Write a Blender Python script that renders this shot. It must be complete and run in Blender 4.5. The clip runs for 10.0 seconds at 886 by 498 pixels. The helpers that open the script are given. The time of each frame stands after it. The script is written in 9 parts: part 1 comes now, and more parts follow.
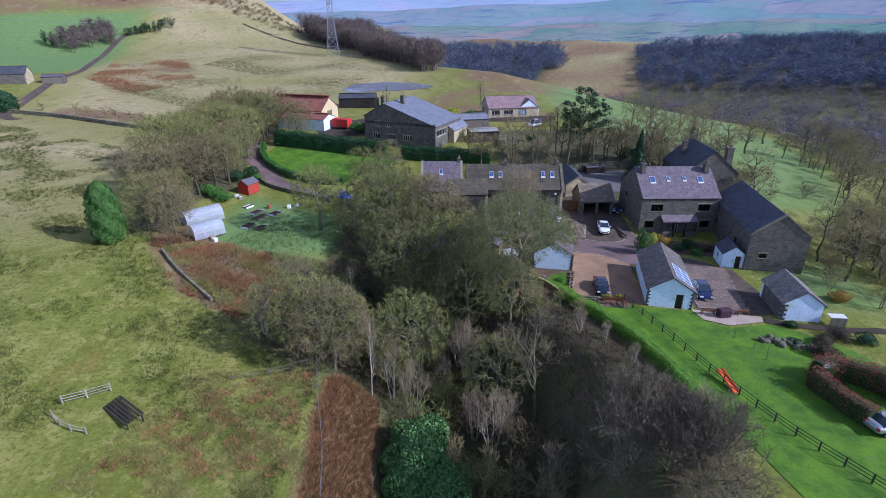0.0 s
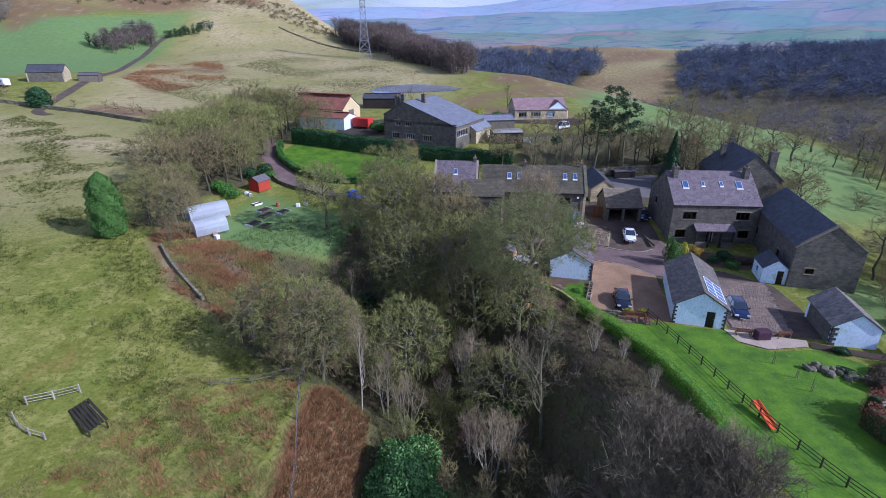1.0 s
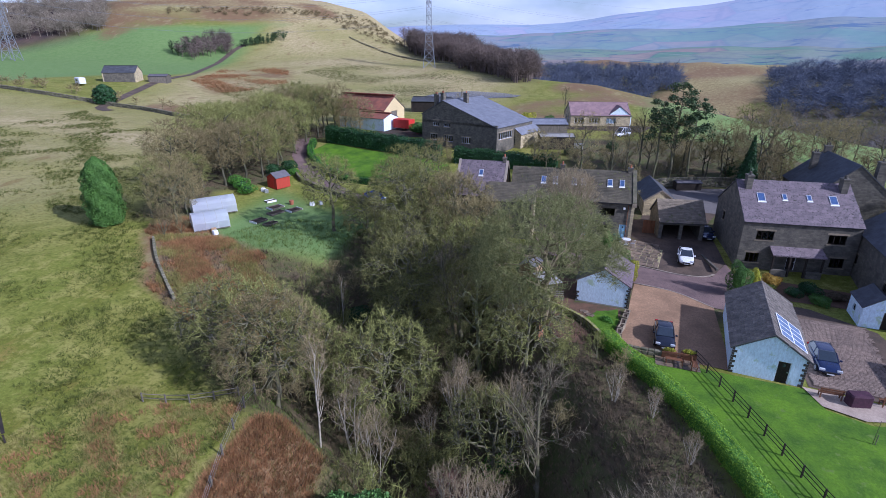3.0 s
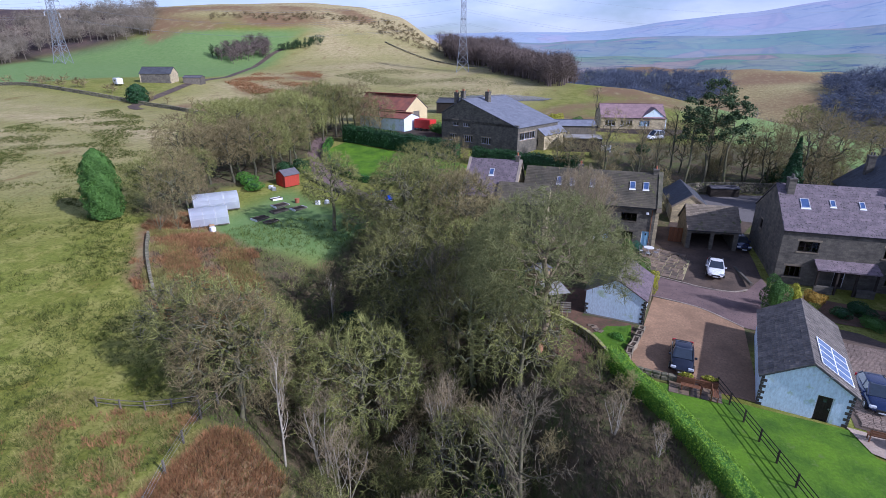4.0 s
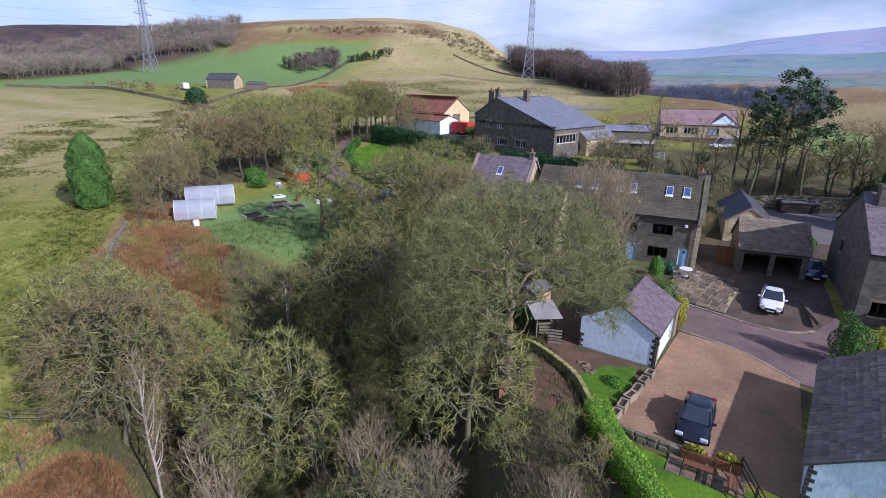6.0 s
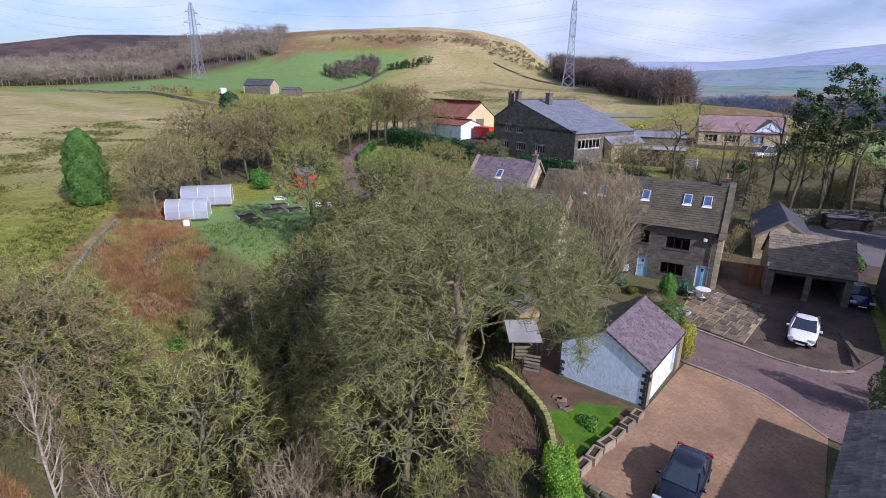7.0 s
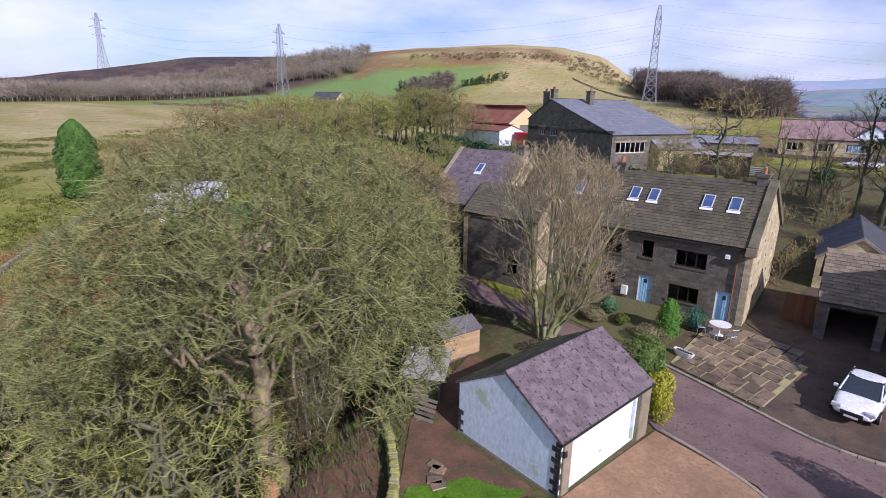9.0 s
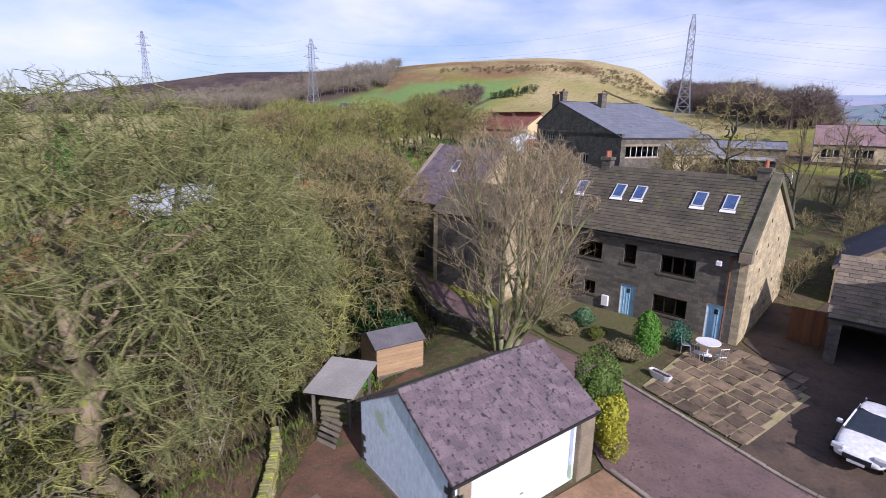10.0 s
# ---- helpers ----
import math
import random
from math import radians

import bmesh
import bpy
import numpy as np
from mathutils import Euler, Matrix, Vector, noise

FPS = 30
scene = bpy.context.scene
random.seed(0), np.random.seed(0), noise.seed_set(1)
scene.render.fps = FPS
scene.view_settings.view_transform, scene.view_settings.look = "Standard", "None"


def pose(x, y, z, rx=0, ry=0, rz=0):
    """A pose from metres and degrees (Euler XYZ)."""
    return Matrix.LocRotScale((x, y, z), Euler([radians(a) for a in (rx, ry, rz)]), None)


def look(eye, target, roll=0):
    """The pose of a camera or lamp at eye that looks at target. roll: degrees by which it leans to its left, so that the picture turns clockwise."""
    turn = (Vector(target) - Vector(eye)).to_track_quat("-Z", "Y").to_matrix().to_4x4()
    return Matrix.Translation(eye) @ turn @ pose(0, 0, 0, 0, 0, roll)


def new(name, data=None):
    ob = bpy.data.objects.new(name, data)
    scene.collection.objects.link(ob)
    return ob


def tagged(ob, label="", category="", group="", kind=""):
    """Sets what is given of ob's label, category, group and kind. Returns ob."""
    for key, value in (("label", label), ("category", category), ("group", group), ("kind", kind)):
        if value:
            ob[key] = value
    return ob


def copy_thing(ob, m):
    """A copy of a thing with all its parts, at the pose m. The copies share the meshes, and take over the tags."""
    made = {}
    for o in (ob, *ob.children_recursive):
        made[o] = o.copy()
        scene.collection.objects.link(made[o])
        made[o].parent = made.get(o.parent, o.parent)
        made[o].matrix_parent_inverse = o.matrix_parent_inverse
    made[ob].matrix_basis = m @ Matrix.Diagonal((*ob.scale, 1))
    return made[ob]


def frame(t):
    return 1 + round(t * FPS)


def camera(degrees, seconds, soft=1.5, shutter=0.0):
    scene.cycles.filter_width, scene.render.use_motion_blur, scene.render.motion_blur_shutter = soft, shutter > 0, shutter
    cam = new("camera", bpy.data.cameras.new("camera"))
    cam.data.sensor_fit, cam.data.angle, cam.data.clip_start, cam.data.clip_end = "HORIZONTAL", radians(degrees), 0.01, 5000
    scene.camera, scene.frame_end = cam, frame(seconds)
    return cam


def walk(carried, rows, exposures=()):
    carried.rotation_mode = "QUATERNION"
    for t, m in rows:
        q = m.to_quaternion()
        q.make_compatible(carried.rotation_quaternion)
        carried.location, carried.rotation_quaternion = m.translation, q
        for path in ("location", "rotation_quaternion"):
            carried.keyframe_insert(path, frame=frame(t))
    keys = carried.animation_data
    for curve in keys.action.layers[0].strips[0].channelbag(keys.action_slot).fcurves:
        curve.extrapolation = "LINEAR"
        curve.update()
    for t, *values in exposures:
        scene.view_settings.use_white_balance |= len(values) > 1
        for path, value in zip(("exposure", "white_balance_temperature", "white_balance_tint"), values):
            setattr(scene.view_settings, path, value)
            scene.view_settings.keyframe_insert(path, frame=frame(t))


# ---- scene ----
cam = camera(81.4, 10.0, 0.7, 0.3)
PATH = [
    (0, (-0.033, -0.095, 32.379), (-0.034, 1.738, 31.58), -0.3),
    (0.5, (1.554, 2.205, 31.203), (1.493, 4.042, 30.415), -0.2),
    (1, (3.142, 4.685, 29.947), (3.018, 6.524, 29.172), -0.1),
    (1.5, (4.68, 7.249, 28.739), (4.494, 9.089, 27.977), -0.0),
    (2, (6.214, 9.817, 27.493), (5.964, 11.655, 26.745), 0.0),
    (2.5, (7.704, 12.421, 26.317), (7.39, 14.255, 25.583), 0.1),
    (4, (12.198, 20.407, 23.124), (11.68, 22.208, 22.428), 0.3),
    (4.5, (13.601, 22.933, 21.89), (13.021, 24.721, 21.206), 0.3),
    (5, (15.012, 25.701, 20.656), (14.37, 27.473, 19.986), 0.4),
    (5.5, (16.41, 28.628, 19.796), (15.701, 30.38, 19.142), 0.5),
    (7, (20.539, 38.199, 17.495), (19.609, 39.863, 16.891), 0.9),
    (7.5, (21.844, 41.58, 16.707), (20.841, 43.208, 16.12), 0.9),
    (8, (23.027, 44.921, 15.836), (21.952, 46.509, 15.266), 0.9),
    (8.5, (24.022, 47.941, 14.987), (22.878, 49.485, 14.432), 0.9),
    (9, (24.911, 50.937, 14.011), (23.704, 52.44, 13.476), 0.9),
    (9.5, (25.755, 53.92, 13.1), (24.49, 55.383, 12.591), 0.9),
    (10, (26.482, 56.68, 12.354), (25.168, 58.109, 11.871), 0.9),
]
walk(cam, [(t, look(eye, target, roll)) for t, eye, target, roll in PATH],
     exposures=[(0.0, -0.02, 4860, 24), (5.0, 0.0, 5120, 25), (10.0, 0.05, 5600, 27)])

# ---- world, sun ----
SUN_DIR = Vector((0.80, -0.25, 0.545)).normalized()
world = bpy.data.worlds.new("sky_world")
scene.world = world
world.use_nodes = True
wn, wl = world.node_tree.nodes, world.node_tree.links
wn.clear()
w_out, w_bg, w_sky = wn.new("ShaderNodeOutputWorld"), wn.new("ShaderNodeBackground"), wn.new("ShaderNodeTexSky")
w_sky.sky_type = "NISHITA"
w_sky.sun_disc = False
w_sky.sun_elevation = math.asin(SUN_DIR.z)
w_sky.sun_rotation = math.atan2(SUN_DIR.x, SUN_DIR.y)
w_sky.altitude, w_sky.air_density, w_sky.dust_density, w_sky.ozone_density = 250, 1.0, 1.5, 1.5
w_co, w_map, w_noise, w_ramp, w_mix = (wn.new("ShaderNodeTexCoord"), wn.new("ShaderNodeMapping"), wn.new("ShaderNodeTexNoise"),
                                        wn.new("ShaderNodeValToRGB"), wn.new("ShaderNodeMixRGB"))
w_map.inputs["Scale"].default_value = (1.6, 1.6, 5.0)
w_map.inputs["Location"].default_value = (0.35, 0.1, 0.2)
w_noise.inputs["Scale"].default_value, w_noise.inputs["Detail"].default_value, w_noise.inputs["Roughness"].default_value = 1.7, 7, 0.55
w_ramp.color_ramp.elements[0].position, w_ramp.color_ramp.elements[1].position = 0.32, 0.73
w_mix.inputs["Color2"].default_value = (9.1, 9.1, 10.6, 1)
wl.new(w_co.outputs["Generated"], w_map.inputs["Vector"])
wl.new(w_map.outputs["Vector"], w_noise.inputs["Vector"])
wl.new(w_noise.outputs["Fac"], w_ramp.inputs["Fac"])
w_sep, w_thin, w_mul = wn.new("ShaderNodeSeparateXYZ"), wn.new("ShaderNodeMapRange"), wn.new("ShaderNodeMath")
w_thin.inputs["From Min"].default_value, w_thin.inputs["From Max"].default_value = 0.25, 0.7
w_thin.inputs["To Min"].default_value, w_thin.inputs["To Max"].default_value = 1.0, 0.3
w_mul.operation = "MULTIPLY"
wl.new(w_co.outputs["Generated"], w_sep.inputs["Vector"])
wl.new(w_sep.outputs["Z"], w_thin.inputs["Value"])
wl.new(w_ramp.outputs["Color"], w_mul.inputs[0])
wl.new(w_thin.outputs["Result"], w_mul.inputs[1])
wl.new(w_mul.outputs["Value"], w_mix.inputs["Fac"])
wl.new(w_sky.outputs["Color"], w_mix.inputs["Color1"])
wl.new(w_mix.outputs["Color"], w_bg.inputs["Color"])
wl.new(w_bg.outputs["Background"], w_out.inputs["Surface"])
w_bg.inputs["Strength"].default_value = 0.108
sun = new("sun", bpy.data.lights.new("sun", "SUN"))
sun.data.energy, sun.data.angle, sun.data.color = 5.0, radians(0.6), (1.0, 0.92, 0.79)
sun.matrix_world = look(tuple(SUN_DIR * 200), (0, 0, 0))


# ---- materials ----
def nodes_of(name):
    m = bpy.data.materials.new(name)
    m.use_nodes = True
    nt = m.node_tree
    return m, nt, nt.nodes["Principled BSDF"]


def tint(nt, kind, fac, a, b):
    n = nt.nodes.new("ShaderNodeMixRGB")
    n.blend_type = kind
    for slot, v in (("Fac", fac), ("Color1", a), ("Color2", b)):
        if isinstance(v, bpy.types.NodeSocket):
            nt.links.new(v, n.inputs[slot])
        else:
            n.inputs[slot].default_value = v if slot == "Fac" else (*v[:3], 1)
    return n.outputs["Color"]


def grain(nt, scale, detail=4, rough=0.6, stretch=(1, 1, 1), local=False):
    if local:
        src = nt.nodes.new("ShaderNodeTexCoord").outputs["Object"]
    else:
        src = nt.nodes.new("ShaderNodeNewGeometry").outputs["Position"]
    mp = nt.nodes.new("ShaderNodeMapping")
    mp.inputs["Scale"].default_value = stretch
    nt.links.new(src, mp.inputs["Vector"])
    n = nt.nodes.new("ShaderNodeTexNoise")
    n.inputs["Scale"].default_value, n.inputs["Detail"].default_value, n.inputs["Roughness"].default_value = scale, detail, rough
    nt.links.new(mp.outputs["Vector"], n.inputs["Vector"])
    return n.outputs["Fac"]


def ramp(nt, fac, lo, hi, a=(0, 0, 0), b=(1, 1, 1)):
    r = nt.nodes.new("ShaderNodeValToRGB")
    r.color_ramp.elements[0].position, r.color_ramp.elements[1].position = lo, hi
    r.color_ramp.elements[0].color, r.color_ramp.elements[1].color = (*a, 1), (*b, 1)
    nt.links.new(fac, r.inputs["Fac"])
    return r.outputs["Color"]


def bumped(nt, bsdf, height, strength, distance):
    b = nt.nodes.new("ShaderNodeBump")
    b.inputs["Strength"].default_value, b.inputs["Distance"].default_value = strength, distance
    nt.links.new(height, b.inputs["Height"])
    nt.links.new(b.outputs["Normal"], bsdf.inputs["Normal"])


def surface(name, c1, c2, big=0.5, fine=12.0, rough=0.9, bump=0.4, depth=0.02, vary=0.0, island=0.0, metal=0.0, spots=None, stretch=(1, 1, 1), spec=0.3):
    """Two colours mixed by a broad noise, broken up by a fine one; spots: (colour, scale, threshold)."""
    m, nt, bsdf = nodes_of(name)
    col = tint(nt, "MIX", ramp(nt, grain(nt, big, 5, 0.6, stretch), 0.35, 0.65), c1, c2)
    f = grain(nt, fine, 5, 0.7, stretch)
    col = tint(nt, "MULTIPLY", 1.0, col, ramp(nt, f, 0.25, 0.75, (0.72, 0.72, 0.72), (1.22, 1.22, 1.22)))
    if spots:
        col = tint(nt, "MIX", ramp(nt, grain(nt, spots[1], 4, 0.6), spots[2], spots[2] + 0.08), col, spots[0])
    if vary:
        o = nt.nodes.new("ShaderNodeObjectInfo").outputs["Random"]
        col = tint(nt, "MULTIPLY", 1.0, col, ramp(nt, o, 0, 1, (1 - vary,) * 3, (1 + vary, 1 + vary * 0.9, 1 + vary * 0.8)))
    if island:
        o = nt.nodes.new("ShaderNodeNewGeometry").outputs["Random Per Island"]
        col = tint(nt, "MULTIPLY", 1.0, col, ramp(nt, o, 0, 1, (1 - island,) * 3, (1 + island, 1 + island * 0.95, 1 + island * 0.85)))
    nt.links.new(col, bsdf.inputs["Base Color"])
    bsdf.inputs["Roughness"].default_value, bsdf.inputs["Metallic"].default_value = rough, metal
    bsdf.inputs["Specular IOR Level"].default_value = spec
    if bump:
        bumped(nt, bsdf, f, bump, depth)
    return m


def masonry(name, c1, c2, joint, bw=0.45, bh=0.2, rough=0.95, mortar=0.012):
    """Coursed stone on walls: the courses follow the height, the stones run along whichever way the wall runs."""
    m, nt, bsdf = nodes_of(name)
    g = nt.nodes.new("ShaderNodeTexCoord")
    sep = nt.nodes.new("ShaderNodeSeparateXYZ")
    nt.links.new(g.outputs["Object"], sep.inputs["Vector"])
    add = nt.nodes.new("ShaderNodeMath")
    add.operation = "ADD"
    nt.links.new(sep.outputs["X"], add.inputs[0])
    nt.links.new(sep.outputs["Y"], add.inputs[1])
    com = nt.nodes.new("ShaderNodeCombineXYZ")
    nt.links.new(add.outputs["Value"], com.inputs["X"])
    nt.links.new(sep.outputs["Z"], com.inputs["Y"])
    br = nt.nodes.new("ShaderNodeTexBrick")
    br.inputs["Scale"].default_value = 1.0
    br.inputs["Brick Width"].default_value, br.inputs["Row Height"].default_value = bw, bh
    br.inputs["Mortar Size"].default_value, br.inputs["Mortar Smooth"].default_value = mortar, 0.4
    br.inputs["Bias"].default_value = -0.1
    br.inputs["Color1"].default_value, br.inputs["Color2"].default_value, br.inputs["Mortar"].default_value = (*c1, 1), (*c2, 1), (*joint, 1)
    nt.links.new(com.outputs["Vector"], br.inputs["Vector"])
    n = grain(nt, 1.1, 5, 0.65)
    f = grain(nt, 9, 5, 0.7)
    col = tint(nt, "MULTIPLY", 1.0, br.outputs["Color"], ramp(nt, n, 0.3, 0.7, (0.62, 0.62, 0.64), (1.3, 1.26, 1.18)))
    col = tint(nt, "MULTIPLY", 1.0, col, ramp(nt, f, 0.25, 0.75, (0.75, 0.75, 0.75), (1.2, 1.2, 1.2)))
    nt.links.new(col, bsdf.inputs["Base Color"])
    bsdf.inputs["Roughness"].default_value = rough
    mixh = tint(nt, "MULTIPLY", 1.0, ramp(nt, br.outputs["Fac"], 0, 1, (1, 1, 1), (0.2, 0.2, 0.2)), f)
    bumped(nt, bsdf, mixh, 0.6, 0.03)
    return m


def leafy(name, c1, c2, rough=0.6, big=0.8, vary=0.0):
    m, nt, bsdf = nodes_of(name)
    o = nt.nodes.new("ShaderNodeNewGeometry").outputs["Random Per Island"]
    col = tint(nt, "MIX", o, c1, c2)
    col = tint(nt, "MULTIPLY", 1.0, col, ramp(nt, grain(nt, big, 4), 0.3, 0.7, (0.7, 0.72, 0.7), (1.25, 1.22, 1.2)))
    if vary:
        o = nt.nodes.new("ShaderNodeObjectInfo").outputs["Random"]
        col = tint(nt, "MULTIPLY", 1.0, col, ramp(nt, o, 0, 1, (1 - 0.7 * vary, 1 - vary, 1 - vary), (1 + vary, 1 + 0.8 * vary, 1 + 0.3 * vary)))
    nt.links.new(col, bsdf.inputs["Base Color"])
    bsdf.inputs["Roughness"].default_value = rough
    bsdf.inputs["Specular IOR Level"].default_value = 0.25
    return m


def glassy(name, c=(0.9, 0.95, 1.0), rough=0.03, trans=1.0):
    m, nt, bsdf = nodes_of(name)
    bsdf.inputs["Base Color"].default_value = (*c, 1)
    bsdf.inputs["Roughness"].default_value = rough
    bsdf.inputs["Transmission Weight"].default_value = trans
    bsdf.inputs["IOR"].default_value = 1.3
    return m


M = {}
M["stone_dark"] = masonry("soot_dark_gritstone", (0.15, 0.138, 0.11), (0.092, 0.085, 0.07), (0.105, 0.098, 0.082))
# buff stone, its colour lightened further so gable ends look sunlit
M["stone_warm"] = masonry("sunlit_warm_gritstone", (0.54, 0.46, 0.28), (0.38, 0.32, 0.2), (0.36, 0.31, 0.22))
M["stone_plain"] = surface("dressed_stone", (0.3, 0.25, 0.17), (0.2, 0.17, 0.125), 1.2, 14, vary=0.2, island=0.2)
M["stone_sooty"] = surface("sooty_dressed_stone", (0.13, 0.113, 0.085), (0.095, 0.083, 0.063), 1.2, 14, vary=0.15, island=0.15)
M["drystone"] = surface("dry_stone", (0.2, 0.18, 0.13), (0.11, 0.11, 0.07), 1.4, 11, island=0.35, vary=0.3, spots=((0.12, 0.15, 0.04), 2.2, 0.58))
M["drystone_moss"] = surface("moss_topped_dry_stone", (0.3, 0.28, 0.15), (0.2, 0.2, 0.07), 1.4, 11, island=0.3, vary=0.3, spots=((0.3, 0.33, 0.06), 2.6, 0.52))
# white render with the blue of skylit shade put into its colour
M["render_white"] = surface("skylit_white_render", (0.74, 0.86, 0.96), (0.68, 0.8, 0.9), 0.5, 9, rough=0.85, bump=0.1, spots=((0.52, 0.64, 0.5), 1.0, 0.58), stretch=(1, 1, 0.35))
M["quoin_dark"] = surface("dark_quoin_stone", (0.055, 0.05, 0.045), (0.09, 0.08, 0.065), 2, 14)
M["slate_purple"] = surface("purple_grey_slate", (0.205, 0.16, 0.178), (0.145, 0.12, 0.132), 1.6, 15, rough=0.7, bump=0.3, vary=0.16, island=0.16, spots=((0.045, 0.042, 0.034), 5.5, 0.565), spec=0.4)
M["slate_mossy"] = surface("mossy_dark_slate", (0.1, 0.105, 0.06), (0.07, 0.068, 0.05), 1.0, 12, rough=0.9, bump=0.5, vary=0.25, island=0.25, spots=((0.13, 0.16, 0.04), 1.6, 0.57))
M["slate_blue"] = surface("blue_grey_slate", (0.2, 0.21, 0.245), (0.16, 0.17, 0.2), 0.7, 10, rough=0.6, bump=0.2, vary=0.12, island=0.12, spec=0.5)
M["slate_dark"] = surface("dark_slate", (0.075, 0.08, 0.092), (0.055, 0.058, 0.066), 0.8, 10, rough=0.65, bump=0.25, vary=0.2, island=0.2, spec=0.45)
M["stone_slate"] = surface("mossy_stone_slate", (0.125, 0.108, 0.076), (0.085, 0.077, 0.056), 0.9, 12, rough=0.9, bump=0.5, vary=0.16, island=0.16, spots=((0.13, 0.14, 0.05), 1.6, 0.6))
M["stone_slate_pale"] = surface("weathered_buff_stone_slate", (0.25, 0.205, 0.15), (0.17, 0.145, 0.11), 0.9, 12, rough=0.9, bump=0.5, vary=0.2, island=0.2, spots=((0.13, 0.13, 0.06), 1.6, 0.6))
M["slate_plum"] = surface("plum_grey_slate", (0.17, 0.128, 0.142), (0.12, 0.095, 0.105), 1.6, 15, rough=0.65, bump=0.3, vary=0.2, island=0.2, spots=((0.035, 0.033, 0.028), 5.5, 0.56), spec=0.4)
M["tile_grey"] = surface("weathered_grey_tile", (0.235, 0.21, 0.185), (0.155, 0.14, 0.125), 1.0, 12, rough=0.9, bump=0.5, vary=0.25, island=0.25, spots=((0.29, 0.26, 0.2), 3.5, 0.62))
M["roof_pink"] = surface("pink_brown_concrete_tile", (0.3, 0.2, 0.2), (0.24, 0.16, 0.165), 1.0, 10, island=0.12)
M["roof_rust"] = surface("rust_red_sheet", (0.3, 0.11, 0.07), (0.2, 0.085, 0.065), 0.8, 9, island=0.1)
M["cream"] = surface("cream_render", (0.62, 0.5, 0.27), (0.55, 0.44, 0.24), 0.6, 8, bump=0.1)
M["paint_white"] = surface("white_paint", (0.8, 0.8, 0.8), (0.74, 0.74, 0.74), 1.5, 20, rough=0.5, bump=0.05)
M["paint_blue"] = surface("pale_blue_paint", (0.37, 0.62, 0.77), (0.33, 0.57, 0.72), 2, 20, rough=0.5, bump=0.05)
M["paint_red"] = surface("red_paint", (0.55, 0.035, 0.025), (0.45, 0.03, 0.02), 1.5, 15, rough=0.6, bump=0.1)
M["paint_dark"] = surface("dark_brown_paint", (0.03, 0.02, 0.015), (0.02, 0.016, 0.013), 2, 15, rough=0.6, bump=0.1)
M["wood_red"] = surface("red_stained_boards", (0.42, 0.055, 0.03), (0.33, 0.05, 0.03), 1.0, 8, bump=0.3, stretch=(6, 6, 0.6))
M["wood_pale"] = surface("pale_shed_boards", (0.42, 0.29, 0.16), (0.34, 0.23, 0.13), 1.0, 8, bump=0.3, vary=0.12, stretch=(1, 1, 5))
M["wood_brown"] = surface("brown_fence_boards", (0.19, 0.085, 0.04), (0.14, 0.065, 0.035), 1.2, 9, bump=0.3, vary=0.2, stretch=(5, 5, 0.7))
M["wood_grey"] = surface("weathered_grey_wood", (0.17, 0.15, 0.12), (0.11, 0.1, 0.08), 1.2, 9, bump=0.3, vary=0.25, stretch=(3, 3, 1))
M["wood_bleached"] = surface("bleached_old_timber", (0.42, 0.38, 0.31), (0.3, 0.27, 0.21), 1.2, 9, bump=0.3, vary=0.25, stretch=(3, 3, 1))
M["wood_dark"] = surface("dark_creosoted_wood", (0.045, 0.036, 0.028), (0.03, 0.025, 0.02), 1.2, 9, bump=0.3, vary=0.2)
M["felt"] = surface("grey_roofing_felt", (0.15, 0.14, 0.15), (0.11, 0.105, 0.115), 1.5, 14, rough=0.95)
M["gravel"] = surface("sandy_gravel", (0.36, 0.225, 0.13), (0.24, 0.15, 0.088), 0.45, 5, rough=1.0, bump=0.8, depth=0.03, spots=((0.235, 0.155, 0.092), 7.0, 0.55))
M["tarmac"] = surface("worn_purple_brown_tarmac", (0.235, 0.16, 0.142), (0.13, 0.09, 0.084), 0.3, 5, rough=0.9, bump=0.5, spots=((0.105, 0.078, 0.075), 5.0, 0.57))
M["grey_tarmac"] = surface("plain_grey_tarmac", (0.17, 0.155, 0.15), (0.13, 0.118, 0.114), 0.4, 7, rough=0.9, bump=0.3)
M["yard"] = surface("trodden_brown_grit", (0.135, 0.097, 0.07), (0.072, 0.054, 0.042), 0.35, 6, rough=0.95, bump=0.6, depth=0.03, spots=((0.07, 0.052, 0.042), 1.4, 0.58))
M["pale_gravel"] = surface("pale_pink_gravel", (0.46, 0.37, 0.29), (0.36, 0.28, 0.22), 0.6, 7, rough=1.0, bump=0.7, depth=0.02)
M["dirt"] = surface("damp_brown_earth", (0.068, 0.046, 0.031), (0.04, 0.029, 0.021), 0.4, 9, rough=0.95, bump=0.6, depth=0.04)
M["litter"] = surface("red_brown_leaf_litter", (0.17, 0.095, 0.06), (0.1, 0.065, 0.04), 0.8, 9, rough=0.95, bump=0.8, depth=0.04, spots=((0.07, 0.09, 0.03), 1.6, 0.6))
M["flag"] = surface("wet_sandstone_flags", (0.25, 0.185, 0.12), (0.13, 0.1, 0.072), 1.2, 8, rough=0.38, bump=0.3, vary=0.3, spots=((0.085, 0.068, 0.05), 2.0, 0.55))
M["joint_sand"] = surface("mossy_pale_jointing", (0.4, 0.33, 0.19), (0.3, 0.28, 0.13), 1.5, 9, rough=0.95)
M["sett"] = surface("grey_brown_setts", (0.25, 0.19, 0.15), (0.18, 0.138, 0.112), 0.5, 12, rough=0.9, bump=0.4, vary=0.2, island=0.2)
M["kerb"] = surface("kerb_stone", (0.34, 0.29, 0.23), (0.25, 0.21, 0.17), 1, 14, vary=0.2)
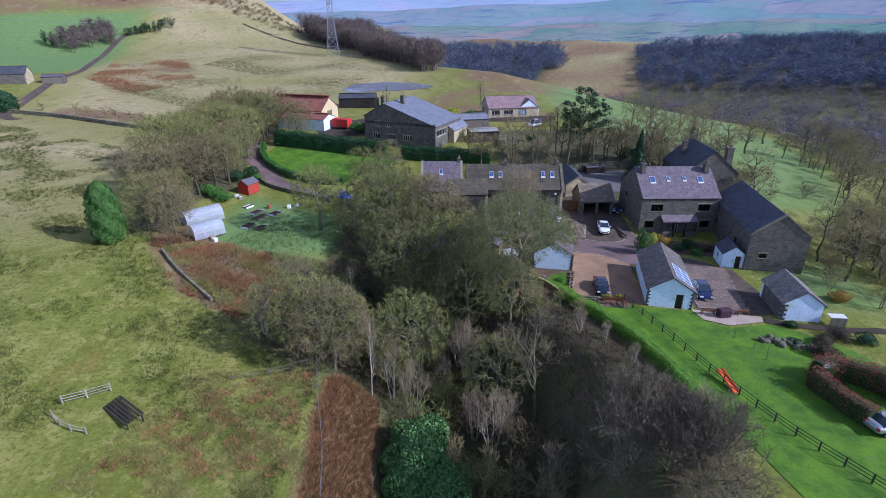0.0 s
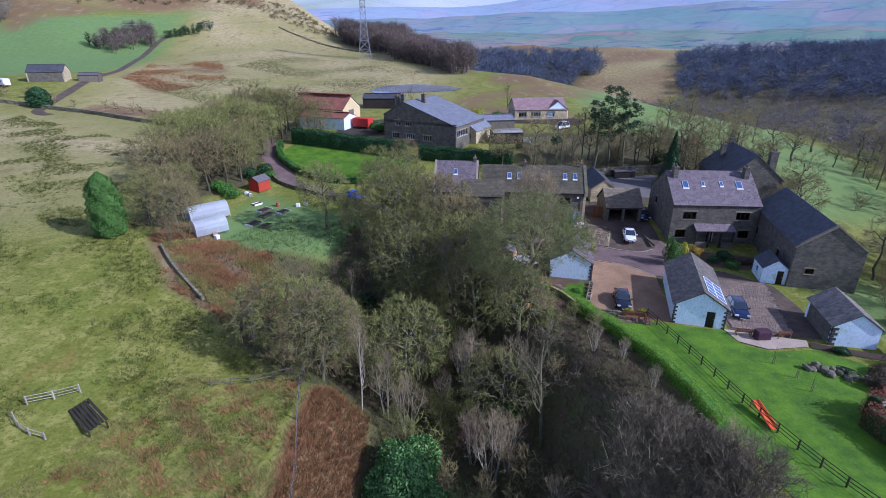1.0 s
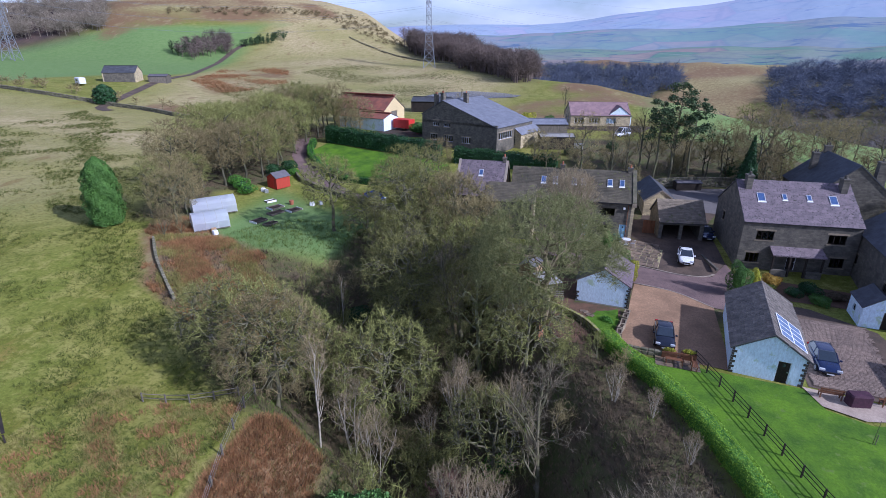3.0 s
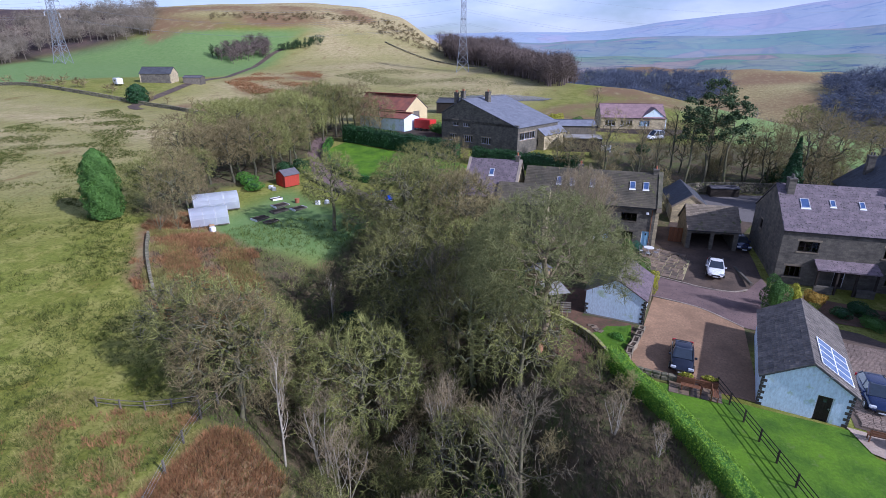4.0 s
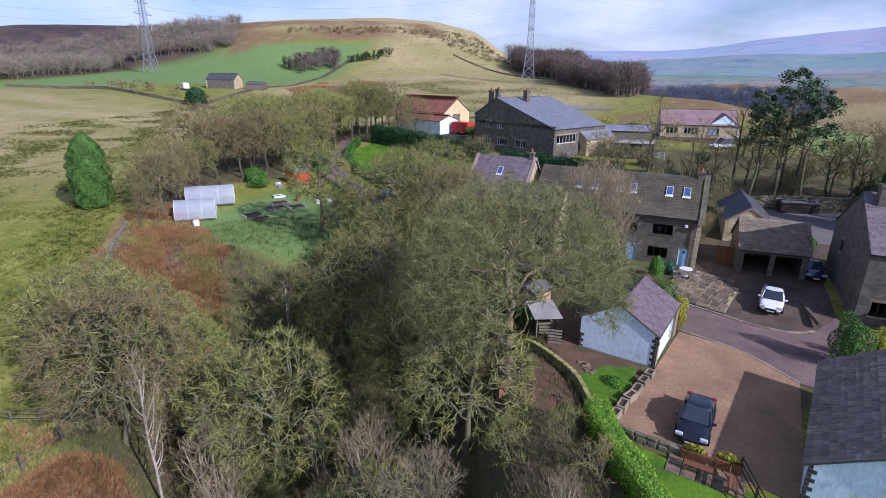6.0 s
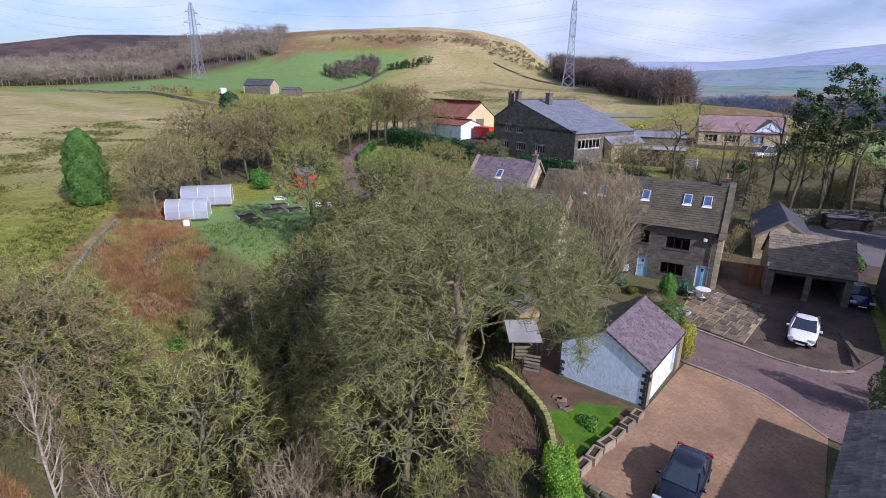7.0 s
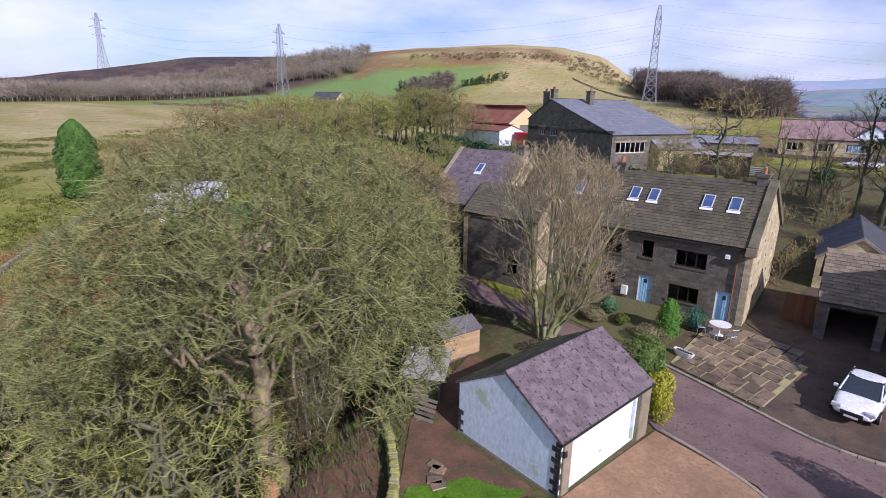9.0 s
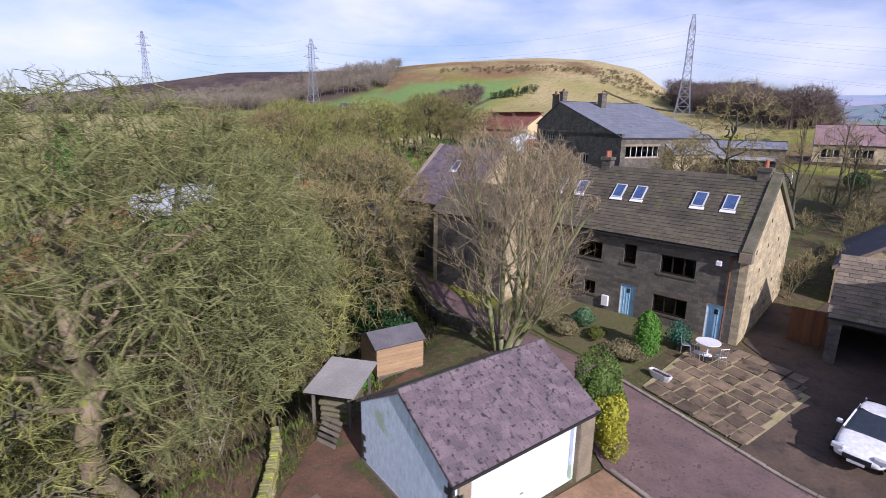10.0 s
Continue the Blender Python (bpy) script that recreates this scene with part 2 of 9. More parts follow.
M["concrete"] = surface("pale_concrete", (0.36, 0.34, 0.31), (0.28, 0.27, 0.25), 0.8, 14)
M["lawn"] = surface("mown_grass", (0.115, 0.225, 0.006), (0.055, 0.125, 0.006), 0.45, 5, rough=0.9, bump=0.9, depth=0.06, spots=((0.12, 0.19, 0.03), 1.2, 0.6))
M["meadow"] = surface("rough_grass", (0.1, 0.115, 0.035), (0.125, 0.105, 0.05), 0.35, 5, rough=0.95, bump=0.9, depth=0.08)
M["bark"] = surface("grey_mossy_bark", (0.17, 0.152, 0.1), (0.12, 0.122, 0.055), 1.3, 9, bump=0.8, depth=0.05, spots=((0.11, 0.14, 0.03), 1.1, 0.58))
M["bark_moss"] = surface("pale_mossy_oak_bark", (0.3, 0.295, 0.18), (0.17, 0.19, 0.06), 1.6, 8, bump=0.9, depth=0.05, spots=((0.15, 0.2, 0.03), 0.9, 0.57))
M["bark_oak"] = surface("tan_mossy_oak_bark", (0.27, 0.205, 0.135), (0.17, 0.15, 0.075), 1.6, 8, bump=0.9, depth=0.05, spots=((0.17, 0.22, 0.03), 1.4, 0.58))
M["bark_dark"] = surface("dark_mossy_bark", (0.105, 0.095, 0.066), (0.075, 0.078, 0.042), 1.3, 9, bump=0.8, depth=0.05, spots=((0.085, 0.11, 0.03), 1.1, 0.58))
M["bark_red"] = surface("torn_red_bark", (0.46, 0.22, 0.12), (0.34, 0.19, 0.11), 1.5, 9, bump=0.8, depth=0.05)
M["bark_pale"] = surface("pale_birch_bark", (0.46, 0.42, 0.33), (0.33, 0.3, 0.23), 2, 12, bump=0.4)
M["twig_olive"] = leafy("olive_lichened_twigs", (0.305, 0.325, 0.112), (0.095, 0.11, 0.032), 0.9, 0.5, 0.24)
M["twig_oak"] = leafy("mossy_oak_twigs", (0.285, 0.295, 0.118), (0.088, 0.1, 0.034), 0.9, 0.7)
M["twig_brown"] = leafy("brown_twigs", (0.33, 0.29, 0.145), (0.125, 0.113, 0.052), 0.9, 0.5, 0.24)
M["twig_grey"] = leafy("grey_twigs", (0.23, 0.2, 0.14), (0.1, 0.088, 0.06), 0.9, 0.8, 0.15)
M["twig_pale"] = leafy("pale_fawn_twigs", (0.4, 0.325, 0.2), (0.2, 0.16, 0.095), 0.9)
M["twig_red"] = leafy("red_brown_twigs", (0.3, 0.15, 0.125), (0.22, 0.11, 0.1), 0.9)
# blue and grey of distant haze put into the next two twig colours
M["twig_valley"] = leafy("haze_blue_winter_wood", (0.125, 0.145, 0.2), (0.095, 0.112, 0.16), 0.95, 0.02)
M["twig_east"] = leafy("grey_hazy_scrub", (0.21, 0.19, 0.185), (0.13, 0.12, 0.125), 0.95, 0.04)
M["twig_wood"] = leafy("brown_winter_wood", (0.2, 0.158, 0.135), (0.11, 0.086, 0.076), 0.95, 0.05)
M["twig_west"] = leafy("grey_brown_winter_wood", (0.3, 0.26, 0.2), (0.19, 0.165, 0.125), 0.95, 0.04)
M["leaf_conifer"] = leafy("conifer_foliage", (0.09, 0.185, 0.033), (0.058, 0.13, 0.024))
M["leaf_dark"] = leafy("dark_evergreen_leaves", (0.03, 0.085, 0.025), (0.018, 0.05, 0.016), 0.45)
M["leaf_holly"] = leafy("glossy_laurel_leaves", (0.15, 0.29, 0.075), (0.075, 0.165, 0.045), 0.5)
M["leaf_hedge"] = leafy("clipped_hedge_leaves", (0.26, 0.42, 0.03), (0.14, 0.28, 0.022), 0.6, 1.5)
M["leaf_sage"] = leafy("grey_green_leaves", (0.12, 0.22, 0.1), (0.07, 0.14, 0.07), 0.7)
M["leaf_blue"] = leafy("blue_green_leaves", (0.07, 0.19, 0.12), (0.04, 0.12, 0.075), 0.6)
M["straw_clump"] = leafy("dry_perennial_stalks", (0.26, 0.22, 0.12), (0.14, 0.13, 0.06), 0.9)
M["leaf_olive"] = leafy("olive_evergreen_leaves", (0.13, 0.2, 0.035), (0.065, 0.115, 0.022), 0.6)
M["leaf_bright"] = leafy("fresh_green_leaves", (0.11, 0.26, 0.03), (0.06, 0.16, 0.02), 0.6)
M["leaf_yellow"] = leafy("yellow_green_foliage", (0.42, 0.4, 0.03), (0.26, 0.28, 0.025), 0.6)
M["leaf_gorse"] = leafy("golden_foliage", (0.42, 0.25, 0.03), (0.28, 0.2, 0.04), 0.7)
M["leaf_copper"] = leafy("copper_dead_beech_leaves", (0.27, 0.095, 0.055), (0.17, 0.06, 0.038), 0.7)
M["leaf_pine"] = leafy("pine_needles", (0.075, 0.12, 0.045), (0.038, 0.066, 0.026), 0.7)
M["bracken"] = leafy("dead_bracken", (0.38, 0.2, 0.085), (0.23, 0.125, 0.058), 0.95)
M["bramble"] = leafy("bramble_stems", (0.13, 0.1, 0.062), (0.07, 0.055, 0.036), 0.95)
M["grass_moss"] = leafy("mossy_green_undergrowth", (0.15, 0.2, 0.035), (0.075, 0.11, 0.022), 0.95)
M["grass_straw"] = leafy("straw_grass", (0.33, 0.285, 0.1), (0.21, 0.205, 0.05), 0.95)
M["grass_green"] = leafy("rush_green_grass", (0.115, 0.135, 0.024), (0.065, 0.082, 0.015), 0.95)
M["glass"] = glassy("window_glass", (0.75, 0.82, 0.86))
M["glass_sky"] = surface("rooflight_glass", (0.05, 0.09, 0.2), (0.07, 0.12, 0.26), 1.0, 4, rough=0.06, bump=0, spec=0.9)
M["poly"] = glassy("polythene_sheet", (0.76, 0.8, 0.9), 0.42, 0.66)
M["metal"] = surface("galvanised_metal", (0.5, 0.51, 0.53), (0.42, 0.43, 0.45), 1, 10, rough=0.45, metal=0.8, bump=0.05)
M["steel_grey"] = surface("pylon_steel", (0.3, 0.32, 0.35), (0.26, 0.28, 0.31), 0.5, 4, rough=0.6, metal=0.3, bump=0)
M["pv"] = surface("solar_cells", (0.16, 0.22, 0.36), (0.2, 0.27, 0.42), 1.5, 5, rough=0.12, bump=0, spec=0.8)
M["black"] = surface("black_rubber", (0.02, 0.02, 0.02), (0.03, 0.03, 0.03), 3, 20, rough=0.8, bump=0.1)
M["car_white"] = surface("white_car_paint", (0.8, 0.81, 0.82), (0.78, 0.79, 0.8), 1, 5, rough=0.15, bump=0, spec=0.7)
M["car_black"] = surface("black_car_paint", (0.012, 0.016, 0.03), (0.01, 0.012, 0.022), 1, 5, rough=0.12, bump=0, spec=0.7)
M["car_blue"] = surface("dark_blue_car_paint", (0.012, 0.022, 0.075), (0.01, 0.018, 0.055), 1, 5, rough=0.12, bump=0, spec=0.7)
M["car_bright"] = surface("bright_blue_car_paint", (0.03, 0.09, 0.5), (0.03, 0.08, 0.42), 1, 5, rough=0.2, bump=0, spec=0.7)
M["car_glass"] = surface("dark_car_glass", (0.03, 0.04, 0.055), (0.025, 0.035, 0.045), 1, 5, rough=0.04, bump=0, spec=0.9)
M["lamp_clear"] = surface("clear_lamp_lens", (0.6, 0.62, 0.65), (0.5, 0.52, 0.55), 2, 8, rough=0.1, bump=0, spec=0.8)
M["lamp_red"] = surface("red_lamp_lens", (0.4, 0.02, 0.02), (0.3, 0.015, 0.015), 2, 8, rough=0.15, bump=0, spec=0.8)
M["orange"] = surface("orange_plastic", (0.75, 0.13, 0.03), (0.65, 0.11, 0.03), 1, 9, rough=0.4, bump=0.05)
M["cover"] = surface("dark_plum_canvas", (0.075, 0.03, 0.05), (0.05, 0.022, 0.036), 2, 9, rough=0.8, bump=0.4)
M["terracotta"] = surface("terracotta", (0.4, 0.15, 0.08), (0.33, 0.12, 0.065), 2, 12)
# pale base colour stands in for sky reflected on the pond
M["pond"] = surface("sky_painted_water", (0.3, 0.31, 0.36), (0.26, 0.27, 0.32), 0.02, 0.6, rough=0.15, bump=0.03, spec=0.8)


# ---- mesh helpers ----
def as_mesh(name, verts, faces, material, smooth=False):
    me = bpy.data.meshes.new(name)
    me.from_pydata([tuple(v) for v in verts], [], faces)
    me.materials.append(material)
    if smooth:
        me.shade_smooth()
    me.update()
    return me


def array_mesh(name, v, f, material):
    """A mesh from arrays of vertices (n, 3) and equal-sided faces (m, k)."""
    me = bpy.data.meshes.new(name)
    v, f = np.asarray(v, np.float32), np.asarray(f, np.int32)
    me.vertices.add(len(v))
    me.vertices.foreach_set("co", v.ravel())
    me.loops.add(f.size)
    me.loops.foreach_set("vertex_index", f.ravel())
    me.polygons.add(len(f))
    me.polygons.foreach_set("loop_start", np.arange(0, f.size, f.shape[1], dtype=np.int32))
    me.update(calc_edges=True)
    me.validate()
    me.materials.append(material)
    return me


class Geo:
    """Gathers vertices and faces of one mesh."""

    def __init__(self):
        self.v, self.f = [], []

    def add(self, verts, faces):
        n = len(self.v)
        self.v += [tuple(p) for p in verts]
        self.f += [tuple(i + n for i in face) for face in faces]
        return self

    def box(self, x0, y0, z0, x1, y1, z1, m=None, taper=0.0):
        t = taper
        p = [Vector(q) for q in ((x0, y0, z0), (x1, y0, z0), (x1, y1, z0), (x0, y1, z0),
                                 (x0 + t, y0 + t, z1), (x1 - t, y0 + t, z1), (x1 - t, y1 - t, z1), (x0 + t, y1 - t, z1))]
        if m is not None:
            p = [m @ q for q in p]
        return self.add(p, [(3, 2, 1, 0), (4, 5, 6, 7), (0, 1, 5, 4), (1, 2, 6, 5), (2, 3, 7, 6), (3, 0, 4, 7)])

    def rounded(self, x0, y0, z0, x1, y1, z1, b, m=None):
        """A box with chamfered upright and top edges."""
        def ring(i, z):
            return [(x0 + i + b, y0 + i, z), (x1 - i - b, y0 + i, z), (x1 - i, y0 + i + b, z), (x1 - i, y1 - i - b, z),
                    (x1 - i - b, y1 - i, z), (x0 + i + b, y1 - i, z), (x0 + i, y1 - i - b, z), (x0 + i, y0 + i + b, z)]
        p = [Vector(q) for q in ring(0, z0) + ring(0, z1 - b) + ring(b * 0.7, z1)]
        if m is not None:
            p = [m @ q for q in p]
        f = [tuple(range(7, -1, -1)), tuple(range(16, 24))]
        for k in (0, 8):
            f += [(k + i, k + (i + 1) % 8, k + 8 + (i + 1) % 8, k + 8 + i) for i in range(8)]
        return self.add(p, f)

    def rod(self, a, b, ra, rb=None, n=6, caps=True):
        a, b = Vector(a), Vector(b)
        rb = ra if rb is None else rb
        q = (b - a).to_track_quat("Z", "Y").to_matrix()
        p = []
        for c, r in ((a, ra), (b, rb)):
            p += [c + q @ Vector((r * math.cos(2 * math.pi * i / n), r * math.sin(2 * math.pi * i / n), 0)) for i in range(n)]
        f = [(i, (i + 1) % n, n + (i + 1) % n, n + i) for i in range(n)]
        if caps:
            f += [tuple(range(n - 1, -1, -1)), tuple(range(n, 2 * n))]
        return self.add(p, f)

    def tube(self, points, r, n=5):
        """One bent rod through a row of points."""
        points = [Vector(q) for q in points]
        rings = []
        for k, q in enumerate(points):
            turn = (points[min(k + 1, len(points) - 1)] - points[max(k - 1, 0)]).to_track_quat("Z", "Y").to_matrix()
            rings.append([q + turn @ Vector((r * math.cos(2 * math.pi * i / n), r * math.sin(2 * math.pi * i / n), 0)) for i in range(n)])
        return self.loft(rings)

    def prism(self, outline, y0, y1):
        """An outline in x and z, drawn out along y."""
        n = len(outline)
        p = [(x, y0, z) for x, z in outline] + [(x, y1, z) for x, z in outline]
        f = [tuple(range(n)), tuple(range(2 * n - 1, n - 1, -1))]
        f += [((i + 1) % n, i, n + i, n + (i + 1) % n) for i in range(n)]
        return self.add(p, f)

    def loft(self, rings, close=True):
        n = len(rings[0])
        p = [q for r in rings for q in r]
        f = []
        for k in range(len(rings) - 1):
            f += [(k * n + i, k * n + (i + 1) % n, (k + 1) * n + (i + 1) % n, (k + 1) * n + i) for i in range(n)]
        if close:
            f += [tuple(range(n - 1, -1, -1)), tuple(range((len(rings) - 1) * n, len(rings) * n))]
        return self.add(p, f)


def thing(name, m, label, category, group="", kind=""):
    ob = new(name)
    ob.empty_display_size = 0.3
    ob.matrix_basis = m
    return tagged(ob, label, category, group, kind)


def part(name, geo, material, parent, label="", smooth=False, kind=""):
    data = geo if isinstance(geo, bpy.types.Mesh) else as_mesh(name, geo.v, geo.f, material, smooth)
    ob = new(name, data)
    ob.parent = parent
    if label:
        ob["label"] = label
    if kind:
        ob["kind"] = kind
    return ob


def single(name, geo, material, label, category, group="", kind="", m=None, smooth=False):
    data = geo if isinstance(geo, bpy.types.Mesh) else as_mesh(name, geo.v, geo.f, material, smooth)
    ob = new(name, data)
    if m is not None:
        ob.matrix_basis = m
    return tagged(ob, label, category, group, kind)


# ---- lie of the land ----
def ease(a, b, x):
    t = np.clip((np.asarray(x, float) - a) / (b - a), 0, 1)
    return t * t * (3 - 2 * t)


def wave(x, y, s, seed=0.0):
    """Cheap smooth unevenness between -1 and 1."""
    x, y = np.asarray(x, float) / s, np.asarray(y, float) / s
    return (np.sin(x * 1.3 + 1.7 * np.sin(y * 0.9 + seed)) + np.sin(y * 1.7 + 1.3 * np.sin(x * 1.1 + 2 * seed)) + np.sin((x + y) * 0.8 + seed * 3)) / 3


def land(x, y):
    x, y = np.asarray(x, float), np.asarray(y, float)
    # rising northwards behind the houses
    north = np.interp(y, [77, 80, 84, 87, 93, 105, 118, 124, 150, 200, 240, 330, 430, 520, 760, 1000], [0, 0.3, 0.85, 1.1, 1.5, 3, 4.6, 5.6, 7.0, 8.4, 9.2, 17, 26, 36, 40, 30])
    # pasture on the west
    s = -35 - x
    west = -0.8 + np.where(s > 0, 0.127 * np.minimum(s, 15) + 0.034 * np.clip(s - 15, 0, 250), 0.127 * s * (1 - ease(56, 80, y)))
    west = west + np.interp(y, [-60, 45, 110, 180, 300, 420], [-4, 0, 3.0, 5.0, 11, 24])
    k = ease(-26, 4, x)
    near = west * (1 - k) + north * k
    far = west * (1 - ease(-90, -45, x)) + north * ease(-90, -45, x)
    z = near * (1 - ease(92, 125, y)) + far * ease(92, 125, y)
    # the wooded clough
    wide = np.where(x < 1, np.interp(y, [0, 46, 61, 70, 80], [15, 15, 33, 30, 20]), np.interp(y, [0, 40, 50, 62, 76], [18, 18, 13, 9.5, 8]))
    deep = np.interp(y, [-80, 0, 46, 60, 74, 83], [20, 16, 11, 8, 4, 0])
    steep = np.where(x > 1, 0.38 * ease(30, 38, y) * (1 - ease(52, 58, y)), 0.0)
    z = z - deep * (1 - ease(0.12 + steep, 1.0, np.abs(x - 1) / wide))
    # land falling into the valley on the east and north-east, and rising again beyond it
    z = z - ease(-200, 40, y) * np.interp(x + 0.12 * np.clip(y - 66, 0, 200), [50, 70, 130, 250, 420], [0, 3, 13, 28, 40])
    s = 0.515 * x + 0.857 * y
    beyond = np.interp(s, [100, 200, 350, 480, 640, 740, 880, 1500], [5, -6, -27, -20, 2, 12, -12, -40])
    k = ease(230, 330, s) * ease(-80, 20, x - 0.05 * y)
    z = z * (1 - k) + (beyond + 4 * wave(x, y, 70, 2.2) + 2.5 * wave(x, y, 31, 0.3)) * k
    z = z - 36 * ease(400, 520, y) * ease(-135, -75, x) * (1 - k)
    # moor hill on the north-west: a long level crest, a plateau on its west, a steep eastern end
    r, az = np.hypot(x - 20, y - 40), np.degrees(np.arctan2(x - 20, y - 40))
    crest = np.interp(az, [-100, -76, -71, -63, -55, -47, -40, -31, -26, -22, -18, -14], [30, 36, 43, 56, 58, 60, 65, 69, 66, 58, 40, 20])
    k = ease(330 + 7 * np.clip(-44 - az, 0, 14), 520 + 4 * np.clip(-44 - az, 0, 20), r) * ease(-95, -72, az) * (1 - ease(-22, -13, az))
    z = z * (1 - k) + (crest - 0.02 * np.clip(r - 540, 0, 400)) * k
    z = z + 2.6 * (1 - ease(0.2, 1.0, np.hypot(x + 172, y - 198) / 60))
    k = 1 - ease(0.85, 1.3, np.hypot((x + 21) / 21, (y - 226) / 20))
    z = z * (1 - k) + 8.6 * k
    out = np.hypot(x, y - 60)
    z = z + (1 - k) * ease(80, 200, out) * wave(x, y, 60, 1.0) * 1.2 + ease(55, 80, out) * wave(x, y, 11, 2.0) * 0.2
    return z * (1 - ease(1100, 2200, out)) - 60 * ease(1100, 2200, out)


def lz(x, y):
    return float(land(x, y))


# ---- ground ----
def poly_mask(x, y, pts, soft):
    """About 1 inside an outline, 0 outside, with a soft edge."""
    x, y = np.asarray(x, float), np.asarray(y, float)
    inside, d = np.zeros(x.shape, bool), np.full(x.shape, 1e9)
    for (ax, ay), (bx, by) in zip(pts, pts[1:] + pts[:1]):
        cross = (ay > y) != (by > y)
        xs = (bx - ax) * (y - ay) / ((by - ay) or 1e-9) + ax
        inside ^= cross & (x < xs)
        t = np.clip(((x - ax) * (bx - ax) + (y - ay) * (by - ay)) / ((bx - ax) ** 2 + (by - ay) ** 2), 0, 1)
        d = np.minimum(d, np.hypot(x - ax - t * (bx - ax), y - ay - t * (by - ay)))
    return np.clip(0.5 + np.where(inside, d, -d) / soft, 0, 1)


CLOUGH = [(-12, -60), (-11, 20), (-12, 44), (-22, 51), (-36, 62), (-39, 71), (-31, 73), (-18, 72), (-17, 82), (-6, 84), (6, 79), (10, 70), (11.5, 65), (15, 60), (20, 50), (22.5, 40), (24, 20), (26, -60)]
COPSE = [(-49, 75), (-41, 77), (-46, 90), (-41, 99), (-43.5, 112), (-45, 126), (-41, 131), (-43, 140), (-50, 146), (-62, 146), (-64, 112), (-54, 86)]


def polar(*rows):
    """Points in the plan by distance and bearing from the lawn."""
    return [(20 + r * math.sin(radians(a)), 40 + r * math.cos(radians(a))) for r, a in rows]


WEST_WOOD = polar((318, -76), (349, -69), (350, -63.4), (376, -59.3), (436, -55.3), (432, -50), (426, -46), (482, -45), (495, -52), (492, -60), (480, -68), (455, -78))
EAST_WOOD = [(122, 90), (112, 150), (126, 228), (106, 262), (66, 276), (80, 330), (140, 430), (190, 478), (300, 415), (420, 325), (400, 170), (240, 90)]
VALLEY_WOOD = [(170, 470), (270, 415), (420, 330), (620, 420), (680, 560), (600, 720), (500, 640), (430, 730), (350, 660), (270, 700), (205, 580)]
BOTTOM_WOOD = [(-60, 480), (0, 430), (85, 500), (125, 570), (140, 690), (10, 740), (-75, 640)]
RIDGE_WOOD = [(-104, 412), (-92, 384), (-70, 362), (-52, 340), (-25, 290), (-13, 262), (-2, 264), (0, 300), (-10, 345), (-50, 400), (-80, 432)]
HILL_PASTURE = [(-128, 160), (-60, 148), (-18, 195), (0, 300), (-60, 420), (-130, 540), (-330, 560), (-330, 480), (-200, 410), (-160, 240)]


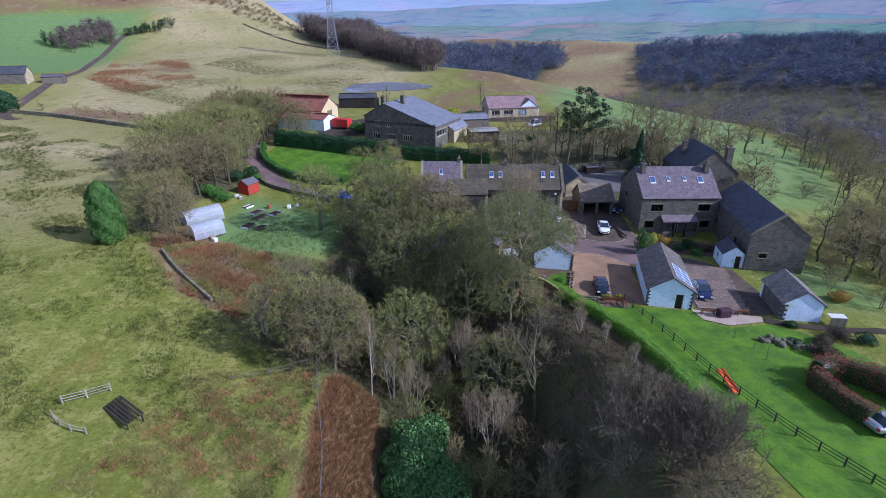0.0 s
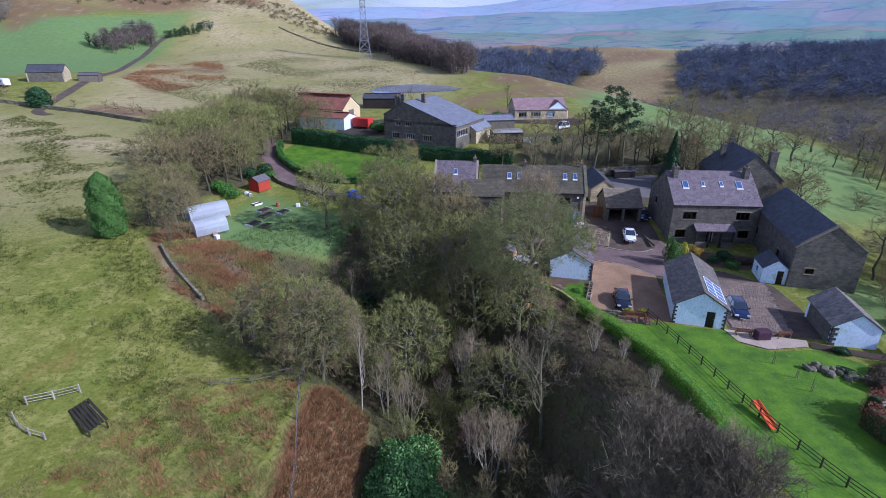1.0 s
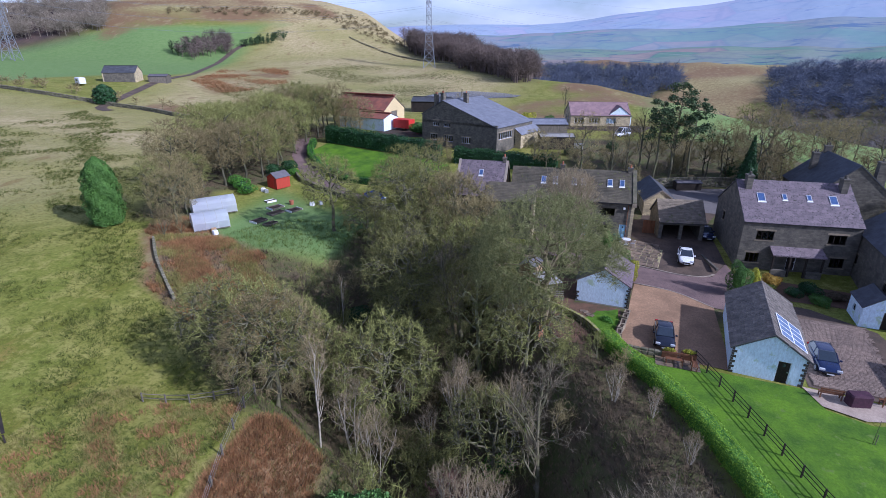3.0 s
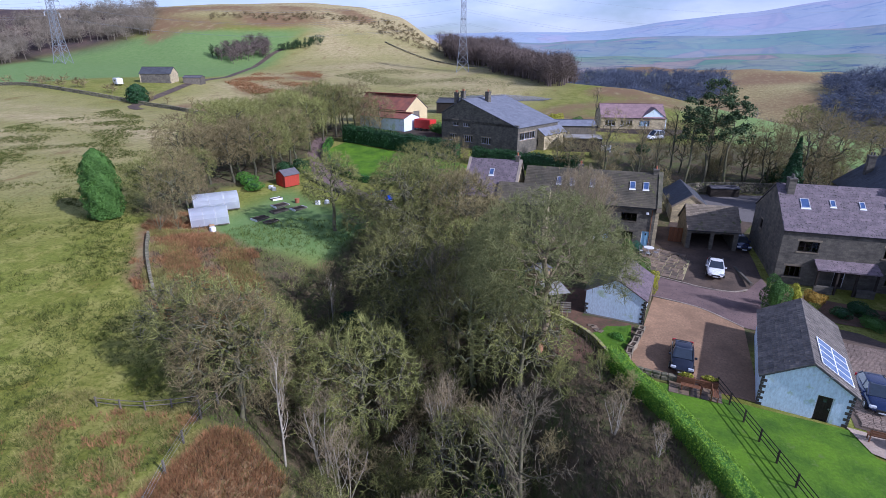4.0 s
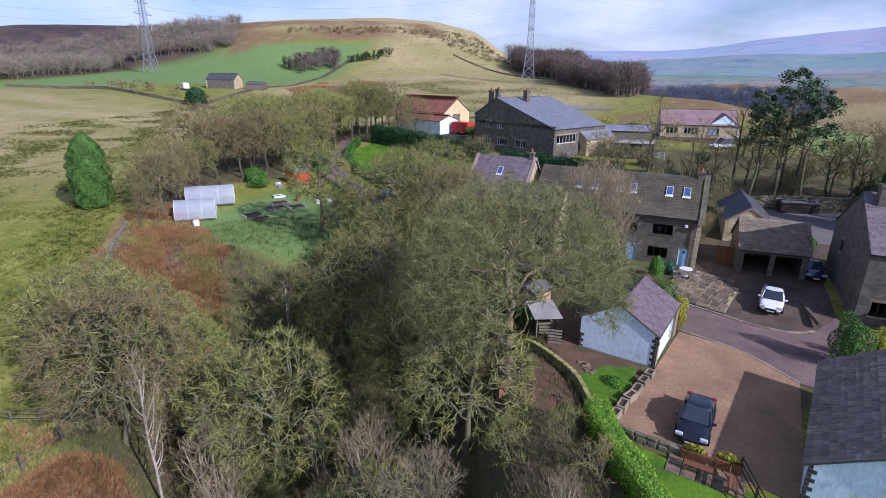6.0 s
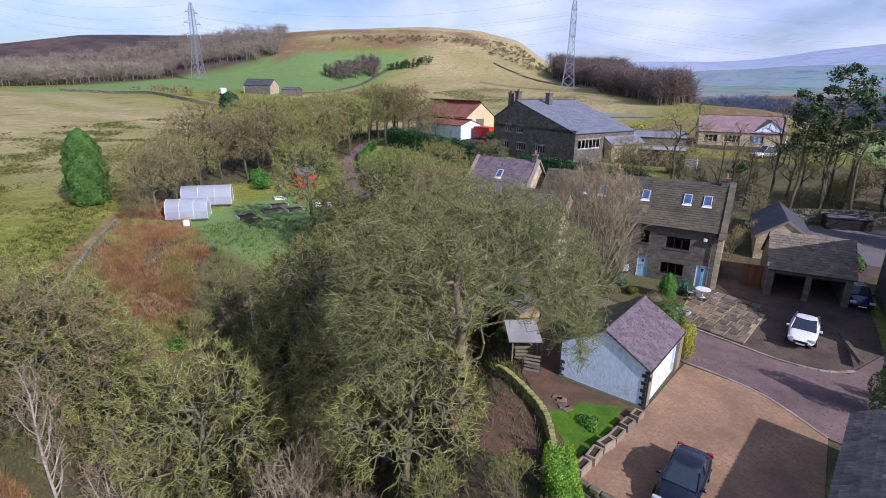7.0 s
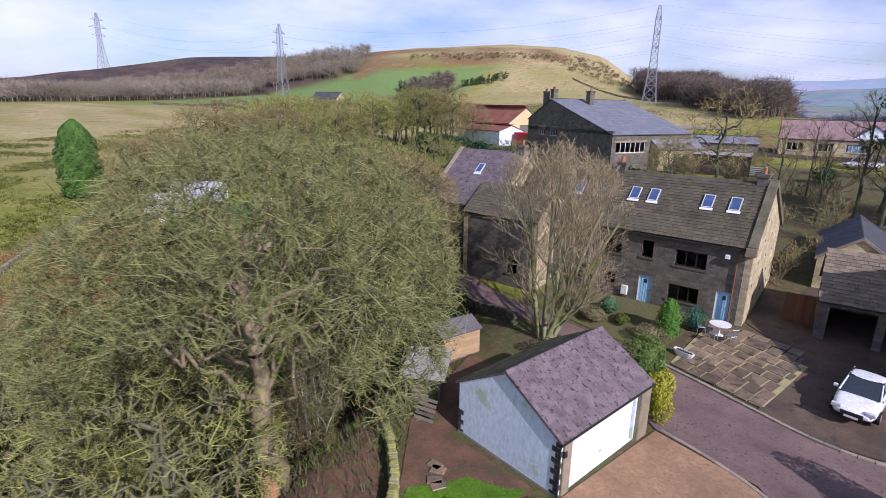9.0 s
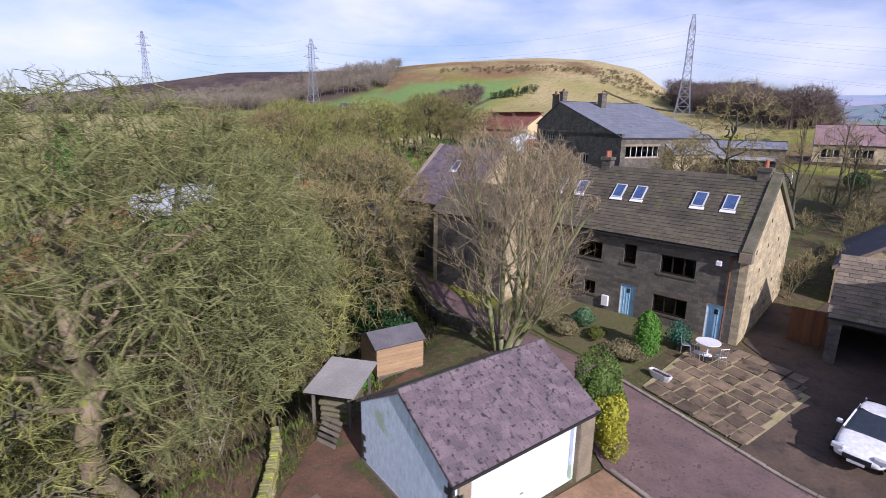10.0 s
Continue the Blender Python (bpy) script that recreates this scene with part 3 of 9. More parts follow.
def ground_zones(x, y):
    n1, n2 = wave(x, y, 4.5, 0.4), wave(x, y, 13, 1.3)
    wood = np.maximum(poly_mask(x, y, CLOUGH, 5), poly_mask(x, y, COPSE, 6))
    # floor brown mixed into the east field to dim its sun-facing slope
    wood = np.maximum(wood, 0.45 * poly_mask(x, y, [(36, 150), (40, 236), (118, 225), (108, 150), (84, 98), (52, 112)], 12) * ease(-0.2, 0.5, wave(x, y, 7, 2.4)))
    wood = np.maximum(wood, ease(58, 68, x - 0.1 * (y - 60)) * (1 - ease(80, 240, np.abs(y - 60))) * (0.5 + 0.25 * n2) * (1 - poly_mask(x, y, [(52, 112), (62, 90), (84, 96), (108, 150), (118, 225), (40, 236)], 10)))
    wood = np.maximum(wood, poly_mask(x, y, [(20, 89), (33, 90), (40, 96), (60, 94), (72, 128), (52, 142), (12, 138), (12, 98)], 8))
    wood = np.maximum(wood, poly_mask(x, y, [(9, 60), (16, 57.5), (21, 57), (28, 66), (32, 80), (24, 95), (20, 86), (8, 87), (6, 74)], 3))
    brack = np.maximum(poly_mask(x, y, [(-12.4, 24), (-12.9, 45), (-11, 47.5), (-7, 46.5), (-6.6, 38), (-6, 24)], 3), poly_mask(x, y, [(-36, 61), (-44, 71), (-47, 78), (-42, 79), (-36, 76), (-27, 72), (-18, 63), (-16, 57), (-24, 55)], 5))
    wood = wood * (1 - 0.75 * brack)
    brack = np.maximum(brack, 0.22 * ease(0.1, 0.6, n1 + n2 * 0.4) * poly_mask(x, y, [(-30, 30), (-24, 44), (-13, 46), (-13, 30)], 6))
    brack = np.maximum(brack, poly_mask(x, y, [(-147, 223), (-119, 200), (-104, 228), (-140, 300), (-168, 280)], 24) * (0.4 + 0.6 * ease(-0.3, 0.4, n2)))
    brack = np.maximum(brack, poly_mask(x, y, [(-125, 160), (-60, 150), (-55, 160), (-122, 174)], 10) * (0.35 + 0.5 * ease(-0.3, 0.4, n2)))
    moor = poly_mask(x, y, polar((402, -47.5), (412, -40), (410, -29), (440, -24), (476, -27), (488, -38), (505, -47)), 14)
    heath = poly_mask(x, y, polar((440, -90), (440, -60), (425, -49), (490, -46), (640, -40), (900, -45), (900, -90)), 30)
    moor = moor * (0.65 + 0.35 * n2)
    moor = np.maximum(moor, poly_mask(x, y, [(70, 440), (150, 410), (225, 500), (240, 640), (120, 700), (60, 580)], 60) * (0.6 + 0.4 * wave(x, y, 28, 0.9)))
    brack = np.maximum(brack, moor * 0.85)
    brack = np.maximum(brack, ease(520, 600, 0.515 * x + 0.857 * y) * ease(0, 60, x) * (0.4 + 0.45 * wave(x, y, 34, 1.9)))
    brack = np.maximum(brack, poly_mask(x, y, [(-12, 166), (34, 152), (46, 200), (66, 256), (20, 300), (2, 240)], 16) * (0.45 + 0.35 * n2))
    green = poly_mask(x, y, [(-228, 174), (-186, 206), (-168, 260), (-200, 380)] + polar((409, -30.6), (411, -40), (422, -46), (428, -50), (430, -55.5), (372, -60), (345, -64), (300, -69)), 8)
    green = np.maximum(green, poly_mask(x, y, [(36, 150), (40, 236), (60, 262), (100, 250), (118, 225), (108, 150), (84, 98), (62, 94), (52, 112)], 8) * (0.78 + 0.2 * wave(x, y, 9, 0.6)))
    green = np.maximum(green, poly_mask(x, y, [(46, 56), (46, 68), (58, 70), (60, 54)], 6) * 0.8)
    lush = poly_mask(x, y, [(-39, 74), (-37, 96), (-27, 90), (-14, 84), (-16, 73), (-30, 72)], 4)
    for w in (VALLEY_WOOD, BOTTOM_WOOD, EAST_WOOD, WEST_WOOD, RIDGE_WOOD):
        wood = np.maximum(wood, poly_mask(x, y, w, 30) + 0.2 * wave(x, y, 25, 3.0))
    return wood, brack, np.maximum(green, lush), heath


SIDE, GRID, BEND = 4600, 360, 5.5
u = np.linspace(-1, 1, GRID)
gx = SIDE * np.sinh(BEND * u) / math.sinh(BEND)
gy = 62 + gx
X, Y = np.meshgrid(gx, gy)
Zg = land(X, Y)
idx = np.arange(GRID * GRID).reshape(GRID, GRID)
quads = np.stack([idx[:-1, :-1], idx[:-1, 1:], idx[1:, 1:], idx[1:, :-1]], -1).reshape(-1, 4)


def ground_material():
    m, nt, bsdf = nodes_of("pasture_and_woodland_floor")
    at = nt.nodes.new("ShaderNodeAttribute")
    at.attribute_name = "zones"
    sep = nt.nodes.new("ShaderNodeSeparateColor")
    nt.links.new(at.outputs["Color"], sep.inputs["Color"])
    n1, n2, n3, n4 = grain(nt, 0.05, 5, 0.6), grain(nt, 0.4, 6, 0.7), grain(nt, 2.3, 6, 0.75), grain(nt, 9, 4, 0.7)
    drift = grain(nt, 0.13, 6, 0.65, (1.7, 0.75, 1.0))
    past = tint(nt, "MIX", ramp(nt, n1, 0.42, 0.6), (0.17, 0.195, 0.03), (0.265, 0.25, 0.06))
    past = tint(nt, "MIX", ramp(nt, drift, 0.46, 0.6), past, (0.155, 0.168, 0.024))
    past = tint(nt, "MIX", ramp(nt, drift, 0.62, 0.72), past, (0.25, 0.19, 0.05))
    past = tint(nt, "MIX", ramp(nt, n2, 0.5, 0.62), past, (0.29, 0.275, 0.07))
    past = tint(nt, "MIX", ramp(nt, n3, 0.5, 0.6), past, (0.13, 0.14, 0.022))
    past = tint(nt, "MIX", ramp(nt, n3, 0.34, 0.44, (1, 1, 1), (0, 0, 0)), past, (0.265, 0.26, 0.06))
    at2 = nt.nodes.new("ShaderNodeAttribute")
    at2.attribute_name = "straw"
    straw = tint(nt, "MIX", ramp(nt, n2, 0.4, 0.62), (0.47, 0.385, 0.2), (0.31, 0.265, 0.115))
    straw = tint(nt, "MIX", ramp(nt, n3, 0.52, 0.62), straw, (0.25, 0.195, 0.095))
    straw = tint(nt, "MIX", ramp(nt, drift, 0.58, 0.68), straw, (0.24, 0.16, 0.085))
    past = tint(nt, "MIX", at2.outputs["Fac"], past, straw)
    wood = tint(nt, "MIX", ramp(nt, n2, 0.4, 0.6), (0.105, 0.082, 0.048), (0.085, 0.1, 0.032))
    wood = tint(nt, "MIX", ramp(nt, n3, 0.5, 0.68), wood, (0.18, 0.125, 0.075))
    brack = tint(nt, "MIX", ramp(nt, n3, 0.38, 0.62), (0.245, 0.15, 0.078), (0.17, 0.115, 0.055))
    brack = tint(nt, "MIX", ramp(nt, drift, 0.54, 0.64), brack, (0.28, 0.22, 0.11))
    green = tint(nt, "MIX", ramp(nt, n2, 0.38, 0.62), (0.14, 0.225, 0.065), (0.175, 0.255, 0.085))
    col = tint(nt, "MIX", sep.outputs["Blue"], past, green)
    edge = nt.nodes.new("ShaderNodeMath")
    edge.operation = "MULTIPLY_ADD"
    nt.links.new(n2, edge.inputs[0])
    edge.inputs[1].default_value = 0.6
    nt.links.new(sep.outputs["Green"], edge.inputs[2])
    col = tint(nt, "MIX", ramp(nt, edge.outputs["Value"], 0.6, 0.95), col, brack)
    edge2 = nt.nodes.new("ShaderNodeMath")
    edge2.operation = "MULTIPLY_ADD"
    nt.links.new(n2, edge2.inputs[0])
    edge2.inputs[1].default_value = 0.5
    nt.links.new(sep.outputs["Red"], edge2.inputs[2])
    col = tint(nt, "MIX", ramp(nt, edge2.outputs["Value"], 0.55, 0.95), col, wood)
    heather = tint(nt, "MIX", ramp(nt, n1, 0.4, 0.6), (0.055, 0.042, 0.045), (0.12, 0.082, 0.066))
    heather = tint(nt, "MIX", ramp(nt, drift, 0.5, 0.62), heather, (0.075, 0.06, 0.05))
    col = tint(nt, "MIX", at.outputs["Alpha"], col, heather)
    col = tint(nt, "MULTIPLY", 1.0, col, ramp(nt, n4, 0.25, 0.75, (0.75, 0.75, 0.75), (1.2, 1.2, 1.2)))
    nt.links.new(col, bsdf.inputs["Base Color"])
    bsdf.inputs["Roughness"].default_value, bsdf.inputs["Specular IOR Level"].default_value = 0.95, 0.15
    bumped(nt, bsdf, n3, 0.9, 0.12)
    return m


me = array_mesh("ground", np.stack([X, Y, Zg], -1).reshape(-1, 3), quads, ground_material())
me.shade_smooth()
zone = me.color_attributes.new("zones", "FLOAT_COLOR", "POINT")
zw, zb, zg, zm = ground_zones(X, Y)
zone2 = me.color_attributes.new("straw", "FLOAT_COLOR", "POINT")
st_mask = np.maximum(poly_mask(X, Y, [(-270, 62), (-110, 68), (-62, 86), (-58, 138), (-130, 152), (-270, 165)], 40) * (0.72 + 0.4 * wave(X, Y * 3, 16, 0.2)), 0)
st_mask = np.maximum(st_mask, 0.8 * poly_mask(X, Y, polar((455, -46), (425, -18), (470, -14), (640, -20), (640, -46)), 40))
st_mask = np.maximum(st_mask, 0.75 * poly_mask(X, Y, [(90, 470), (150, 440), (250, 560), (330, 820), (60, 820), (110, 620)], 40))
st_mask = np.clip(st_mask + poly_mask(X, Y, HILL_PASTURE, 25) * (0.75 + 0.35 * wave(X, Y, 14, 0.7)), 0, 1)
zone2.data.foreach_set("color", np.stack([st_mask, st_mask, st_mask, np.ones_like(st_mask)], -1).astype(np.float32).ravel())
zone.data.foreach_set("color", np.stack([zw, zb, zg, zm], -1).astype(np.float32).ravel())
tagged(new("ground", me), "rolling pasture, bracken slopes and woodland floor", "ground", kind="structure")


def drape(name, outline, material, label, category, lift=0.05, step=0.8, kind="structure"):
    """A sheet over the land inside an outline."""
    from mathutils.geometry import delaunay_2d_cdt
    edge = []
    for (ax, ay), (bx, by) in zip(outline, outline[1:] + outline[:1]):
        n = max(1, int(math.hypot(bx - ax, by - ay) / step))
        edge += [(ax + (bx - ax) * i / n, ay + (by - ay) * i / n) for i in range(n)]
    pts = [Vector(p) for p in edge]
    xs, ys = [p[0] for p in edge], [p[1] for p in edge]
    gxs, gys = np.meshgrid(np.arange(min(xs) + step / 2, max(xs), step), np.arange(min(ys) + step / 2, max(ys), step))
    keep = poly_mask(gxs, gys, outline, 0.6) > 0.9
    pts += [Vector((a, b)) for a, b in zip(gxs[keep], gys[keep])]
    n = len(edge)
    v, _, f, *_ = delaunay_2d_cdt(pts, [(i, (i + 1) % n) for i in range(n)], [], 1, 1e-4)
    hs = land(np.array([p.x for p in v]), np.array([p.y for p in v])) + lift
    return single(name, as_mesh(name, [(p.x, p.y, h) for p, h in zip(v, hs)], [tuple(t) for t in f], material, True), material, label, category, kind=kind)


def smooth_line(pts, step=1.0):
    """Catmull-Rom through points in the plan."""
    p = [np.array(q, float) for q in pts]
    p = [2 * p[0] - p[1]] + p + [2 * p[-1] - p[-2]]
    out = []
    for a, b, c, d in zip(p, p[1:], p[2:], p[3:]):
        n = max(2, int(np.linalg.norm(c - b) / step))
        for i in range(n):
            t = i / n
            out.append(0.5 * (2 * b + (c - a) * t + (2 * a - 5 * b + 4 * c - d) * t * t + (3 * b - a - 3 * c + d) * t ** 3))
    return out + [p[-2]]


def ribbon(name, pts, width, material, label, category, lift=0.06, step=1.0):
    line = smooth_line(pts, step)
    v, f = [], []
    for i, p in enumerate(line):
        d = line[min(i + 1, len(line) - 1)] - line[max(i - 1, 0)]
        d = d / np.linalg.norm(d)
        for s in (-0.5, -0.17, 0.17, 0.5):
            q = p + np.array([d[1], -d[0]]) * width * s
            v.append((q[0], q[1], lz(q[0], q[1]) + lift))
        if i:
            f += [(4 * i - 4 + k, 4 * i - 3 + k, 4 * i + 1 + k, 4 * i + k) for k in range(3)]
    return single(name, as_mesh(name, v, f, material, True), material, label, category, kind="structure")


drape("gravel_court", [(16.0, 58.3), (18.4, 66.1), (19.8, 72.8), (24, 71.6), (27.2, 68.2), (25.6, 56.2)], M["gravel"], "sandy brown gravel parking court between garages", "courtyard", 0.05)
drape("road", [(19.8, 72.9), (24.0, 71.7), (27.3, 68.2), (29.6, 67.6), (32.2, 76), (31.6, 80.5), (29.2, 76.8), (26, 76.6), (23.2, 77.5), (17.6, 79.5), (13.0, 80.3), (8, 81.4), (0, 83.8), (-6, 86.6), (-14, 91), (-24, 98.3), (-33, 105), (-41.5, 117), (-46, 128), (-49, 127), (-45, 116), (-36, 103), (-29.5, 99.3), (-20.5, 93.8), (-10, 87.9), (2, 82), (9, 79.6), (14.5, 78.2), (17.4, 75)],
      M["tarmac"], "worn purple-brown tarmac lane with damp patches", "road", 0.055, 0.9)
drape("earth_yard", [(23.1, 77.6), (26, 76.7), (29.2, 76.9), (31.6, 80.6), (31.8, 92), (38, 104), (26, 106), (23.2, 93.5), (21.0, 93), (21.0, 86.5), (23.7, 84)], M["yard"], "bare brown earth parking yard beside the farmhouse", "yard", 0.045)
drape("tarmac_yard", [(26.6, 98.2), (36.4, 97.0), (38.8, 108.3), (29.0, 106.9)], M["grey_tarmac"], "plain grey tarmac yard behind the stores", "yard", 0.06, 0.9)
drape("lawn", [(17.2, 57.3), (25.3, 55.6), (30.7, 54.7), (31.0, 52.2), (33.5, 50.9), (38.2, 51.6), (41, 49.5), (44, 46), (46, 40), (44, 33), (40, 22), (33, 18), (27, 26), (25, 36), (23.3, 42), (21.3, 49.5)], M["lawn"], "bright mown lawn beside the clough", "lawn", 0.05)
drape("front_lawn", [(-41.8, 119), (-33, 107.8), (-28, 104.3), (-21, 104), (-13, 108.5), (-10, 114), (-14, 117.5), (-30, 121), (-40, 124)], M["lawn"], "bright mown garden lawn inside clipped hedges", "lawn", 0.06)
drape("garden_lawn", [(13.7, 63.0), (14.6, 63.9), (15.1, 64.9), (16.4, 65.2), (17.3, 65.8), (17.1, 63.1), (16.2, 60.3), (15.6, 60.0), (15.1, 61.0), (14.2, 61.9)], M["lawn"], "small patch of grass behind the garage wall", "lawn", 0.07, 0.5)
drape("garden_bed", [(10.8, 66.3), (13.0, 63.4), (14.6, 61.0), (15.3, 59.7), (15.9, 59.4), (17.6, 65.2), (17.4, 66.0), (12.9, 66.6), (13.6, 72.5), (9.0, 73.5)], M["litter"], "brown leaf-strewn garden bed", "soil", 0.05, 0.6)
drape("oak_litter", [(9.8, 60.8), (11.5, 58.2), (14.3, 57.9), (14.5, 59.6), (13.4, 61.6), (12.0, 63.2), (10.4, 64.4), (8.8, 65.0), (7.4, 63.0)], M["litter"], "red-brown leaf litter below the oak", "soil", 0.05, 0.6)
drape("front_bed", [(8.6, 81.8), (13, 80.7), (17.5, 79.8), (18.9, 85.9), (12, 86.1), (8.4, 86.2)], M["meadow"], "brown-green planted bed before the farmhouse", "flower bed", 0.05, 0.7)
drape("farm_yard", [(-31, 131), (-20, 134), (-9, 140), (8, 150), (30, 148), (34, 156), (10, 163), (-20, 156), (-36, 146)], M["dirt"], "pale dusty farm yard between barns", "yard", 0.08, 3)
ribbon("track", [(-124, 153), (-131, 157), (-137.6, 174), (-148.6, 204), (-167, 252), (-186, 300), (-194, 333), (-193, 346)], 3.2, M["yard"], "brown earth track climbing past the moor edge", "track", 0.1, 5)
drape("pond", [(-40, 214), (-36, 207), (-20, 209), (-6, 216), (-4, 226), (-12, 240), (-26, 244), (-38, 234)], M["pond"], "still farm pond with pale sky painted into its grey", "pond", 0.12, 6, "structure")
drape("gravel_path", [(30.4, 55.0), (30.9, 52.6), (33.3, 51.3), (37.6, 52.0), (38.1, 53.2), (36, 53.6)], M["pale_gravel"], "pale gravel strip along the lawn", "path", 0.09, 0.6)
ribbon("gravel_walk", [(38.0, 52.4), (41.5, 51.2), (46, 50.2), (52, 50)], 1.2, M["dirt"], "narrow earth path past the stone garage", "path", 0.07)
drape("border_bed", [(31.0, 73.2), (36, 71.6), (42.6, 70.6), (43.6, 75.2), (38, 76.6), (32.4, 78.2)], M["litter"], "brown planted border before the stone house", "flower bed", 0.06, 0.8)


# ---- buildings ----
def slates(parent, p0, du, dv, length, slope, course, width, thick, material, name="slate", pieces=0, jitter=0.15, seed=1, stagger=True):
    """Courses of slates up a slope: p0 the eave's corner, du along it, dv up the slope. The first ones are single objects, the rest one mesh."""
    rng = random.Random(seed)
    p0, du, dv = Vector(p0), Vector(du).normalized(), Vector(dv).normalized()
    up = du.cross(dv)
    if up.z < 0:
        up = -up
    rows = max(1, int(round(slope / course)))
    step = slope / rows
    shapes = []
    for k in range(6):
        w, t = width * (0.985 - 0.012 * (k % 3)), thick * (0.95 + 0.04 * k)
        g = Geo()
        a, b = 0.0, step * 1.35
        c = [du * 0 + dv * a + up * (t * 0.75), du * w + dv * a + up * (t * (0.75 + 0.1 * (k % 2))), du * w + dv * b + up * 0.004, dv * b + up * 0.004]
        g.add(c + [q + up * t for q in c], [(3, 2, 1, 0), (4, 5, 6, 7), (0, 1, 5, 4), (1, 2, 6, 5), (3, 0, 4, 7)])
        if not stagger:
            e = [du * (w * 0.8) + up * (t * 1.7), du * (w * 0.87) + up * (t * 1.7 + 0.045), du * (w * 0.95) + up * (t * 1.7 + 0.045), du * (w * 1.02) + up * (t * 1.7)]
            g.add(e + [q + dv * b - up * (t * 0.7) for q in e], [(0, 1, 2, 3), (0, 4, 5, 1), (1, 5, 6, 2), (2, 6, 7, 3)])
        shapes.append(g)
    meshes, rest, made = {}, Geo(), 0
    cols = max(1, int(math.ceil(length / width)))
    for r in range(rows):
        shift = (r % 2) * 0.5 * width + rng.uniform(-jitter, jitter) * width if stagger else rng.uniform(-0.03, 0.03) * width
        for c in range(-1, cols + 1):
            at = c * width + shift
            lo, hi = max(at, 0.0), min(at + width * 0.985, length)
            if hi - lo < width * 0.25:
                continue
            whole = hi - lo > width * 0.9
            k = rng.randrange(6)
            base = p0 + du * lo + dv * (r * step + rng.uniform(-0.12, 0.12) * step * jitter) + up * rng.uniform(0, thick * 0.15)
            if whole and made < pieces:
                if k not in meshes:
                    meshes[k] = as_mesh(name, shapes[k].v, shapes[k].f, material)
                ob = new(name, meshes[k])
                ob.parent, ob.location = parent, base
                made += 1
            else:
                s = (hi - lo) / (width * (0.985 - 0.012 * (k % 3))) if not whole else 1
                pts = []
                for q in shapes[k].v:
                    q = Vector(q)
                    pts.append(base + q + du * (q.dot(du) * (s - 1)))
                rest.add(pts, shapes[k].f)
    if rest.v:
        part(name + "_covering", rest, material, parent, kind="stuff")


def wall_panel(g, a, b, z0, z1, thick, holes):
    """A wall from a to b in the plan, in one piece, with its outer face on that line and its thickness to the left of it; holes: (s0, s1, z0, z1)."""
    a, b = Vector((*a, 0)), Vector((*b, 0))
    d = (b - a).normalized()
    n = Vector((-d.y, d.x, 0))
    ss = sorted({0.0, (b - a).length, *[v for h in holes for v in h[:2]]})
    zs = sorted({z0, z1, *[v for h in holes for v in h[2:]]})
    solid = {(i, k) for i in range(len(ss) - 1) for k in range(len(zs) - 1)
             if not any(h[0] <= (ss[i] + ss[i + 1]) / 2 <= h[1] and h[2] <= (zs[k] + zs[k + 1]) / 2 <= h[3] for h in holes)}
    rows = len(zs)

    def at(i, k, back):
        return (i * rows + k) * 2 + back
    pts = []
    for q in ss:
        for z in zs:
            p = a + d * q
            pts += [(p.x, p.y, z), (p.x + n.x * thick, p.y + n.y * thick, z)]
    faces = []
    for i, k in solid:
        faces += [(at(i, k, 0), at(i + 1, k, 0), at(i + 1, k + 1, 0), at(i, k + 1, 0)), (at(i, k, 1), at(i, k + 1, 1), at(i + 1, k + 1, 1), at(i + 1, k, 1))]
        for (di, dk), (p, q) in (((-1, 0), ((i, k), (i, k + 1))), ((1, 0), ((i + 1, k + 1), (i + 1, k))), ((0, -1), ((i + 1, k), (i, k))), ((0, 1), ((i, k + 1), (i + 1, k + 1)))):
            if (i + di, k + dk) not in solid:
                faces.append((at(*p, 0), at(*q, 0), at(*q, 1), at(*p, 1)))
    g.add(pts, faces)


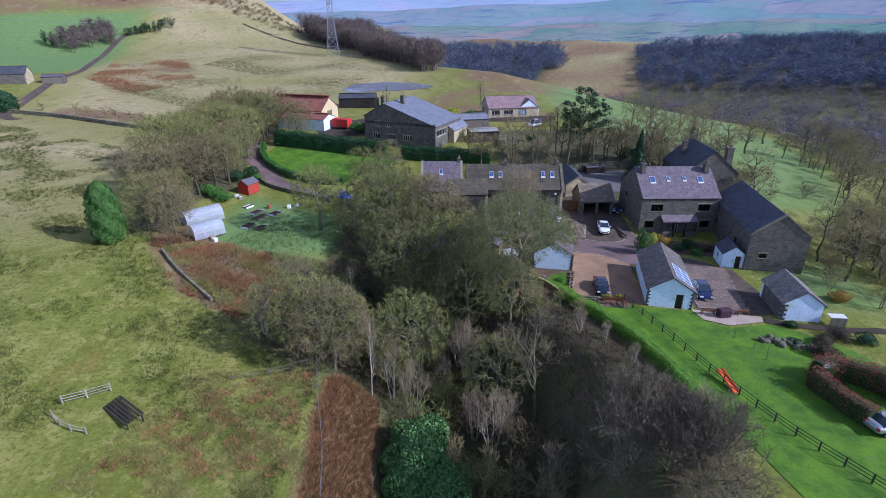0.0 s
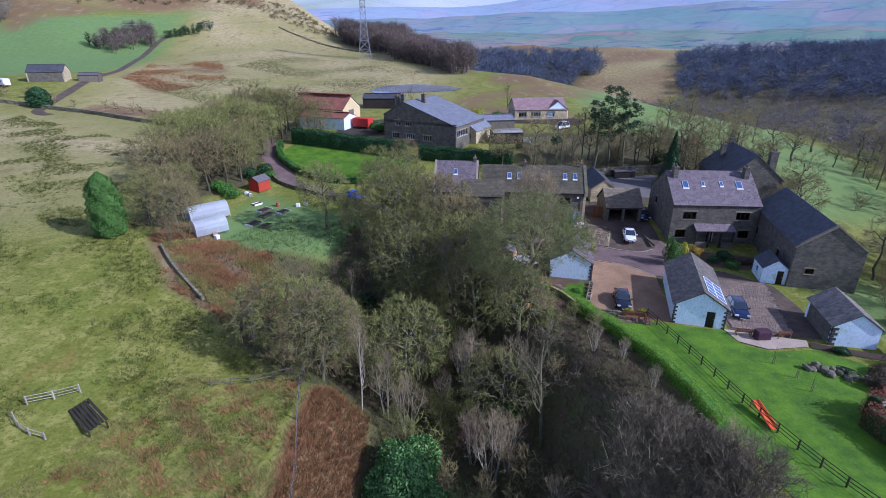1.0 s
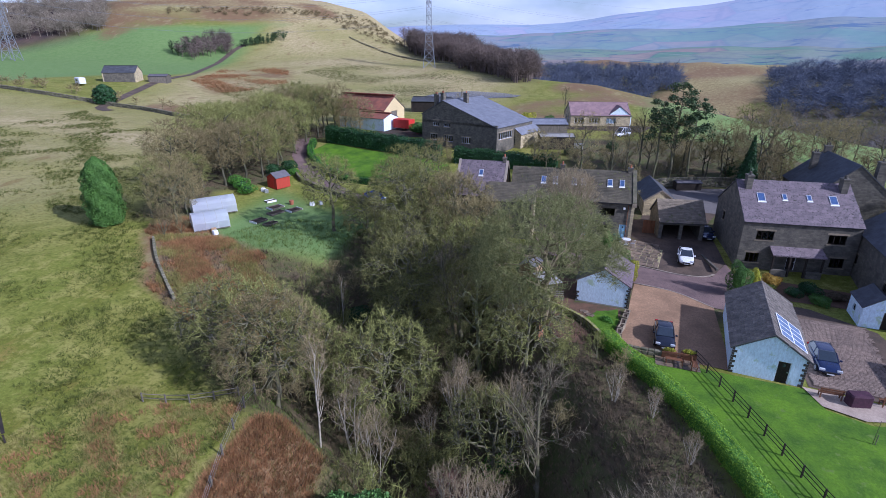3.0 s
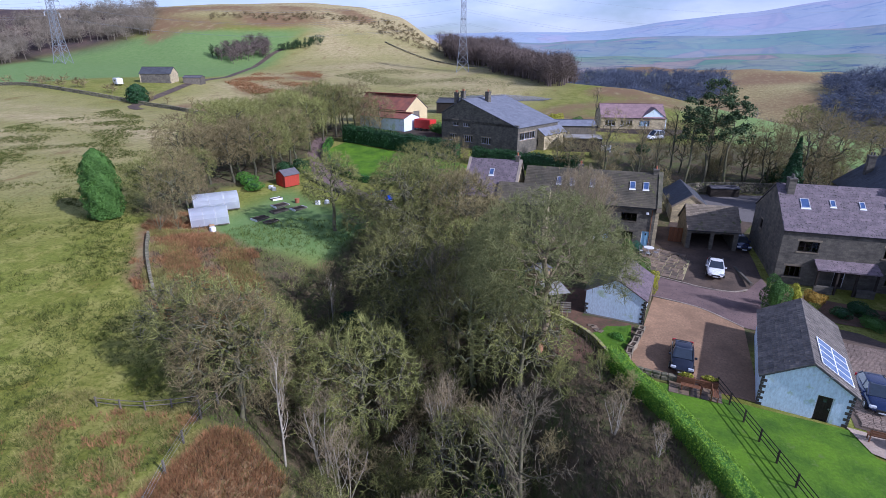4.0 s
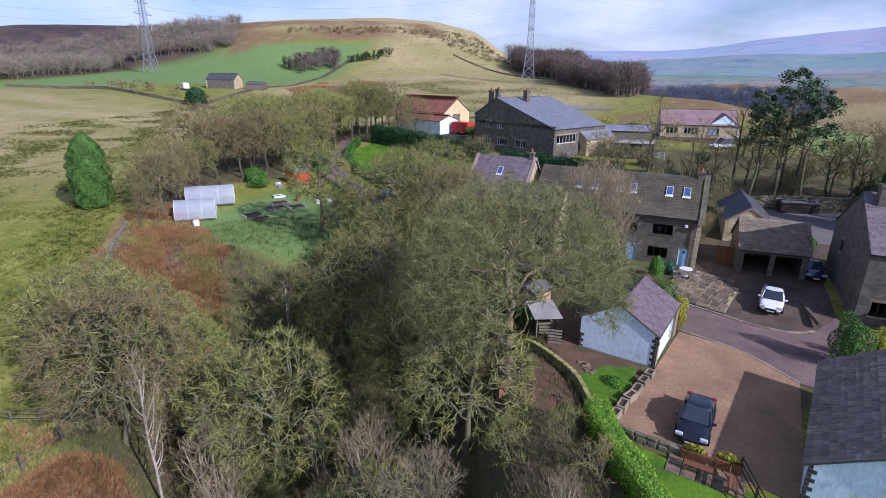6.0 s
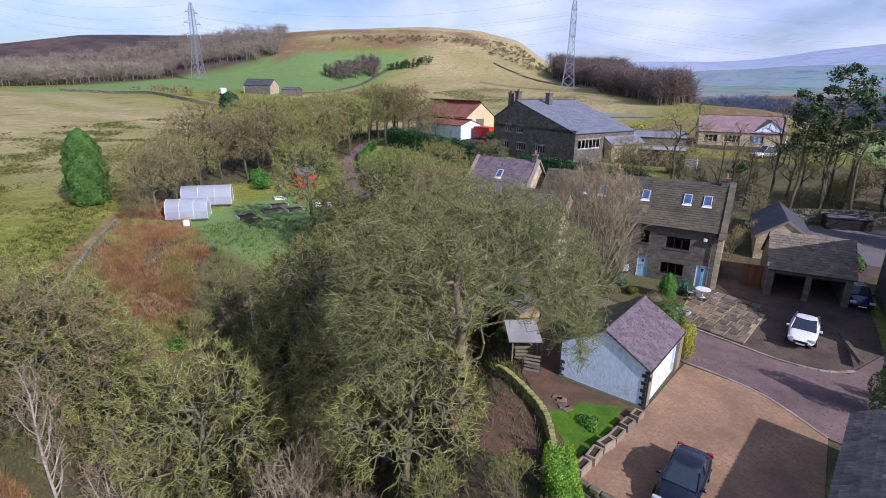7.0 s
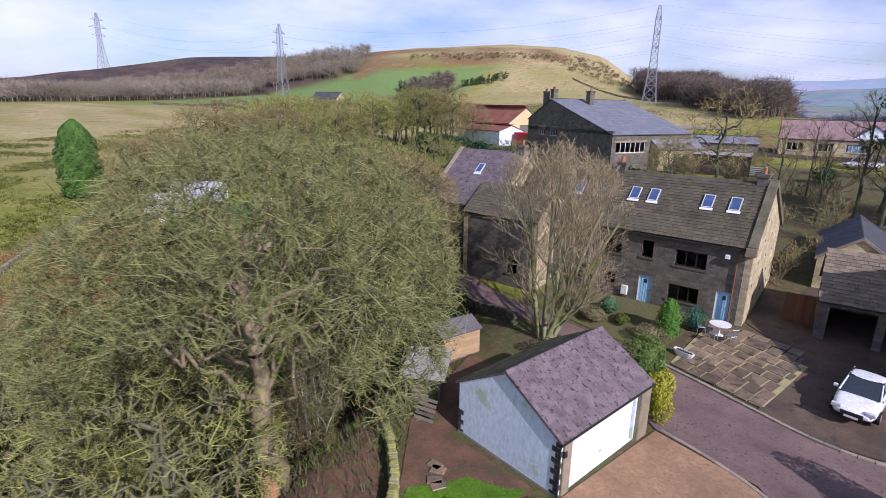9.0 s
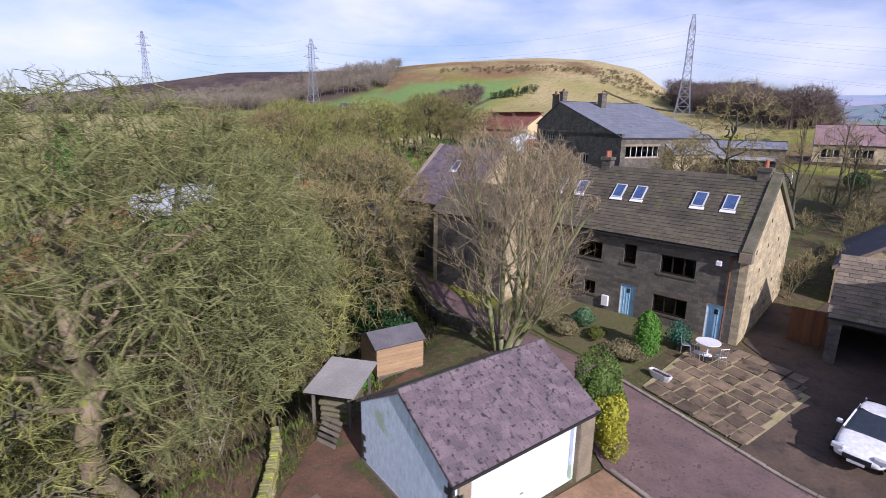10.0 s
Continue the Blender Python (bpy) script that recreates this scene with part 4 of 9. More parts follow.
def window_part(parent, a, d, n, s0, s1, z0, z1, lights=2, frame_mat="paint_dark", surround="stone_plain", bars=0):
    """A window in its opening: surround, frame with mullions, panes and sill."""
    a, d, n = Vector((*a, 0)), Vector((*d, 0)), Vector((*n, 0))

    def block(g, u0, u1, q0, q1, w0, w1):
        p = [a + d * u0 + n * w0, a + d * u1 + n * w0, a + d * u1 + n * w1, a + d * u0 + n * w1]
        g.add([(*q.xy, q0) for q in p] + [(*q.xy, q1) for q in p], [(3, 2, 1, 0), (4, 5, 6, 7), (0, 1, 5, 4), (1, 2, 6, 5), (2, 3, 7, 6), (3, 0, 4, 7)])
    f = Geo()
    t = 0.06
    block(f, s0, s0 + t, z0, z1, 0.1, 0.17)
    block(f, s1 - t, s1, z0, z1, 0.1, 0.17)
    block(f, s0 + t, s1 - t, z0, z0 + t, 0.1, 0.17)
    block(f, s0 + t, s1 - t, z1 - t, z1, 0.1, 0.17)
    for i in range(1, lights):
        c = s0 + (s1 - s0) * i / lights
        block(f, c - 0.035, c + 0.035, z0 + t, z1 - t, 0.1, 0.17)
    for i in range(1, bars + 1):
        c = z0 + (z1 - z0) * i / (bars + 1)
        block(f, s0 + t, s1 - t, c - 0.02, c + 0.02, 0.11, 0.16)
    w = part("window", f, M[frame_mat], parent)
    for i in range(lights):
        g = Geo()
        u0, u1 = s0 + (s1 - s0) * i / lights + 0.04, s0 + (s1 - s0) * (i + 1) / lights - 0.04
        block(g, u0, u1, z0 + t, z1 - t, 0.13, 0.14)
        part("pane", g, M["glass"], w)
    if surround:
        g = Geo()
        block(g, s0 - 0.18, s1 + 0.18, z1, z1 + 0.22, -0.012, 0.1)
        part("lintel", g, M[surround], w)
        g = Geo()
        block(g, s0 - 0.14, s1 + 0.14, z0 - 0.14, z0, -0.05, 0.12)
        part("sill", g, M[surround], w)
    return w


def door_part(parent, a, d, n, s0, s1, z0, z1, material, frame_mat="paint_white", panes=True, surround="stone_plain"):
    a, d, n = Vector((*a, 0)), Vector((*d, 0)), Vector((*n, 0))

    def block(g, u0, u1, q0, q1, w0, w1):
        p = [a + d * u0 + n * w0, a + d * u1 + n * w0, a + d * u1 + n * w1, a + d * u0 + n * w1]
        g.add([(*q.xy, q0) for q in p] + [(*q.xy, q1) for q in p], [(3, 2, 1, 0), (4, 5, 6, 7), (0, 1, 5, 4), (1, 2, 6, 5), (2, 3, 7, 6), (3, 0, 4, 7)])
    g = Geo()
    block(g, s0 + 0.06, s1 - 0.06, z0 + 0.02, z1 - 0.06, 0.1, 0.15)
    for i in range(1, 5):
        c = s0 + 0.06 + (s1 - s0 - 0.12) * i / 5
        block(g, c - 0.012, c + 0.012, z0 + 0.05, z1 - 0.1, 0.085, 0.1)
    dr = part("door", g, M[material], parent)
    g = Geo()
    block(g, s0, s0 + 0.06, z0, z1, 0.08, 0.16)
    block(g, s1 - 0.06, s1, z0, z1, 0.08, 0.16)
    block(g, s0 + 0.06, s1 - 0.06, z1 - 0.06, z1, 0.08, 0.16)
    part("door_frame", g, M[frame_mat], dr)
    if panes:
        g = Geo()
        c = (s0 + s1) / 2
        block(g, c - 0.1, c + 0.1, z0 + 1.45, z0 + 1.72, 0.08, 0.1)
        part("pane", g, M["car_glass"], dr)
    g = Geo()
    block(g, s1 - 0.2, s1 - 0.12, z0 + 0.95, z0 + 1.05, 0.04, 0.1)
    part("handle", g, M["metal"], dr)
    if surround:
        g = Geo()
        block(g, s0 - 0.2, s1 + 0.2, z1, z1 + 0.24, -0.012, 0.1)
        part("lintel", g, M[surround], dr)
    return dr


def quoins(parent, corners, z1, material, size=0.34, proud=0.03, h=0.3):
    """Alternating corner stones; corners: (x, y, sx, sy), the signs pointing into the building."""
    shapes = [as_mesh("quoin", *(lambda g: (g.v, g.f))(Geo().box(-proud, -proud, 0.01, a, b, h - 0.015)), material) for a, b in ((size * 1.5, size * 0.7), (size * 0.7, size * 1.5))]
    for x, y, sx, sy in corners:
        for i in range(int(z1 / h)):
            ob = new("quoin", shapes[i % 2])
            ob.parent, ob.location, ob.scale = parent, (x, y, i * h), (sx, sy, 1)


def building(name, label, category, m, w, l, eave, ridge, wall="stone_dark", roof="slate_purple", apex=0.0, openings=(), course=0.3, slate_w=0.42, thick=0.018,
             pieces=(0, 0), over=0.2, verge=0.12, wall_t=0.4, deck="slate_dark", left_eave=None, foot=0.6, seed=1, gable_wall=None, surround="stone_plain", frame_mat="paint_dark", stagger=True, roof_left=None):
    """A gabled building: the ridge runs along local y, gables at y = 0 and y = l, its middle on x = 0; apex shifts the ridge in x. openings: (side, kind, along, z0, width, height, lights)."""
    ob = thing(name, m, label, category)
    le = eave if left_eave is None else left_eave
    h = w / 2
    ax, ay = {"front": ((-h, 0), (h, 0)), "right": ((h, 0), (h, l)), "back": ((h, l), (-h, l)), "left": ((-h, l), (-h, 0))}, None
    for side, (a, b) in ax.items():
        d = (Vector(b) - Vector(a)).normalized()
        n = Vector((-d.y, d.x))
        holes = [(o[2], o[2] + o[4], o[3], o[3] + o[5]) for o in openings if o[0] == side]
        g = Geo()
        top = le if side == "left" else eave
        low = min(le, eave)
        if side in ("front", "back"):
            wall_panel(g, (a[0] + d.x * 0, a[1]), b, -foot, low, wall_t, holes)
            y0, y1 = (0, wall_t) if side == "front" else (l - wall_t, l)
            g.prism([(-h, low), (h, low)] + ([(h, eave)] if eave > low + 0.01 else []) + [(apex, ridge)] + ([(-h, le)] if le > low + 0.01 else []), y0, y1)
        else:
            a2, b2 = Vector(a) + d * wall_t, Vector(b) - d * wall_t
            wall_panel(g, a2, b2, -foot, top, wall_t, [(s0 - wall_t, s1 - wall_t, q0, q1) for s0, s1, q0, q1 in holes])
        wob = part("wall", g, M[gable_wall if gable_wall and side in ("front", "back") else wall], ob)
        for o in openings:
            if o[0] == side:
                lights = o[6] if len(o) > 6 else 2
                if o[1] == "window":
                    window_part(ob, a, d, n, o[2], o[2] + o[4], o[3], o[3] + o[5], lights, frame_mat, surround)
                elif o[1] == "door":
                    door_part(ob, a, d, n, o[2], o[2] + o[4], o[3], o[3] + o[5], lights if isinstance(lights, str) else "paint_dark", surround=surround)
    # roof decks and courses
    for sx, ev in ((-1, le), (1, eave)):
        run, rise = h - sx * apex, ridge - ev
        dv = Vector((-sx * run, 0, rise)).normalized()
        up = Vector((sx * rise, 0, run)).normalized()
        ed = Vector((sx * h, 0, ev)) - dv * over + up * 0.02
        slope = math.hypot(run, rise) + over
        g = Geo()
        p = [ed + Vector((0, -verge, 0)), ed + Vector((0, l + verge, 0)), ed + dv * slope + Vector((0, l + verge, 0)), ed + dv * slope + Vector((0, -verge, 0))]
        f = [(0, 1, 2, 3), (7, 6, 5, 4), (1, 0, 4, 5), (2, 1, 5, 6), (3, 2, 6, 7), (0, 3, 7, 4)]
        g.add(p + [q + up * 0.09 for q in p], f if sx < 0 else [tuple(reversed(q)) for q in f])
        rf = part("roof", g, M[deck], ob)
        slates(rf, ed + up * 0.09 + Vector((0, -verge, 0)), (0, 1, 0), dv, l + 2 * verge, slope - 0.03, course, slate_w, thick, M[roof_left if roof_left and sx < 0 else roof], pieces=pieces[0 if sx < 0 else 1], seed=seed + sx, stagger=stagger)
    cap = [(apex - 0.17, ridge + 0.03), (apex + 0.17, ridge + 0.03), (apex + 0.03, ridge + 0.19), (apex - 0.03, ridge + 0.19)]
    if sum(pieces):
        n = int((l + 2 * verge) / 0.45)
        step = (l + 2 * verge) / n
        tile = as_mesh("ridge_tile", *(lambda q: (q.v, q.f))(Geo().prism(cap, 0.008, step - 0.008)), M[roof])
        for i in range(n):
            part("ridge_tile", tile, None, ob).location.y = -verge + step * i
    else:
        part("ridge_capping", Geo().prism(cap, -verge, l + verge), M[roof], ob)
    return ob


def rooflight(parent, y, along, eave, ridge, w, apex=0.0, sx=1, length=1.0, width=0.6, lift=0.16):
    """A tilted roof window lying on a slope."""
    h = w / 2
    run, rise = h - sx * apex, ridge - eave
    dv, up = Vector((-sx * run, 0, rise)).normalized(), Vector((sx * rise, 0, run)).normalized()
    base = Vector((sx * h, 0, eave)) + dv * along + up * lift + Vector((0, y, 0))
    e = Vector((0, 1, 0))

    def slab(g, u0, u1, v0, v1, h0, h1):
        p = [base + e * a + dv * b for a, b in ((u0, v0), (u1, v0), (u1, v1), (u0, v1))]
        f = [(3, 2, 1, 0), (4, 5, 6, 7), (0, 1, 5, 4), (1, 2, 6, 5), (2, 3, 7, 6), (3, 0, 4, 7)]
        g.add([q + up * h0 for q in p] + [q + up * h1 for q in p], f if sx < 0 else [tuple(reversed(q)) for q in f])
    g = Geo()
    t = 0.055
    slab(g, 0, t, 0, length, -0.04, 0.07)
    slab(g, width - t, width, 0, length, -0.04, 0.07)
    slab(g, t, width - t, 0, t, -0.04, 0.07)
    slab(g, t, width - t, length - t, length, -0.04, 0.07)
    fr = part("rooflight", g, M["lamp_clear"], parent, "pale-framed roof window")
    g = Geo()
    slab(g, -0.06, width + 0.06, -0.2, 0, -0.04, 0.02)
    part("flashing", g, M["paint_white"], fr)
    g = Geo()
    slab(g, t, width - t, t, length - t, 0.02, 0.05)
    part("pane", g, M["glass_sky"], fr)


def chimney(parent, x, y, z0, z1, w=0.7, d=0.5, pots=2, material="stone_dark", pot="terracotta"):
    g = Geo().box(x - w / 2, y - d / 2, z0, x + w / 2, y + d / 2, z1 - 0.2)
    g.box(x - w / 2 - 0.06, y - d / 2 - 0.06, z1 - 0.2, x + w / 2 + 0.06, y + d / 2 + 0.06, z1)
    c = part("chimney", g, M[material], parent)
    for i in range(pots):
        px = x + (i - (pots - 1) / 2) * 0.3
        part("chimney_pot", Geo().rod((px, y, z1), (px, y, z1 + 0.4), 0.12, 0.1, 10), M[pot], c)


# white garage with the double door on its long side
g1 = building("garage", "white rendered garage with purple slate roof and dark quoins", "garage", pose(15.63, 66.6, 0.0, 0, 0, -10), 5.3, 6.5, 2.45, 4.0, "render_white", "slate_plum",
              openings=[("right", "gap", 0.75, 0.02, 4.7, 2.12)], course=0.27, slate_w=0.46, pieces=(0, 300), over=0.16, verge=0.1, foot=0.8, seed=3, roof_left="slate_mossy", thick=0.012, deck="slate_plum")
garage_door = part("garage_door", Geo().box(2.44, 0.76, 0.02, 2.47, 5.44, 2.11), M["paint_white"], g1, "white sectional garage door")
for i in range(4):
    part("door_panel", Geo().rounded(2.465, 0.78, 0.05 + i * 0.52, 2.52, 5.42, 0.05 + i * 0.52 + 0.505, 0.012), M["paint_white"], garage_door)
part("handle", Geo().box(2.52, 3.0, 0.5, 2.56, 3.14, 0.54), M["metal"], garage_door)
quoins(g1, [(-2.65, 0, 1, 1)], 1.2, M["quoin_dark"], 0.2, 0.02, 0.24)
quoins(g1, [(2.65, 0, -1, 1), (2.65, 6.5, -1, -1)], 2.4, M["quoin_dark"], 0.2, 0.02, 0.24)
part("pier", Geo().rounded(2.56, 0.22, -0.5, 2.76, 0.7, 2.42, 0.03), M["stone_plain"], g1, "buff stone door pier")
part("pier", Geo().rounded(2.5, 5.55, -0.5, 2.85, 6.35, 2.42, 0.03), M["stone_plain"], g1, "buff stone door pier")
part("gutter", Geo().box(2.74, -0.1, 2.33, 2.86, 6.6, 2.42), M["black"], g1)
part("downpipe", Geo().rod((2.74, -0.03, 0), (2.74, -0.03, 2.35), 0.04), M["black"], g1)
lamp = part("wall_lamp", Geo().box(2.65, 0.2, 1.7, 2.8, 0.36, 1.95, None, 0.02), M["black"], g1)
part("plinth", Geo().box(-2.68, -0.03, -0.6, 2.68, 0.0, 0.12), M["concrete"], g1)

# white outhouse with solar panels
g2 = building("outhouse", "white rendered outhouse with grey tiled roof and solar panels", "outhouse", pose(27.85, 55.6, 0.0, 0, 0, -13), 5.3, 11.0, 2.4, 4.1, "render_white", "tile_grey",
              openings=[("front", "door", 3.3, 0.0, 0.95, 1.95, "paint_dark")], course=0.34, slate_w=0.36, thick=0.035, pieces=(300, 0), over=0.22, verge=0.18, foot=0.8, seed=5, surround=None, stagger=False)
quoins(g2, [(-2.65, 0, 1, 1), (2.65, 0, -1, 1)], 2.4, M["quoin_dark"], 0.22, 0.02, 0.24)
sl, pitch = Vector((-2.65, 0, 1.7)).normalized(), Vector((1.7, 0, 2.65)).normalized()
panel = thing("solar_panel_array", g2.matrix_basis.copy(), "framed blue-grey solar panels bolted to a tiled roof", "solar panel")
pf = Geo()
e0 = Vector((2.65, 0.7, 2.4)) + sl * 0.25 + pitch * 0.2


def on_slope(g, y0, y1, v0, v1, h0, h1):
    p = [e0 + Vector((0, a, 0)) + sl * b for a, b in ((y0, v0), (y1, v0), (y1, v1), (y0, v1))]
    g.add([q + pitch * h0 for q in p] + [q + pitch * h1 for q in p], [(0, 1, 2, 3), (7, 6, 5, 4), (4, 5, 1, 0), (5, 6, 2, 1), (6, 7, 3, 2), (7, 4, 0, 3)])


for i in range(5):
    on_slope(pf, i * 1.0 - 0.045, i * 1.0 + 0.045, 0, 2.4, 0, 0.05)
for k in range(3):
    for i in range(4):
        on_slope(pf, i * 1.0 + 0.045, i * 1.0 + 0.955, k * 1.19 - 0.02, k * 1.19 + 0.06, 0, 0.05)
part("panel_frame", pf, M["paint_white"], panel)
for i in range(4):
    for k in range(2):
        g = Geo()
        on_slope(g, i + 0.045, i + 0.955, k * 1.19 + 0.06, k * 1.19 + 1.17, 0.01, 0.035)
        part("solar_cell", g, M["pv"], panel)
part("aerial", Geo().rod((1.0, 0.1, 3.0), (1.0, -0.25, 3.6), 0.02).rod((0.7, -0.2, 3.5), (1.3, -0.25, 3.55), 0.015), M["metal"], g2)

# small stone garage at the lawn's edge
g3 = building("stone_garage", "low garage with white gable and grey stone-slate roof", "garage", pose(42.05, 52.3, 0.0, 0, 0, -9), 4.3, 6.0, 2.25, 3.75, "stone_dark", "tile_grey",
              openings=[], course=0.34, slate_w=0.45, thick=0.035, gable_wall="render_white", over=0.22, verge=0.15, seed=7, stagger=False)
quoins(g3, [(-2.15, 0, 1, 1)], 2.2, M["quoin_dark"])

# porch house
ph = building("stone_house", "square dark stone house with purple slate roof and porch", "house", pose(32.5, 85.4, 0.4, 0, 0, -90), 11.0, 12.6, 5.9, 9.6, "stone_dark", "slate_purple",
              openings=[("right", "window", 1.6, 3.7, 1.9, 1.15, 3), ("right", "window", 9.3, 3.7, 1.9, 1.15, 3), ("right", "window", 0.9, 0.8, 1.5, 1.2, 3), ("right", "window", 10.1, 0.8, 1.5, 1.2, 3),
                        ("right", "door", 5.5, 0.1, 1.0, 2.0, "paint_dark"), ("front", "window", 3.0, 3.8, 0.8, 1.1, 1)],
              course=0.42, slate_w=0.5, thick=0.02, over=0.2, verge=0.08, seed=9)
for y, a in ((1.9, 3.2), (4.7, 3.6), (7.4, 3.6), (9.8, 3.2)):
    rooflight(ph, y, a, 5.9, 9.6, 11.0, 0, 1, 1.3 if a < 3.5 else 0.9, 0.85 if a < 3.5 else 0.5)
chimney(ph, 0.9, 1.1, 8.2, 10.6, 1.0, 0.7, pot="stone_dark")
chimney(ph, 0.9, 11.6, 8.2, 10.6, 1.0, 0.7, pot="stone_dark")
g = Geo()
g.prism([(5.5, 2.9), (7.1, 2.3), (7.1, 2.42), (5.5, 3.02)], 3.3, 9.0)
porch = part("porch_roof", g, M["slate_purple"], ph, "lean-to purple slate porch roof")
slates(porch, (7.1, 3.3, 2.42), (0, 1, 0), (-1.6, 0, 0.6), 5.7, 1.6, 0.3, 0.42, 0.018, M["slate_purple"], seed=10)
for y in (3.5, 5.3, 7.0, 8.75):
    part("porch_post", Geo().box(6.85, y - 0.09, -0.4, 7.03, y + 0.09, 2.36), M["wood_dark"], ph)
part("porch_wall", Geo().box(6.8, 3.4, -0.4, 7.06, 5.1, 0.6), M["stone_dark"], ph)
part("porch_wall", Geo().box(6.8, 7.2, -0.4, 7.06, 8.85, 0.6), M["stone_dark"], ph)

# gabled house behind it
bh = building("gable_house", "tall dark stone house with slate roof behind the others", "house", pose(48.8, 91.0, 0.6, 0, 0, -4), 9.4, 12.0, 6.6, 10.7, "stone_dark", "slate_dark", course=0.45, slate_w=0.6, thick=0.02, seed=11)
chimney(bh, 2.6, 0.6, 7.6, 11.4, 1.1, 0.9, pot="stone_dark")
chimney(bh, -2.4, 8.5, 8.0, 11.0, 0.8, 0.8, pot="stone_dark")
chimney(bh, 0.0, 11.4, 10.4, 11.6, 0.9, 0.6, pot="stone_dark")

# long barn with its white porch hut
lb = building("long_barn", "long dark stone barn with blue-black slate roof", "barn", pose(46.55, 65.5, -0.2, 0, 0, -10), 7.6, 17.5, 5.7, 8.5, "stone_dark", "slate_dark",
              openings=[("front", "window", 1.6, 2.2, 1.0, 0.7, 2), ("left", "window", 3.0, 2.2, 0.9, 1.1, 2), ("left", "window", 12, 2.2, 0.9, 1.1, 2)], course=0.42, slate_w=0.55, thick=0.02, over=0.15, verge=0.05, seed=13)
g = Geo()
for sx in (-1, 1):
    g.add([(sx * 3.95, -0.12, 5.75), (sx * 3.95, 0.3, 5.75), (0, 0.3, 8.82), (0, -0.12, 8.82), (sx * 3.95, -0.12, 5.55), (sx * 3.95, 0.3, 5.55), (0, 0.3, 8.6), (0, -0.12, 8.6)],
          [(0, 1, 2, 3), (7, 6, 5, 4), (0, 4, 5, 1), (3, 2, 6, 7), (0, 3, 7, 4), (1, 5, 6, 2)])
part("coping", g, M["stone_plain"], lb, "pale stone verge coping")
hut = building("porch_hut", "white rendered lean-to with dark slate roof", "outbuilding", pose(41.55, 66.9, -0.1, 0, 0, -10), 3.0, 3.6, 2.15, 3.3, "render_white", "slate_dark",
               openings=[("front", "door", 1.7, 0.0, 0.85, 1.95, "paint_dark"), ("left", "window", 1.2, 0.9, 0.7, 0.7, 1)], course=0.4, slate_w=0.5, over=0.12, verge=0.08, foot=0.6, surround=None)

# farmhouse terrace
# gable ends take the paler stone as if sunlit, the front stays dark
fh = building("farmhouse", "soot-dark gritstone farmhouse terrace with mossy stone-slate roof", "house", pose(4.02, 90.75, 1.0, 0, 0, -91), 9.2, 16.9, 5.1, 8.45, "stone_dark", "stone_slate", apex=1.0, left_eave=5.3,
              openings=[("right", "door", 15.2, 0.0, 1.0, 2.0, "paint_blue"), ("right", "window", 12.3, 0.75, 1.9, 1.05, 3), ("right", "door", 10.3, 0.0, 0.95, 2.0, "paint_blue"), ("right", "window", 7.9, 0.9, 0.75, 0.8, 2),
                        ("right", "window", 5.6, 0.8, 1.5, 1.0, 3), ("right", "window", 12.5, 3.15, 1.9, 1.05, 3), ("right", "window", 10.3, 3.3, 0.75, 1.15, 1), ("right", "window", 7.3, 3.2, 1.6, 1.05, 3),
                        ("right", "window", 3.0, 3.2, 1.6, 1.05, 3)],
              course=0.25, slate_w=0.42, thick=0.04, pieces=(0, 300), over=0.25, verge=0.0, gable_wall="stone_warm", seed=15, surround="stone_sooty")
for y in (4.2, 5.8, 8.4, 9.7, 13.2, 14.8):
    rooflight(fh, y, 2.4, 5.1, 8.45, 9.2, 1.0, 1, 1.05, 0.66, 0.22)
g = Geo()
for sx in (-1, 1):
    o = [(sx * 4.95, 5.2 + 0.2 * (sx < 0)), (1.0, 8.85), (1.0, 8.45), (sx * 4.95, 4.75 + 0.2 * (sx < 0))]
    g.prism(o if sx < 0 else o[::-1], 16.55, 17.05)
part("parapet", g, M["drystone"], fh, "raised stone gable parapet")
part("kneeler", Geo().box(4.55, 16.5, 4.6, 5.05, 17.08, 5.1), M["stone_plain"], fh)
chimney(fh, 1.0, 16.2, 8.2, 9.15, 0.6, 0.6, 1, "stone_dark")
chimney(fh, 1.0, 7.0, 8.2, 9.2, 0.6, 0.6, 2, "stone_dark")
part("gutter", Geo().box(4.78, 0, 4.86, 4.9, 16.8, 4.96), M["black"], fh)
part("downpipe", Geo().rod((4.68, 16.1, 0), (4.68, 16.1, 4.9), 0.05), M["wood_brown"], fh)
part("security_light", Geo().rounded(4.6, 15.4, 4.2, 4.85, 15.7, 4.45, 0.04), M["paint_white"], fh)
part("meter_box", Geo().rounded(4.6, 9.2, 0.35, 4.78, 9.65, 1.0, 0.03), M["paint_white"], fh)
# black blocks on the gable face stand in for the shade of putlog holes
for z in (1.2, 2.3, 3.6, 4.8, 6.2):
    for k, x in enumerate((-2.6, -1.4, -0.2, 1.0, 2.2, 3.4)):
        if abs(x - 1) < 3.3 * (8.2 - z) / 3.3 and (k + int(z)) % 2:
            part("putlog_hole", Geo().box(x - 0.07, 16.88, z, x + 0.07, 16.915, z + 0.22), M["black"], fh)

